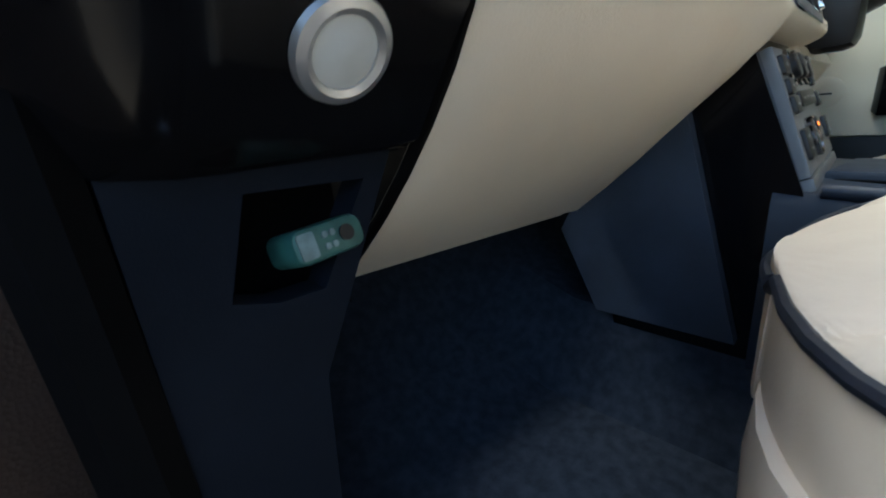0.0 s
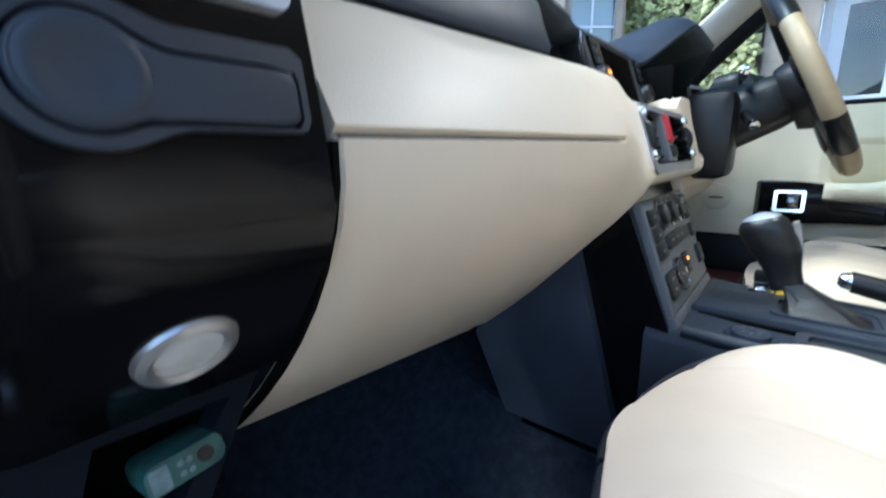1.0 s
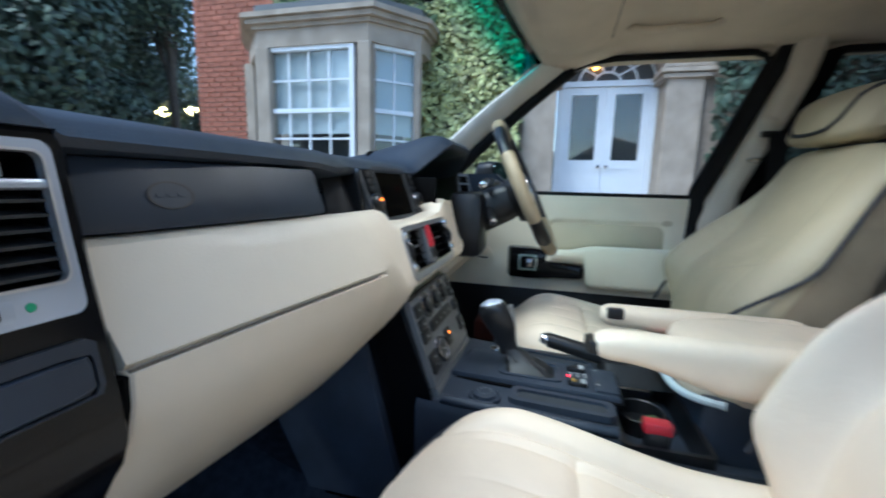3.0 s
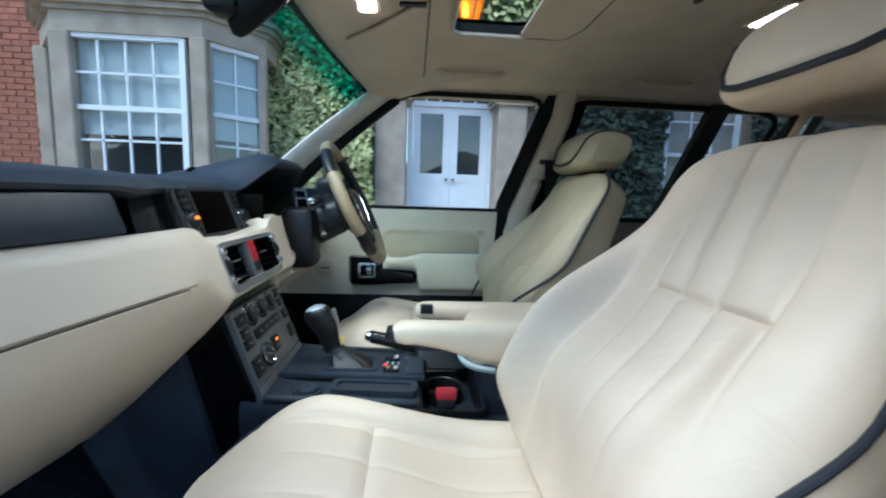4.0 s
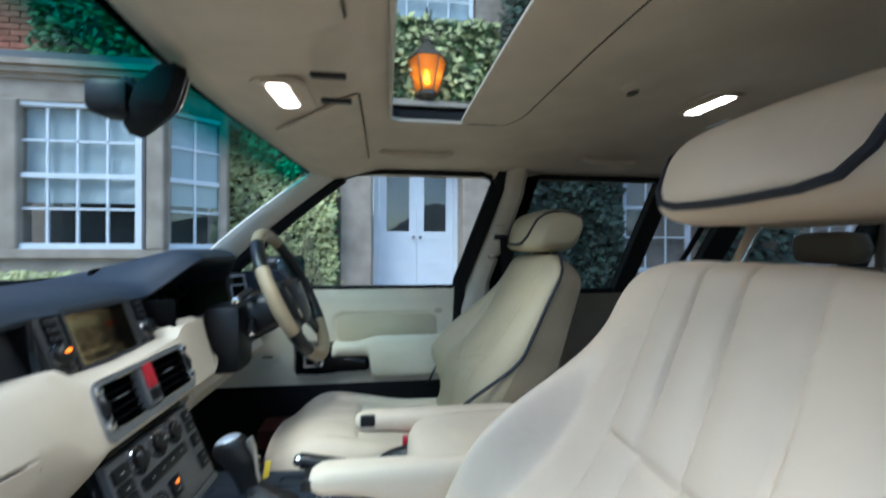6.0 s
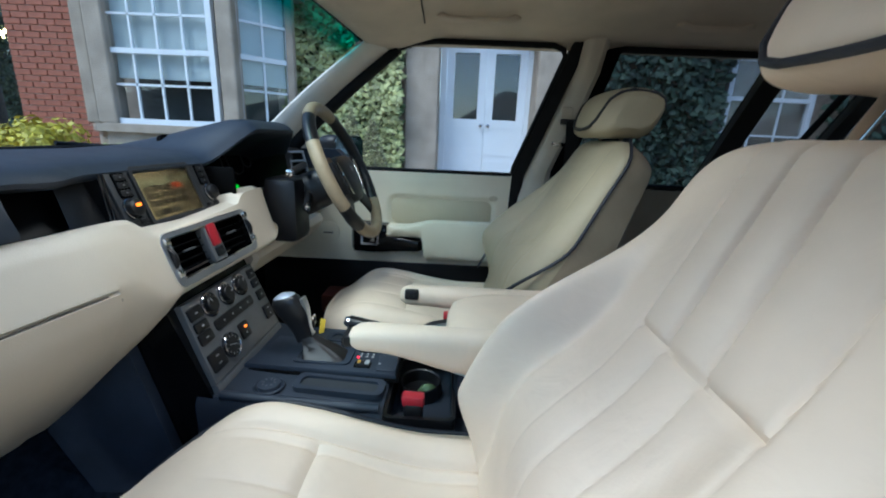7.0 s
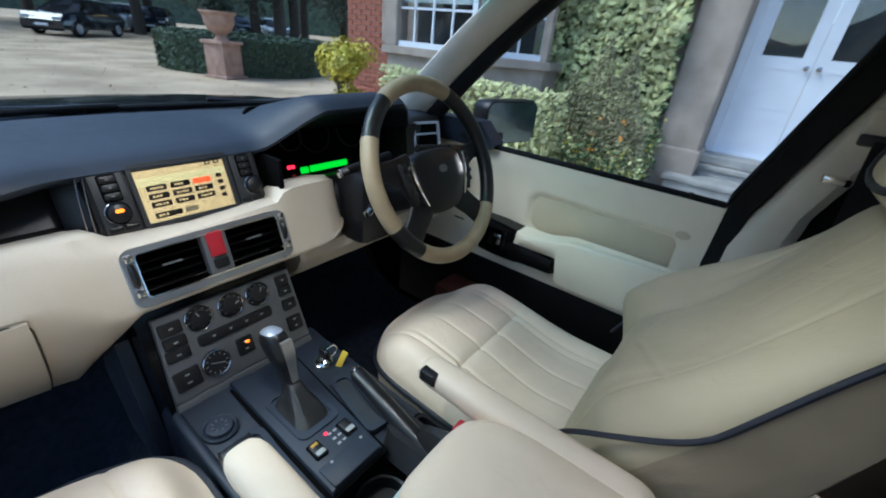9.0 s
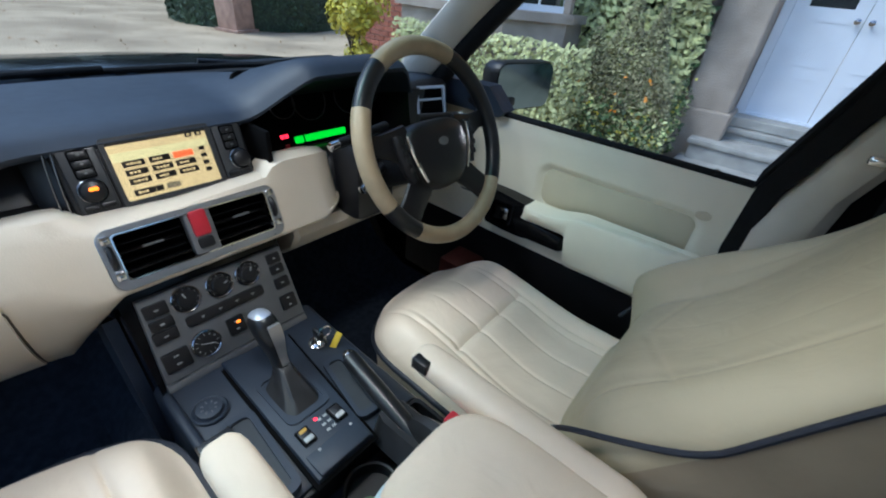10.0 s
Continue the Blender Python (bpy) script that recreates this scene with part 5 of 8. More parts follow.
    under("foil", loft(bmesh.new(), [[(0.004 + 0.012 * r * math.cos(k * 0.785) + g.uniform(-0.003, 0.003), 0.215 + 0.02 * r * math.sin(k * 0.785) + g.uniform(-0.003, 0.003), 0.804 + h) for k in range(8)] for r, h in ((0.7, 0.0), (1.0, 0.008), (0.8, 0.018), (0.3, 0.024))]), foil, scrap)
    # ignition switch with keys
    ig = P("ignition", revolve(bmesh.new(), [(0.017, 0.0), (0.017, 0.006), (0.013, 0.008), (0.0, 0.008)], 24, Matrix.Translation((0.112, 0.495, 0.866))), CHROME, "round ignition switch")
    key = holder("car_key", "car key in the switch with a yellow tag", "key", place=(0.112, 0.495, 0.875))
    under("blade", boxed((0.111, 0.484, 0.872), (0.115, 0.504, 0.890), 0.001), CHROME, key)
    under("bow", boxed((0.108, 0.479, 0.884), (0.118, 0.505, 0.904), 0.004), BLACK, key, "black plastic bow")
    under("ring", tube(bmesh.new(), [(0.122 + 0.013 * math.cos(t), 0.484, 0.898 + 0.013 * math.sin(t)) for t in (2 * math.pi * k / 16 for k in range(16))], 0.0018, 6, closed=True), CHROME, key, "steel split ring")
    under("tag", boxed((-0.0015, -0.006, -0.018), (0.0015, 0.006, 0.018), 0.001, m=Matrix.Translation((0.136, 0.470, 0.876)) @ Matrix.Rotation(radians(35), 4, "Y") @ Matrix.Rotation(radians(30), 4, "Z")), YELLOW, key, "yellow key tag")
    # cubby with its cream lid
    box_ob = holder("cubby_box", "console box with a padded cream lid", "storage box", place=(0.04, 0.0, 0.62))
    under("body", boxed((-0.060, -0.15, 0.62), (0.158, 0.165, 0.905), 0.02), NAVY, box_ob)
    rows = []
    for z, s in ((0.880, 0.94), (0.890, 0.985), (0.915, 1.0), (0.946, 0.990), (0.960, 0.95), (0.968, 0.86), (0.972, 0.6), (0.973, 0.2)):
        out = []
        for k in range(48):
            t = 2 * math.pi * k / 48
            c, q = math.cos(t), math.sin(t)
            out.append((0.050 + 0.112 * s * math.copysign(abs(c) ** 0.5, c), 0.020 + 0.165 * s * math.copysign(abs(q) ** (0.62 if q > 0 else 0.36), q), z + 0.006 * math.cos(q * 1.5)))
        rows.append(out)
    under("lid", loft(bmesh.new(), rows), SEAT, box_ob, "padded cream leather lid")
    paper = mat("pale_blue_plastic", (0.52, 0.62, 0.66), 0.5)
    rim = []
    for k in range(15):
        t = radians(62 + 88 * k / 14)
        c, q = math.cos(t), math.sin(t)
        rim.append((0.050 + 0.116 * math.copysign(abs(c) ** 0.5, c), 0.020 + 0.174 * abs(q) ** 0.62, 0.893))
    under("lid_edge", tube(bmesh.new(), rim, 0.0065, 8), paper, box_ob, "pale blue edge strip")


def gear_lever():
    g = holder("gear_lever", "black gear lever with a polished top", "gear lever", place=(0.024, 0.45, 0.87))
    foot, head = Vector((0.022, 0.466, 0.905)), Vector((0.019, 0.498, 1.002))

    def at(f):
        """Centre and half width of the grip at a share of its length."""
        c = foot.lerp(head, f)
        w = 0.0135 + 0.0075 * smoothstep(0.10, 0.70, f)
        return c, w
    rows, shell = [], []
    for k in range(29):
        f = k / 28
        c, w = at(f)
        w *= math.sqrt(max(0.02, 1 - ((f - 0.78) / 0.222) ** 2)) if f > 0.78 else 1
        lean = 0.008 * smoothstep(0.45, 0.85, f)
        row = [c + Vector((x, y + lean, -y * 0.30)) for x, y in sup(w * 0.95, w * 1.30, 0, 32, 2.5)]
        rows.append(row)
        if f > 0.92:
            mid = sum(row, Vector()) / len(row)
            shell.append([mid + (p - mid) * 1.02 + Vector((0, 0, 0.0010)) for p in row])
    under("grip", loft(bmesh.new(), rows), GRIP, g, "black leather-covered tapered grip")
    under("cap", loft(bmesh.new(), shell), SILVER, g, "satin silver top")
    strip = []
    for k in range(14):
        f = 0.06 + 0.78 * k / 13
        c, w = at(f)
        strip.append([c + Vector((x, y, -y * 0.30)) for x, y in [(-w * 0.35, -w * 1.30), (w * 0.35, -w * 1.32), (w * 0.62, -w * 1.26), (w * 0.55, -w * 1.0), (-w * 0.3, -w * 1.0)]])
    under("strip", loft(bmesh.new(), strip), SATIN, g, "silver strip down the grip")


def handbrake():
    h = holder("handbrake", "black handbrake lever with a chrome button", "handbrake", place=(0.13, 0.26, 0.86))
    rows = []
    for k in range(12):
        f = k / 11
        c = Vector((0.098, 0.205, 0.868)).lerp(Vector((0.113, 0.398, 0.903)), f)
        w = 0.016 - 0.003 * abs(f - 0.6)
        rows.append([c + Vector((x, 0, z)) for x, z in sup(w, w, 0, 16, 2.3)])
    under("grip", loft(bmesh.new(), rows), GRIP, h, "black leather grip")
    under("button", revolve(bmesh.new(), [(0.012, 0), (0.012, 0.008), (0.008, 0.014), (0, 0.015)], 16, look((0.113, 0.397, 0.903), (0.098, 0.205, 0.868))), CHROME, h, "chrome release button")
    rows = []
    for k in range(5):
        f = k / 4
        rows.append([(0.102 + x * (1 - 0.45 * f) * (1 + 0.05 * ((i + k) % 2)), 0.225 + y * (1 - 0.3 * f) + 0.02 * f, 0.848 + 0.034 * f) for i, (x, y) in enumerate(rounded(0.085, 0.14, 0.025))])
    under("gaiter", loft(bmesh.new(), rows), GAITER, h, "black leather gaiter")
    # the gaiter's folds rise behind the lever
    rows = []
    for k in range(9):
        f = k / 8
        y, z = 0.240 - 0.106 * f, 0.902 + 0.034 * f ** 0.8 + 0.002 * math.sin(7 * f)
        w = 0.014 + 0.014 * f
        rows.append([(0.108 - w * 1.3, y, 0.846), (0.108 - w, y, z - 0.018), (0.108 - 0.4 * w, y, z - 0.003), (0.108 + 0.3 * w, y, z), (0.108 + w, y, z - 0.016), (0.108 + w * 1.2, y, 0.846)])
    under("gaiter_fold", loft(bmesh.new(), rows), GAITER, h, "folded rear of the gaiter")


# ---------------------------------------------------------------- steering wheel and column
def steering_wheel():
    c = Vector((0.403, 0.487, 1.204))
    n = Vector((0, -0.90, 0.43)).normalized()
    m = facing(c, n)
    w = holder("steering_wheel", "four-spoke steering wheel in black and tan leather", "steering wheel", place=c)
    R, r = 0.177, 0.0165

    def arc(a0, a1, rr, seg=20):
        return [m @ Vector((R * math.cos(radians(a0 + (a1 - a0) * k / seg)), R * math.sin(radians(a0 + (a1 - a0) * k / seg)), 0.012)) for k in range(seg + 1)]

    spans = [(60, 124, WOOD, "tan leather rim section"), (124, 152, GRIP, ""), (152, 207, WOOD, "tan leather rim section"), (207, 231, GRIP, ""), (231, 323, WOOD, "tan leather rim section"), (323, 420, GRIP, "")]
    for a0, a1, mt, label in spans:
        under("rim", tube(bmesh.new(), arc(a0, a1, r), r if mt is WOOD else r * 0.985, 14), mt, w, label)
    # hub pad: a rounded shield
    shield = []
    for k in range(48):
        t = 2 * math.pi * k / 48
        c_, s_ = math.cos(t), math.sin(t)
        wide = 0.086 - 0.020 * smoothstep(0.0, -1.0, s_)
        shield.append((wide * math.copysign(abs(c_) ** 0.62, c_), (0.050 if s_ > 0 else 0.082) * math.copysign(abs(s_) ** 0.72, s_)))
    rows = []
    for k, d in ((0.90, -0.03), (1.0, -0.012), (1.0, 0.006), (0.96, 0.016), (0.86, 0.022), (0.5, 0.027), (0.1, 0.029)):
        rows.append([m @ Vector((x * k, y * k - 0.004, d)) for x, y in shield])
    under("hub", loft(bmesh.new(), rows), BLACK, w, "black hub pad")
    under("badge", plate(bmesh.new(), [(0.013 * math.cos(t), 0.008 * math.sin(t)) for t in (2 * math.pi * k / 20 for k in range(20))], 0.002, m @ Matrix.Translation((0, 0.002, 0.028))), GREYPLATE, w, "plain oval badge")
    for s in (-1, 1):
        # broad upper arms with the thumb switches, and wide lower spokes
        arm = [(0.070, 0.014, 0.034, 0.010), (0.095, 0.012, 0.032, 0.009), (0.125, 0.018, 0.022, 0.008), (0.150, 0.024, 0.018, 0.008), (0.172, 0.028, 0.022, 0.008)]
        under("spoke", loft(bmesh.new(), [[m @ Vector((s * px, py + y, z + 0.002)) for y, z in sup(hw, th, 0, 14, 2.6)] for px, py, hw, th in arm]), BLACK, w)
        low = [(0.046, -0.050, 0.030), (0.066, -0.070, 0.030), (0.090, -0.092, 0.027), (0.112, -0.113, 0.028), (0.126, -0.126, 0.032)]
        across = Vector((0.70, s * 0.70, 0))
        under("spoke", loft(bmesh.new(), [[m @ (Vector((s * px, py, 0.001)) + across * y + Vector((0, 0, z))) for y, z in sup(hw, 0.008, 0, 14, 2.6)] for px, py, hw in low]), BLACK, w)
        strip = [m @ Vector((s * (0.084 - 0.024 * (k / 12) ** 1.6), 0.026 - 0.088 * k / 12, 0.0225 - 0.002 * (k / 12))) for k in range(13)]
        under("trim_strip", tube(bmesh.new(), strip, 0.0052, 8, taper=lambda f: 0.5 + 0.5 * math.sin(math.pi * min(1, max(0, f)))), CHROME, w, "curved silver strip")
        pod = [m @ Vector((s * (0.100 - 0.016 * (k / 8) ** 1.6), 0.030 - 0.084 * k / 8, 0.010)) for k in range(9)]
        under("button_pad", tube(bmesh.new(), pod, 0.0125, 12, taper=lambda f: 0.75 + 0.25 * math.sin(math.pi * min(1, max(0, f)))), BLACK, w, "black switch pod")
        for k in range(4):
            q = m @ Vector((s * (0.1015 - 0.016 * ((k + 0.6) / 4.4) ** 1.6), 0.020 - 0.018 * k, 0.0215))
            under("wheel_button", plate(bmesh.new(), rounded(0.014, 0.010, 0.003), 0.002, Matrix.Translation(q) @ m.to_3x3().to_4x4(), 0.001), VANE, w, "dark thumb button")
    # column shroud and stalks
    col = holder("steering_column", "black steering column shroud with two stalks", "steering column", place=(0.403, 0.6, 1.15))
    rows = []
    for f, s in ((0.02, 0.9), (0.05, 1.0), (0.12, 1.05), (0.22, 1.1)):
        rows.append([c - n * f + Vector((x * s, 0, 0)) + n.cross(Vector((1, 0, 0))) * y * s - n.cross(Vector((1, 0, 0))) * 0.012 for x, y in sup(0.062, 0.052, 0, 20, 3)])
    under("shroud", loft(bmesh.new(), rows), BLACK, col)
    under("side_shroud", boxed((0.284, 0.572, 1.03), (0.39, 0.66, 1.196), 0.02), BLACK, col)
    for tip, root in (((0.218, 0.561, 1.215), (0.36, 0.575, 1.225)), ((0.268, 0.541, 1.126), (0.37, 0.57, 1.16)), ((0.585, 0.561, 1.215), (0.45, 0.575, 1.225))):
        t, q = Vector(tip), Vector(root)
        under("stalk", tube(bmesh.new(), [q, q.lerp(t, 0.5), t.lerp(q, 0.12)], 0.009, 10), BLACK, col, "black stalk")
        under("stalk_tip", tube(bmesh.new(), [t.lerp(q, 0.13), t.lerp(q, 0.05), t, t + (t - q) * 0.01], 0.0085, 12, taper=lambda f: 1.0 if f < 0.7 else 0.6), CHROME, col, "silver stalk tip")


# ---------------------------------------------------------------- seats
def pleat(x, lines, w=0.006):
    return sum(math.exp(-((x - l) / w) ** 2) for l in lines)


def section(hw, front, back, n=168, m=18):
    """A closed seat section: front(x) and back(x) are depths; dense along the front."""
    pts = []
    for k in range(n + 1):
        x = -hw + 2 * hw * k / n
        pts.append((x, front(x)))
    for k in range(1, m):
        x = hw - 2 * hw * k / m
        pts.append((x, -back(x)))
    return pts


def front_seat(side, cx, dy, head_up, label):
    """A front seat; side +1: the driver's, whose armrest is on its left, -1: the passenger's."""
    seat = holder("car_seat", label, "car seat", group="front seats", place=(cx, dy, FLOOR_Z))
    P = lambda n, bm, m, l="", smooth=True: under(n, bm, m, seat, l, smooth)
    edge = lambda x, hw, e: max(0.0, 1 - abs(x / hw) ** e) ** 0.5

    # cushion, from rear to front
    y0, y1, zb = -0.03, (0.518 if side > 0 else 0.501), 0.775
    wide = 0.205 if side > 0 else 0.211
    rim, drop = (0.30, 0.05) if side > 0 else (0.93, 0.010)
    lines = [-0.1095, -0.0365, 0.0365, 0.1095]
    bend, cut, nose_w, corner = (3.0, 0.64, 0.60, 0.42) if side > 0 else (2.7, 1.0, 0.20, 0.60)
    rows, pipe_l, pipe_r = [], [], []
    N = 60
    for i in range(N + 1):
        f = i / N
        y = y0 + (y1 - y0) * (1 - (1 - f) ** 1.6)
        g = (y - y0) / (y1 - y0)
        nose = smoothstep(0.74, 1.0, g)
        taper = max(0.0, (g - 0.70) / 0.30) ** bend * cut
        hw = wide * max(0.12 if side > 0 else 0.035, 1 - taper) ** 0.5
        zt = (0.838 if side > 0 else 0.840) + (0.040 if side > 0 else 0.047) * smoothstep(0.30, 0.82, g) - drop * nose ** 2.2
        zt = zt if i < N else zt - 0.012

        def top(x):
            e = edge(x, hw, 7.0)
            z = (zt - zb) * (rim + (1 - rim) * e)
            z += (0.013 if side > 0 else 0.022) * smoothstep(0.105, 0.160, abs(x)) * (1 - smoothstep(0.165, 0.205, abs(x))) * (1 - nose)
            flat = (1 - smoothstep(0.118, 0.130, abs(x)))
            z += flat * (0.75 if side > 0 else 0.6) * (0.0036 * abs(math.cos(math.pi * x / 0.073)) ** 0.6 - 0.0030 * pleat(x, lines, 0.0035)) * (1 - smoothstep(0.66, 0.90, g)) * smoothstep(0.05, 0.2, g)
            z -= 0.0075 * math.exp(-((y - 0.295) / 0.007) ** 2) * flat
            z -= 0.006 * pleat(abs(x), [0.128], 0.004) * (1 - 0.5 * nose)
            z -= 0.012 * math.exp(-((y - 0.16) / 0.09) ** 2) * (1 - smoothstep(0.08, 0.16, abs(x)))
            if side < 0:
                z += 0.013 * (1 - min(1.0, abs(x / hw)) ** 2.5) * (1 - smoothstep(0.82, 1.0, g)) * smoothstep(0.1, 0.5, g)
            return z
        sec = section(hw, top, lambda x: 0.0)
        rows.append([(cx + x, y + dy + (0.012 if side > 0 else 0.006) * nose * (1 - abs(x / hw) ** 2), zb + d) for x, d in sec])
        pipe_l.append((cx - hw * 1.008, y + dy, zb + (zt - zb) * (rim + 0.02)))
        pipe_r.append((cx + hw * 1.008, y + dy, zb + (zt - zb) * (rim + 0.02)))
    P("cushion", loft(bmesh.new(), rows), SEAT, "pleated cream leather cushion")
    tip = [(cx + wide * nose_w * a, y1 + dy + (0.004 + 0.012 * (1 - a * a) if side > 0 else 0.007 * (1 - a * a)), zb + (0.022 if side > 0 else 0.090)) for a in (-0.9, -0.6, -0.3, 0, 0.3, 0.6, 0.9)]
    P("cushion_piping", tube(bmesh.new(), pipe_l[::3] + tip + pipe_r[::-3], 0.0062 if side > 0 else 0.0046, 8), PIPING, "navy piping")
    # leather sides below the cushion, flush with its piping
    rows = []
    for z, s in ((0.800, 0.985), (0.76, 0.995), (0.70, 0.985), (0.64, 0.965), (0.61, 0.94)):
        ring_pts = []
        for k in range(40):
            t = 2 * math.pi * k / 40
            c, q = math.cos(t), math.sin(t)
            ring_pts.append((cx + (wide - 0.001) * s * math.copysign(abs(c) ** (corner if q > 0 else 0.42), c), dy + (y1 - 0.029) / 2 + (y1 + 0.034) / 2 * s * math.copysign(abs(q) ** (0.62 if q > 0 else 0.3), q), z))
        rows.append(ring_pts)
    P("valance", loft(bmesh.new(), rows), SEAT, "cream leather sides below the cushion")
    P("base", boxed((cx - 0.16, dy - 0.02, FLOOR_Z), (cx + 0.16, dy + 0.42, 0.62), 0.02), BLACK, "black seat base on its runners")
    P("switch_pod", boxed((cx + side * 0.20 - 0.022, dy + 0.33, 0.60), (cx + side * 0.20 + 0.022, dy + 0.47, 0.635), 0.012), TRIM, "cream switch pod")

    # backrest
    A, B = Vector((0, 0.015, 0.83)), Vector((0, -0.235, 1.315))
    axis = (B - A).normalized()
    nor = Vector((0, axis.z, -axis.y))
    rows, pipes = [], {1: [], -1: []}
    crisp = 0.06 if side > 0 else 1.0
    # inner and outer bolsters stand out by different amounts
    bolster = (lambda x: 0.028 if x < 0 else 0.108) if side > 0 else (lambda x: 0.036 if x < 0 else 0.105)
    flutes = [-0.130, -0.065, 0.0, 0.065, 0.130] if side > 0 else [-0.138, -0.066, -0.008, 0.045]
    vee = (lambda x: 0.31 + 0.9 * abs(x)) if side > 0 else (lambda x: 0.562 + 0.5 * (x + 0.045) ** 2)
    N = 120
    for i in range(N + 1):
        f = i / N
        c = A.lerp(B, f)
        cap = max(0.0, (f - 0.84) / 0.16)
        hw = (0.190 + 0.020 * smoothstep(0.0, 0.30, f) - 0.012 * smoothstep(0.45, 0.8, f)) * (1 - 0.42 * cap ** 3)
        tf = 0.060 - 0.020 * f
        shut = math.sqrt(max(0.02, 1 - max(0.0, (f - 0.93) / 0.07) ** 2))
        body = (smoothstep(0.02, 0.26, f) if side > 0 else smoothstep(-0.06, 0.14, f)) * (1 - (smoothstep(0.24, 0.86, f) if side > 0 else smoothstep(0.32, 0.82, f)))
        lum = 0.040 * math.exp(-((f - 0.26) / 0.17) ** 2)

        slant = 0.0 if side > 0 else 0.085 * max(-0.25, f - 0.57)

        def front(x):
            e = edge(x, hw, 5.0)
            d = tf * e
            d += bolster(x) * smoothstep(0.105, 0.165, abs(x)) * body * (0.25 + 0.75 * e)
            flat = 1 - smoothstep(0.128, 0.140, abs(x)) if side > 0 else smoothstep(-0.142, -0.136, x - slant) * (1 - smoothstep(0.043, 0.050, x - slant))
            d += lum * (1 - smoothstep(0.09, 0.17, abs(x)))
            up = smoothstep(vee(x) - 0.005, vee(x) + 0.03, f) * (1 - 0.5 * cap) if side < 0 else smoothstep(0.05, 0.12, f) * (1 - 0.5 * cap)
            if side > 0:
                d += flat * up * crisp * (0.0042 * abs(math.sin(math.pi * x / 0.065)) ** 0.5 - 0.0040 * pleat(x, flutes, 0.0024))
            else:
                below = 0.55 * (1 - up) * smoothstep(0.08, 0.30, f)
                u = x - slant
                wave = sum(math.sin(math.pi * (u - l) / (r - l)) ** 0.55 for l, r in zip(flutes, flutes[1:]) if l < u < r)
                d += flat * (up + below) * 0.0062 * wave - (up + 0.6 * below) * 0.0032 * pleat(u, flutes, 0.0028)
            d -= (0.003 if side > 0 else 0.006) * math.exp(-((f - vee(x)) / (0.010 if side > 0 else 0.007)) ** 2) * flat
            d -= (0.002 if side > 0 else 0.0) * pleat(abs(x), [0.131], 0.004) * up
            return d * shut
        back = lambda x: (0.075 + 0.115 * (1 - f)) * (0.35 + 0.65 * edge(x, hw, 4.0)) * shut * (0.55 + 0.45 * smoothstep(0.0, 0.2, f))
        row = []
        for x, d in section(hw, front, back):
            p = c + nor * d
            row.append((cx + x, p.y + dy, p.z))
        rows.append(row)
        p = c + nor * (0.085 * (1 - smoothstep(0.12, 0.52, f)) + 0.006)
        for s in (-1, 1):
            pipes[s].append((cx + s * (hw + 0.001), p.y + dy, p.z))
    # the driver's backrest takes the leather with shade in its colour
    rest = P("backrest", loft(bmesh.new(), rows), SEATSHADE if side > 0 else SEAT, "creased, yellowed cream leather backrest with shade painted in" if side > 0 else "fluted cream leather backrest")
    # faces behind the driver's piping get the colour with painted shade
    rest.data.materials.append(SIDESHADE if side > 0 else SEAT)
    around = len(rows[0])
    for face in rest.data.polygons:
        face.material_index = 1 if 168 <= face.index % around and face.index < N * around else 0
    p = B + axis * 0.006 if side > 0 else B - axis * 0.012 - nor * 0.055
    over = [(cx - 0.105 + 0.21 * k / 8, p.y + dy, p.z + 0.003) for k in range(9)]
    P("backrest_piping", tube(bmesh.new(), pipes[-1][4:-4:4] + over + pipes[1][4:-4:4][::-1], 0.0042, 8), PIPING, "navy piping")

    # headrest: a wide wedge whose top leans back
    lift = 0.052 if head_up else 0.012
    hc = Vector((0, -0.192 - (0.055 if head_up else 0.042), 1.374)) + axis * lift
    hw, hh, hd = (0.143, 0.060, 0.064) if side > 0 else (0.138, 0.060, 0.100)
    hx = cx + 0.014 if side > 0 else cx - 0.040

    def skin(a, t, grow=1.0):
        """A place on the headrest: a from -1 to 1 across, t the angle from the front over the top."""
        c, s = math.cos(t), math.sin(t)
        y, z = hd * math.copysign(abs(c) ** 0.64, c), hh * math.copysign(abs(s) ** 0.60, s)
        e = max(0.10, (1 - abs(a) ** 7.0)) ** 0.36
        y = y * (0.45 + 0.55 * e) - 0.32 * z + (0.018 * (1 - a * a) if c > 0 else 0)
        z = z * (0.30 + 0.70 * e) + 0.10 * y * (c < 0)
        return Vector((hx + a * hw, hc.y + dy + y * grow, hc.z + z * grow))
    rows = [[skin(-1 + 2 * i / 32, 2 * math.pi * k / 40) for k in range(40)] for i in range(33)]
    # the driver's headrest has the same painted shade
    P("headrest", loft(bmesh.new(), rows), SEATSHADE if side > 0 else SEAT, "wide cream leather headrest")
    path = []
    for a, t in ((0.97, 165), (0.955, 130), (0.93, 100), (0.89, 70), (0.83, 42), (0.75, 18), (0.63, -6), (0.46, -21), (0.22, -27)):
        path.append((a, t))
    if side < 0:
        path = [(0.975, 165), (0.97, 130), (0.955, 100), (0.935, 70), (0.905, 42), (0.865, 18), (0.80, -6), (0.69, -21), (0.50, -28), (0.22, -31)]
    full = [(-a, t) for a, t in path] + [(0.0, -28 if side > 0 else -32)] + path[::-1]
    P("headrest_piping", tube(bmesh.new(), [skin(a, radians(t), 1.012) for a, t in full], 0.0046, 8), PIPING, "navy piping")
    for s in (-1, 1):
        a0 = B - axis * 0.03
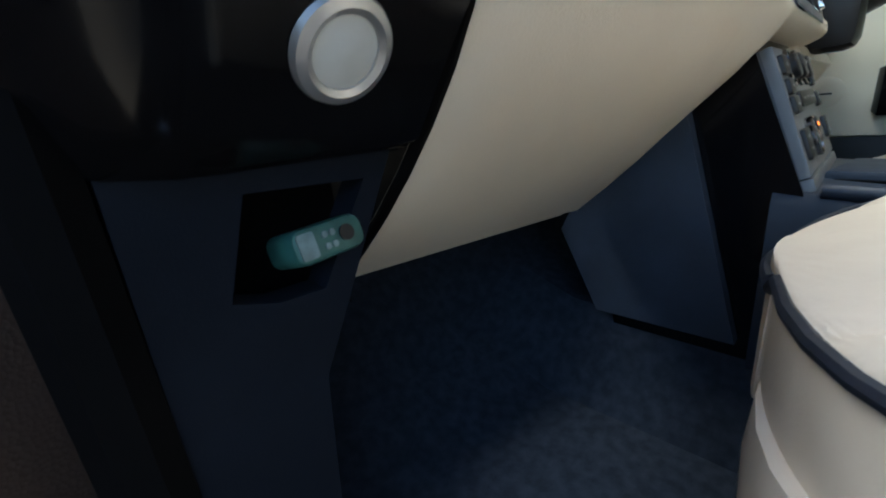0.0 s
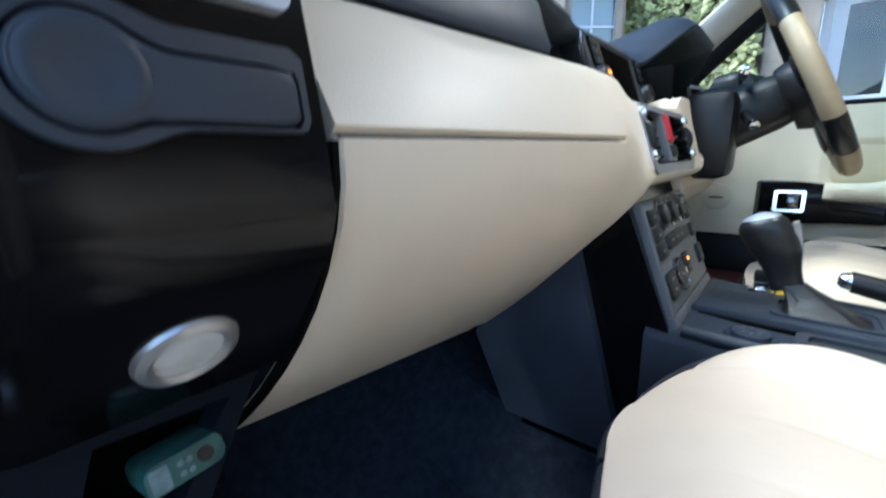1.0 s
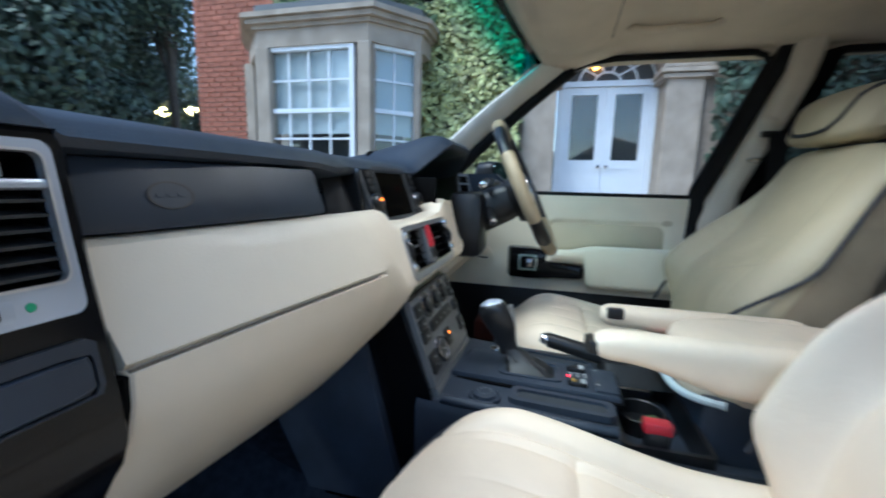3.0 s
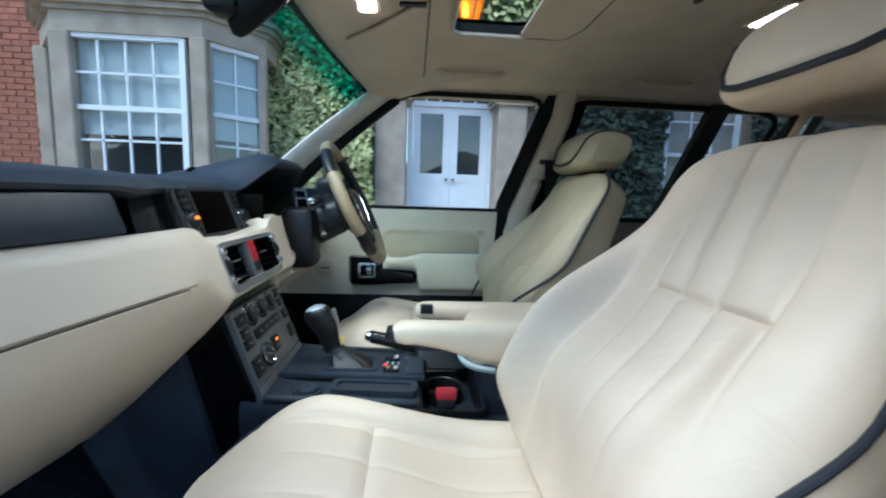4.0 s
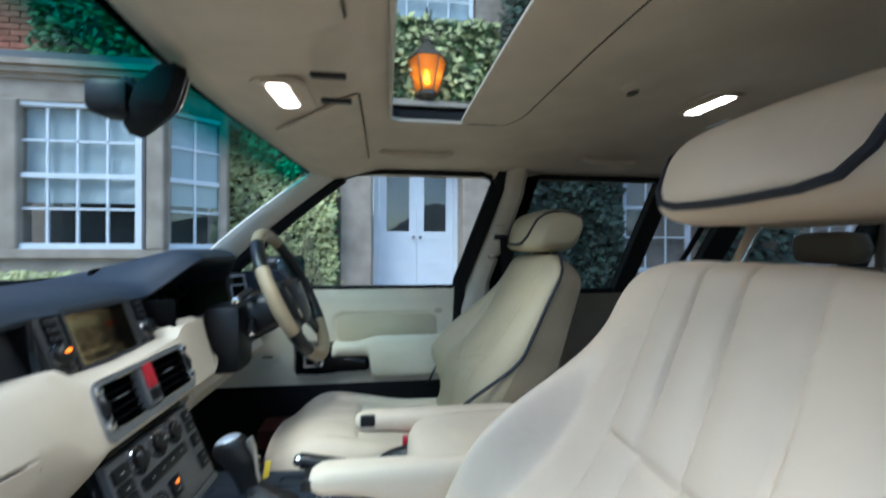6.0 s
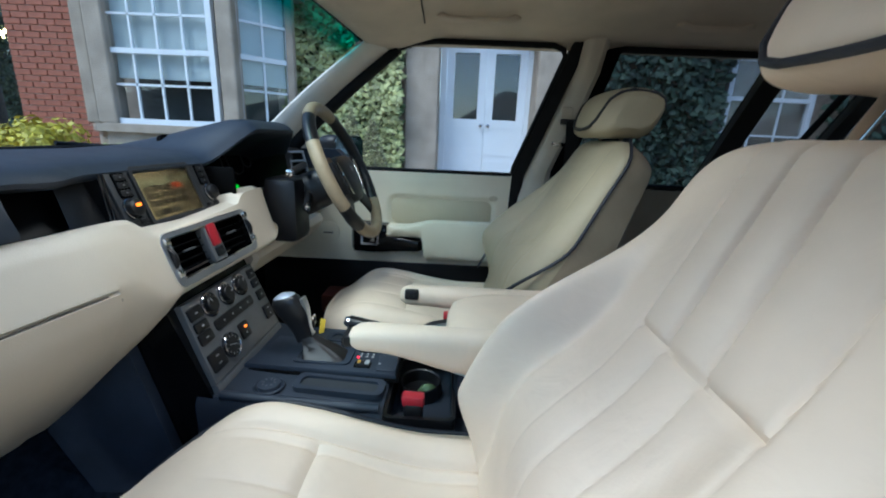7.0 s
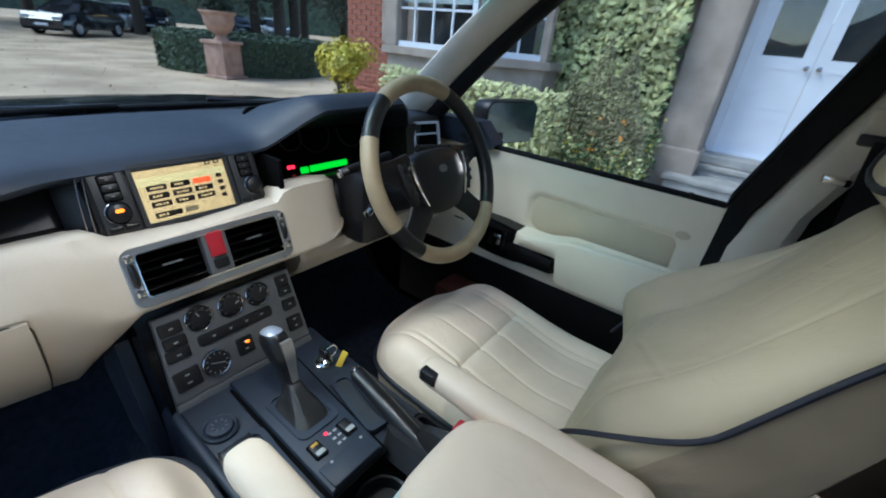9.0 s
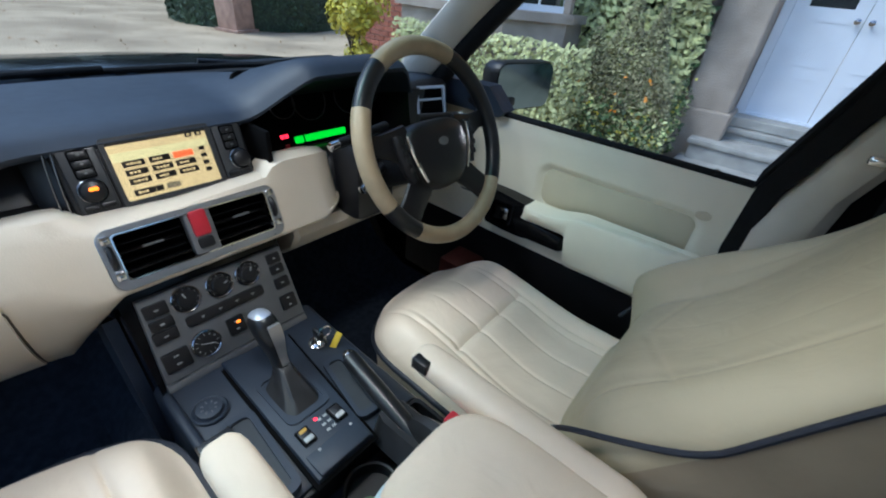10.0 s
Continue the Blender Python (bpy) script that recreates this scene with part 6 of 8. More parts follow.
        P("headrest_post", tube(bmesh.new(), [(hx + s * 0.075, a0.y + dy, a0.z), (hx + s * 0.075, hc.y + dy - 0.02, hc.z)], 0.007, 10), CHROME, "chrome post")

    # armrest on the inner side
    ax = cx - 0.243 if side > 0 else cx + 0.231
    yt = 0.292 if side > 0 else 0.276
    rows = []
    for k in range(33):
        f = k / 32
        y = yt - 0.375 * f
        e = math.sqrt(max(0.05, 1 - (1 - min(1, f / 0.08)) ** 2)) * math.sqrt(max(0.08, 1 - max(0.0, (f - 0.90) / 0.10) ** 2))
        hh = 0.022 + 0.008 * smoothstep(0.1, 0.6, f) if side > 0 else 0.0200 + 0.018 * smoothstep(0.08, 0.55, f)
        z = (0.974 if side > 0 else 1.016) - hh
        rows.append([(ax + x * (0.62 + 0.38 * e), y + dy, z + q * (0.4 + 0.6 * e)) for x, q in sup(0.0265, hh, 0, 28, 2.7)])
    P("armrest", loft(bmesh.new(), rows), SEAT, "padded cream leather armrest, lowered")
    wx = ax - 0.022 if side > 0 else ax
    wheel = P("armrest_wheel", boxed((wx - 0.008, yt - 0.042 + dy, 0.950), (wx + 0.010, yt - 0.010 + dy, 0.972), 0.004) if side > 0 else boxed((wx - 0.020, yt - 0.010 + dy, 0.985), (wx + 0.020, yt + 0.010 + dy, 1.004), 0.005), BLACK, "black ribbed armrest adjuster")
    for k in range(5):
        rib = boxed((wx - 0.0090, yt - 0.039 + 0.006 * k + dy, 0.953), (wx - 0.0075, yt - 0.0365 + 0.006 * k + dy, 0.969), 0.0006) if side > 0 else boxed((wx - 0.020 + 0.009 * k, yt + 0.0095 + dy, 0.987), (wx - 0.0165 + 0.009 * k, yt + 0.0112 + dy, 1.002), 0.0008)
        under("rib", rib, VANE, wheel)
    bx, by, bz = (0.130, 0.165, 0.918) if side > 0 else (-0.104, 0.228, 0.866)
    P("buckle", boxed((bx - 0.013, by - 0.010, 0.80), (bx + 0.013, by + 0.024, bz), 0.006), BLACK, "black belt buckle")
    P("buckle_button", boxed((bx - 0.012, by - 0.012, bz - 0.006), (bx + 0.012, by + 0.027, bz + 0.012), 0.004), RED, "red release button")


def rear_bench():
    s = holder("rear_bench", "brown leather rear bench seat", "rear bench", place=(0, -0.95, 0.58))
    P = lambda n, bm, m, l="": under(n, bm, m, s, l)
    for cx in (-0.45, 0.0, 0.45):
        w = 0.24 if cx else 0.18
        rows = []
        for k in range(12):
            f = k / 11
            y = -1.12 + 0.66 * f
            e = math.sqrt(max(0.1, 1 - max(0, (f - 0.85) / 0.15) ** 2))
            rows.append([(cx + x, y, 0.80 + z * e) for x, z in sup(w, 0.075, 0, 28, 3.4)])
        P("cushion", loft(bmesh.new(), rows), mat("brown_rear_cushion", (0.17, 0.14, 0.105), 0.55, vary=0.08, scale=8, bump=0.15, bump_scale=400), "brown leather cushion")
        P("cushion_piping", tube(bmesh.new(), [(cx + w * 0.92 * a, -0.467 - 0.02 * a * a, 0.822) for a in (-1, -0.6, -0.2, 0.2, 0.6, 1)], 0.006, 8), TRIM, "cream piping")
        rows = []
        for k in range(12):
            f = k / 11
            e = math.sqrt(max(0.1, 1 - max(0, (f - 0.85) / 0.15) ** 2))
            rows.append([(cx + x * (0.85 + 0.15 * e), -1.08 - 0.18 * f + d * e, 0.82 + 0.46 * f) for x, d in sup(w, 0.07, 0, 28, 3.2)])
        P("backrest", loft(bmesh.new(), rows), REARTAN, "brown leather backrest")
        rows = []
        for k in range(9):
            a = -1 + 2 * k / 8
            e = max(0.2, (1 - abs(a) ** 4) ** 0.3)
            rows.append([(cx + a * 0.12, -1.27 + y * e, 1.34 + z * e) for y, z in sup(0.05, 0.055, 0, 20, 2.6)])
        P("headrest", loft(bmesh.new(), rows), REARTAN, "brown leather headrest")


def rear_sill():
    """Beige tread inside the rear door, with its lit courtesy lamp."""
    rows = [[(0.585, y, 0.53), (0.585, y, 0.598), (0.592, y, 0.606), (0.655, y, 0.608), (0.685, y, 0.630), (0.700, y, 0.660), (0.715, y, 0.53)] for y in (-0.56, -0.555, -0.40, -0.24, -0.235)]
    solid("trim_rear_sill", loft(bmesh.new(), rows), TRIM, "beige sill tread inside the rear door", "sill trim", "structure")
    o = holder("courtesy_light", "lit courtesy lamp low beside the rear door", "interior lamp", group="interior lamps", place=(0.66, -0.343, 0.608))
    m = facing((0.676, -0.343, 0.6255), (-0.62, 0, 0.78))
    under("lamp_frame", plate(bmesh.new(), rounded(0.110, 0.036, 0.006), 0.004, m, 0.001), TRIM, o)
    under("lens", plate(bmesh.new(), rounded(0.080, 0.022, 0.004), 0.004, m @ Matrix.Translation((0, 0, 0.003)), 0.001), DOMEGLOW, o, "lit white lens")


# ---------------------------------------------------------------- driver's door
def driver_door():
    d = holder("car_door", "closed driver's door trimmed in cream and tan leather", "car door", place=(0.78, 0.4, 0.55))
    P = lambda n, bm, m, l="", smooth=True: under(n, bm, m, d, l, smooth)
    # main panel with a soft recess for the insert
    def recess(y, z):
        """Distance inside the insert's rounded outline."""
        dx, dy = abs(y - 0.222) - 0.162, abs(z - 1.043) - 0.027
        return math.hypot(max(dx, 0), max(dy, 0)) + min(max(dx, dy), 0.0) - 0.030

    def face(y, z):
        base = 0.764 - 0.007 * smoothstep(0.995, 0.92, z) + 0.004 * smoothstep(1.15, 1.19, z)
        return base + 0.010 * smoothstep(0.006, -0.010, recess(y, z))
    ys = [0.90, 0.85, 0.80, 0.75, 0.70, 0.65, 0.60, 0.55, 0.50, 0.46] + [0.44 - 0.01 * k for k in range(48)]
    zs = [1.186 - 0.0075 * k for k in range(46)]
    rows = [[(0.80, y, 1.19), (0.778, y, 1.193)] + [(face(y, z), y - (0.02 if z > 1.1 and y < 0.0 else 0.0), z) for z in zs] + [(0.775, y, 0.844), (0.80, y, 0.844)] for y in ys]
    P("panel", loft(bmesh.new(), rows), DOORCREAM, "cream upper panel")
    P("lower_panel", boxed((0.775, -0.03, 0.55), (0.80, 0.90, 0.85), 0.005), BLACK, "black lower panel")
    P("insert", plate(bmesh.new(), rounded(0.366, 0.096, 0.026, 6), 0.003, facing((0.7745, 0.222, 1.043), (-1, 0, 0)), 0.002), DOORTAN, "tan leather insert, sunk into the panel")
    # armrest: a long bar with a dished top and a pull pocket that drops at its rear half
    rows = []
    for k in range(37):
        f = k / 36
        y = 0.412 - 0.405 * f
        e = 1 - (1 - min(1, f / 0.05)) ** 2 * 0.6
        deep = smoothstep(0.30, 0.345, f)
        low = 0.957 - 0.082 * deep
        top = 0.998 + 0.020 * smoothstep(0.16, 0.42, f) + 0.004 * f
        px = 0.690 + 0.012 * f
        dish = 0.010 * smoothstep(0.25, 0.45, f)
        rows.append([(0.758, y, top - dish * 0.3), (px + 0.052, y, top - dish), (px + 0.030, y, top - dish), (px + 0.014, y, top), (px + 0.006 + 0.02 * (1 - e), y, top - 0.002), (px + 0.001 + 0.02 * (1 - e), y, top - 0.010), (px + 0.002 + 0.02 * (1 - e), y, low + 0.022), (px + 0.007, y, low + 0.008), (px + 0.018, y, low + 0.001), (px + 0.034, y, low), (0.758, y, low)])
    P("armrest", loft(bmesh.new(), rows), DOORCREAM, "cream leather armrest with a pull pocket")
    # handle tray
    tray = P("handle_tray", loft(bmesh.new(), [[(0.757, y, t), (px, y, t), (px - 0.004, y, t - 0.006), (px - 0.004, y, l + 0.006), (px, y, l), (0.757, y, l)] for y, px, t, l in ((0.545, 0.738, 1.000, 0.905), (0.535, 0.722, 1.004, 0.896), (0.47, 0.714, 1.003, 0.896), (0.41, 0.710, 0.998, 0.900), (0.39, 0.716, 0.955, 0.902), (0.300, 0.714, 0.945, 0.905), (0.285, 0.73, 0.94, 0.908))]), GLOSS, "black lacquer handle tray")
    hm = facing((0.708, 0.474, 0.953), (-1, -0.08, 0.12))
    under("handle_frame", ring(bmesh.new(), rounded(0.064, 0.056, 0.006), rounded(0.048, 0.040, 0.005), 0.006, hm), CHROME, tray, "chrome handle surround")
    under("handle_cup", plate(bmesh.new(), rounded(0.050, 0.042, 0.005), 0.002, hm), VENTBLACK, tray)
    under("handle", boxed((-0.006, -0.017, 0.001), (0.019, 0.017, 0.009), 0.004, m=hm), DARKCHROME, tray, "chrome door handle")
    flap = mat("red_brown_leather", (0.16, 0.040, 0.026), 0.5, vary=0.15, scale=20, bump=0.2, bump_scale=400)
    P("pocket_flap", boxed((0.668, 0.545, 0.665), (0.776, 0.648, 0.735), 0.008), flap, "red-brown flap low on the door")
    # speaker and small fittings
    P("speaker", revolve(bmesh.new(), [(0.038, 0.0), (0.038, 0.004), (0.032, 0.006), (0.0, 0.004)], 28, facing((0.758, 0.635, 0.955), (-1, 0, 0))), DOORCREAM, "round cream speaker grille")
    P("speaker_slot", boxed((0.7505, 0.620, 0.950), (0.7525, 0.655, 0.954)), BLACK)
    P("lock_pin", revolve(bmesh.new(), [(0.009, 0), (0.009, 0.003), (0.005, 0.004), (0.005, 0.010), (0, 0.011)], 16, Matrix.Translation((0.776, 0.048, 1.190))), BLACK, "black lock pin")
    P("badge", plate(bmesh.new(), [(0.016 * math.cos(t), 0.010 * math.sin(t)) for t in (2 * math.pi * k / 20 for k in range(20))], 0.003, facing((0.7645, 0.034, 1.104), (-1, 0, 0)), 0.001), DOORTAN, "oval speaker badge")
    # mirror corner and window frame
    P("mirror_corner", loft(bmesh.new(), [[(x, 0.86, 1.185), (x, 0.56, 1.185), (x, 0.545, 1.20), (x, 0.60, 1.255), (x, 0.86, 1.25)] for x in (0.745, 0.758, 0.80)]), NAVY, "navy trim inside the mirror")
    P("tweeter", plate(bmesh.new(), [(0.03 * math.cos(t), 0.014 * math.sin(t)) for t in (2 * math.pi * k / 20 for k in range(20))], 0.004, facing((0.745, 0.63, 1.212), (-1, 0, 0)), 0.0015), BLACK, "black tweeter")
    bm = bmesh.new()
    tube(bm, [(side_x(z) - 0.006, y, z) for y, z in FRONT_WINDOW], 0.009, 8, closed=True)
    P("window_seal", bm, RUBBER, "black rubber seal round the window")
    bm = bmesh.new()
    loft(bm, [[(side_x(z) - 0.02, y - 0.005, z), (side_x(z) - 0.025, y - 0.045, z), (side_x(z) + 0.01, y - 0.055, z), (side_x(z) + 0.02, y - 0.005, z)] for y, z in ((-0.005, 0.90), (-0.012, 1.0), (-0.02, 1.19), (-0.075, 1.36), (-0.14, 1.56), (-0.15, 1.60))])
    P("rear_seal", bm, RUBBER, "black rubber door edge")
    bm = bmesh.new()
    bm.faces.new([bm.verts.new((side_x(z) + 0.004, y, z)) for y, z in FRONT_WINDOW])
    g = P("window_pane", bm, GLASS, "clear side glass, closed", smooth=False)
    g.visible_shadow = False

    w = holder("wing_mirror", "black door mirror on the driver's side", "door mirror", place=(0.93, 0.62, 1.22))
    c = Vector((0.926, 0.60, 1.238))
    m = facing(c, (-0.28, -1, 0.0))
    rows = []
    for s, dd in ((0.96, 0.004), (1.0, -0.004), (1.0, -0.03), (0.92, -0.065), (0.6, -0.09), (0.2, -0.1)):
        rows.append([m @ Vector((x * s, y * s, dd)) for x, y in rounded(0.225, 0.132, 0.03)])
    under("shell", loft(bmesh.new(), rows), BLACK, w)
    mirror = mat("door_mirror_glass", (0.16, 0.23, 0.27), 0.05, metal=1.0, vary=0.0)
    under("glass", plate(bmesh.new(), rounded(0.212, 0.121, 0.026), 0.002, m @ Matrix.Translation((0, 0, 0.0045))), mirror, w, "bluish mirror glass")
    under("foot", boxed((0.78, 0.60, 1.18), (0.90, 0.68, 1.215), 0.012), BLACK, w)


def belt(s, cx, dy):
    b = holder("seat_belt", "black seat belt hanging from the door pillar", "seat belt", group="front seat belts", place=(s * 0.68, -0.16, 1.40))
    x, y, z = side_x(1.40) - 0.055, -0.165, 1.395
    under("anchor", boxed((s * x - 0.012, y - 0.02, z - 0.025), (s * x + 0.012, y + 0.02, z + 0.025), 0.008), TRIM, b, "cream height adjuster")
    under("loop", boxed((s * (x - 0.012) - 0.006, y - 0.03, z - 0.03), (s * (x - 0.012) + 0.006, y + 0.02, z - 0.012), 0.004), BLACK, b)
    pts = [(x - 0.02, y - 0.02, z - 0.02), (x - 0.015, y - 0.03, z - 0.2), (side_x(1.0) - 0.06, y - 0.02, 1.0), (side_x(0.8) - 0.06, y + 0.02, 0.72)]
    if s > 0:
        under("guide", boxed((0.648, -0.168, 1.298), (0.668, -0.130, 1.312), 0.004), CHROME, b, "bright belt guide on the pillar")
    if s < 0:
        pts = [(x - 0.02, y, z - 0.02), (0.615, -0.125, 1.25), (0.602, -0.098, 1.10), (0.600, -0.07, 0.72)]
    bm = bmesh.new()
    loft(bm, [[(s * px, py - 0.022, pz), (s * px, py + 0.022, pz), (s * px + 0.002, py + 0.022, pz), (s * px + 0.002, py - 0.022, pz)] for px, py, pz in pts])
    under("webbing", bm, RUBBER, b, "black webbing")


def passenger_door():
    """The open door beside the camera, swung forward."""
    hinge = Vector((-0.80, 0.80, 0.0))
    d = holder("car_door", "open passenger door in dark brown and black trim", "car door", place=hinge)
    m = Matrix.Translation(hinge) @ Matrix.Rotation(radians(-62), 4, "Z")
    brown = mat("dark_brown_trim", (0.10, 0.062, 0.045), 0.6, vary=0.15, scale=8, bump=0.3, bump_scale=400)
    P = lambda n, bm, mt, l="": under(n, bm, mt, d, l)
    P("panel", boxed((-0.02, -0.95, 0.50), (0.03, 0.085, 1.16), 0.02, m=m), brown, "dark trim panel")
    P("skin", boxed((-0.10, -0.96, 0.48), (-0.025, 0.0, 1.17), 0.02, m=m), GLOSS, "dark painted skin")
    P("armrest", boxed((0.05, -0.70, 0.86), (0.11, -0.15, 0.98), 0.03, m=m), brown, "dark armrest")
    P("handle", boxed((0.11, -0.30, 0.90), (0.125, -0.20, 0.93), 0.006, m=m), CHROME, "chrome handle")
    P("window_frame", tube(bmesh.new(), [m @ Vector((x, y, z)) for x, y, z in ((-0.03, 0.0, 1.17), (-0.02, -0.35, 1.45), (0.07, -0.55, 1.60), (0.08, -0.90, 1.60), (-0.03, -0.95, 1.17))], 0.02, 8), RUBBER, "black window frame")
    # hinge pillar, sill tread and striker seen past the seat
    bm = bmesh.new()
    loft(bm, [[(-0.80, 0.92, z), (-0.714, 0.90, z), (-0.702, 0.735, z), (-0.694, 0.735, z), (-0.69, 1.2, z), (-0.80, 1.2, z)] for z in (0.42, 0.9, 1.24)])
    # dark body paint, taken darker still for the shade in the doorway
    solid("trim_hinge_pillar", bm, KICKSHADE, "dark painted hinge pillar of the open door", "hinge pillar", "structure")
    bm = bmesh.new()
    tube(bm, [(-0.712, 0.735, 1.24), (-0.708, 0.725, 1.05), (-0.706, 0.72, 0.80), (-0.71, 0.70, 0.62), (-0.73, 0.60, 0.53), (-0.74, 0.2, 0.515), (-0.745, 0.05, 0.53), (-0.745, 0.05, 0.7), (-0.742, 0.05, 1.0), (-0.730, 0.048, 1.2), (-0.722, 0.045, 1.37), (-0.714, 0.046, 1.415), (-0.700, 0.046, 1.455), (-0.680, 0.042, 1.492), (-0.660, 0.042, 1.520), (-0.643, 0.052, 1.542), (-0.630, 0.085, 1.562), (-0.62, 0.15, 1.580), (-0.62, 0.32, 1.592), (-0.68, 0.62, 1.40), (-0.712, 0.735, 1.25)], 0.016, 8)
    solid("trim_door_seal", bm, VENTBLACK, "black rubber seal round the open doorway", "door seal", "structure")
    bm = bmesh.new()
    tube(bm, [(-0.756, 0.066, 1.0), (-0.744, 0.065, 1.2), (-0.735, 0.064, 1.345), (-0.730, 0.064, 1.374), (-0.727, 0.064, 1.393), (-0.722, 0.064, 1.418), (-0.714, 0.064, 1.443)], 0.0022, 8)
    solid("trim_door_flange", bm, SILVER, "pale metal flange of the open doorway", "door flange", "structure")
    bm = boxed((-0.76, -0.05, 0.50), (-0.68, 0.74, 0.525), 0.006)
    solid("trim_sill_tread", bm, BLACK, "black sill tread of the open doorway", "sill tread", "structure")
    st = holder("door_striker", "steel striker plate on the sill", "striker", place=(-0.70, 0.70, 0.74))
    under("plate", boxed((-0.716, 0.693, 0.768), (-0.690, 0.715, 0.773), 0.001), CHROME, st)
    under("body", boxed((-0.716, 0.695, 0.73), (-0.692, 0.72, 0.767), 0.003), BLACK, st)


# ---------------------------------------------------------------- outdoors
def leaves(bm, count, spot, size, rng, squash=1.0):
    """Small folded leaves; spot(rng) gives a place and the way the leaf faces."""
    for _ in range(count):
        p, n = spot(rng)
        n = (Vector(n) + Vector((rng.uniform(-1, 1), rng.uniform(-1, 1), rng.uniform(-0.6, 1))) * 0.7).normalized()
        u = n.orthogonal().normalized()
        u = (Matrix.Rotation(rng.uniform(0, 6.28), 3, n) @ u)
        v = n.cross(u)
        s = size * rng.uniform(0.55, 1.35)
        p = Vector(p)
        a, b, c, d = p - u * s, p + v * s * 0.62 * squash - n * s * 0.12, p + u * s, p - v * s * 0.62 * squash - n * s * 0.12
        va, vb, vc, vd = (bm.verts.new(q) for q in (a, b, c, d))
        bm.faces.new((va, vb, vc))
        bm.faces.new((va, vc, vd))
    return bm


def quick(name, bm, material, parent=None, label=""):
    me = bpy.data.meshes.new(name)
    bm.to_mesh(me)
    bm.free()
    me.materials.append(material)
    ob = new(name, me)
    if parent is not None:
        ob.parent = parent
        ob.matrix_parent_inverse = Matrix.Translation(parent.location).inverted() if parent.type == "EMPTY" else Matrix()
    if label:
        ob["label"] = label
    return ob


def ground():
    bm = bmesh.new()
    rng = random.Random(3)
    xs = [-400, -120, -40, -15, -6, -2, 1, 3, 5, 8, 12, 18, 26, 40, 120, 400]
    ys = [-400, -120, -40, -12, -4, 0, 3, 6, 9, 12, 16, 22, 30, 44, 120, 400]
    loft(bm, [[(x, y, rng.uniform(-0.02, 0.02) if abs(x) < 30 and abs(y) < 40 and not (-2 < x < 6 and -5 < y < 7) else -0.005) for x in xs] for y in ys], closed=False)
    solid("ground", bm, GRAVEL, "tan gravel drive strewn with leaves", "ground", "structure")
    bm = bmesh.new()
    leaves(bm, 2600, lambda r: ((r.uniform(-3, 12), r.uniform(4, 28), 0.02), (0, 0, 1)), 0.026, random.Random(8))
    ob = quick("fallen_leaves", bm, mat("fallen_leaf", (0.30, 0.17, 0.08), 0.8, vary=0.3, scale=3, spread=0.4))
    tagged(ob, "brown fallen leaves scattered over the gravel", "leaves", kind="stuff")


WALL_X = 4.9
RECESS = 5.3


def sash(house, name, m, w, h, cols, rows_n, blind=0.0, label="white sash window with a pale blind", drop=None):
    """A sash window lying in a plane: m's x across, y up, z outward; its foot at y = 0."""
    win = under(name, ring(bmesh.new(), rounded(w, h, 0.004, 1, cy=h / 2), rounded(w - 0.12, h - 0.11, 0.004, 1, cy=h / 2 + 0.005), 0.07, m), WHITEPAINT, house, label, smooth=False)
    gw, gh = w - 0.12, h - 0.11
    rail = h * 0.5
    under("rail", boxed((-gw / 2, rail - 0.025, 0.012), (gw / 2, rail + 0.025, 0.055), m=m), WHITEPAINT, win, smooth=False)
    for k in range(1, cols):
        x = -gw / 2 + gw * k / cols
        under("bar", boxed((x - 0.011, 0.06, 0.018), (x + 0.011, h - 0.06, 0.042), m=m), WHITEPAINT, win, smooth=False)
    for k in range(1, rows_n):
        if rows_n % 2 == 0 and k == rows_n // 2:
            continue
        y = 0.065 + gh * k / rows_n
        under("bar", boxed((-gw / 2, y - 0.011, 0.018), (gw / 2, y + 0.011, 0.042), m=m), WHITEPAINT, win, smooth=False)
    bm = bmesh.new()
    plate(bm, [(-gw / 2, 0.06), (gw / 2, 0.06), (gw / 2, h - 0.06), (-gw / 2, h - 0.06)], 0.004, m @ Matrix.Translation((0, 0, 0.026)))
    g = under("pane", bm, HOUSEGLASS, win, smooth=False)
    g.visible_shadow = False
    if blind:
        under("blind", boxed((-gw / 2, h * (1 - blind), -0.03), (gw / 2, h - 0.05, -0.02), m=m), BLIND, win, "pale drawn blind", smooth=False)
    # a thin dark sheet in place of the room's own darkness
    under("room", boxed((-w / 2 + 0.02, 0.02, -0.40), (w / 2 - 0.02, h - 0.02, -0.38), m=m), UNLITROOM, win, "dark sheet painted as the unlit room", smooth=False)
    under("sill", boxed((-w / 2 - 0.05, -0.06, -0.02), (w / 2 + 0.05, 0.002, 0.12), 0.01, m=m), STONE, win, "stone sill")
    return win


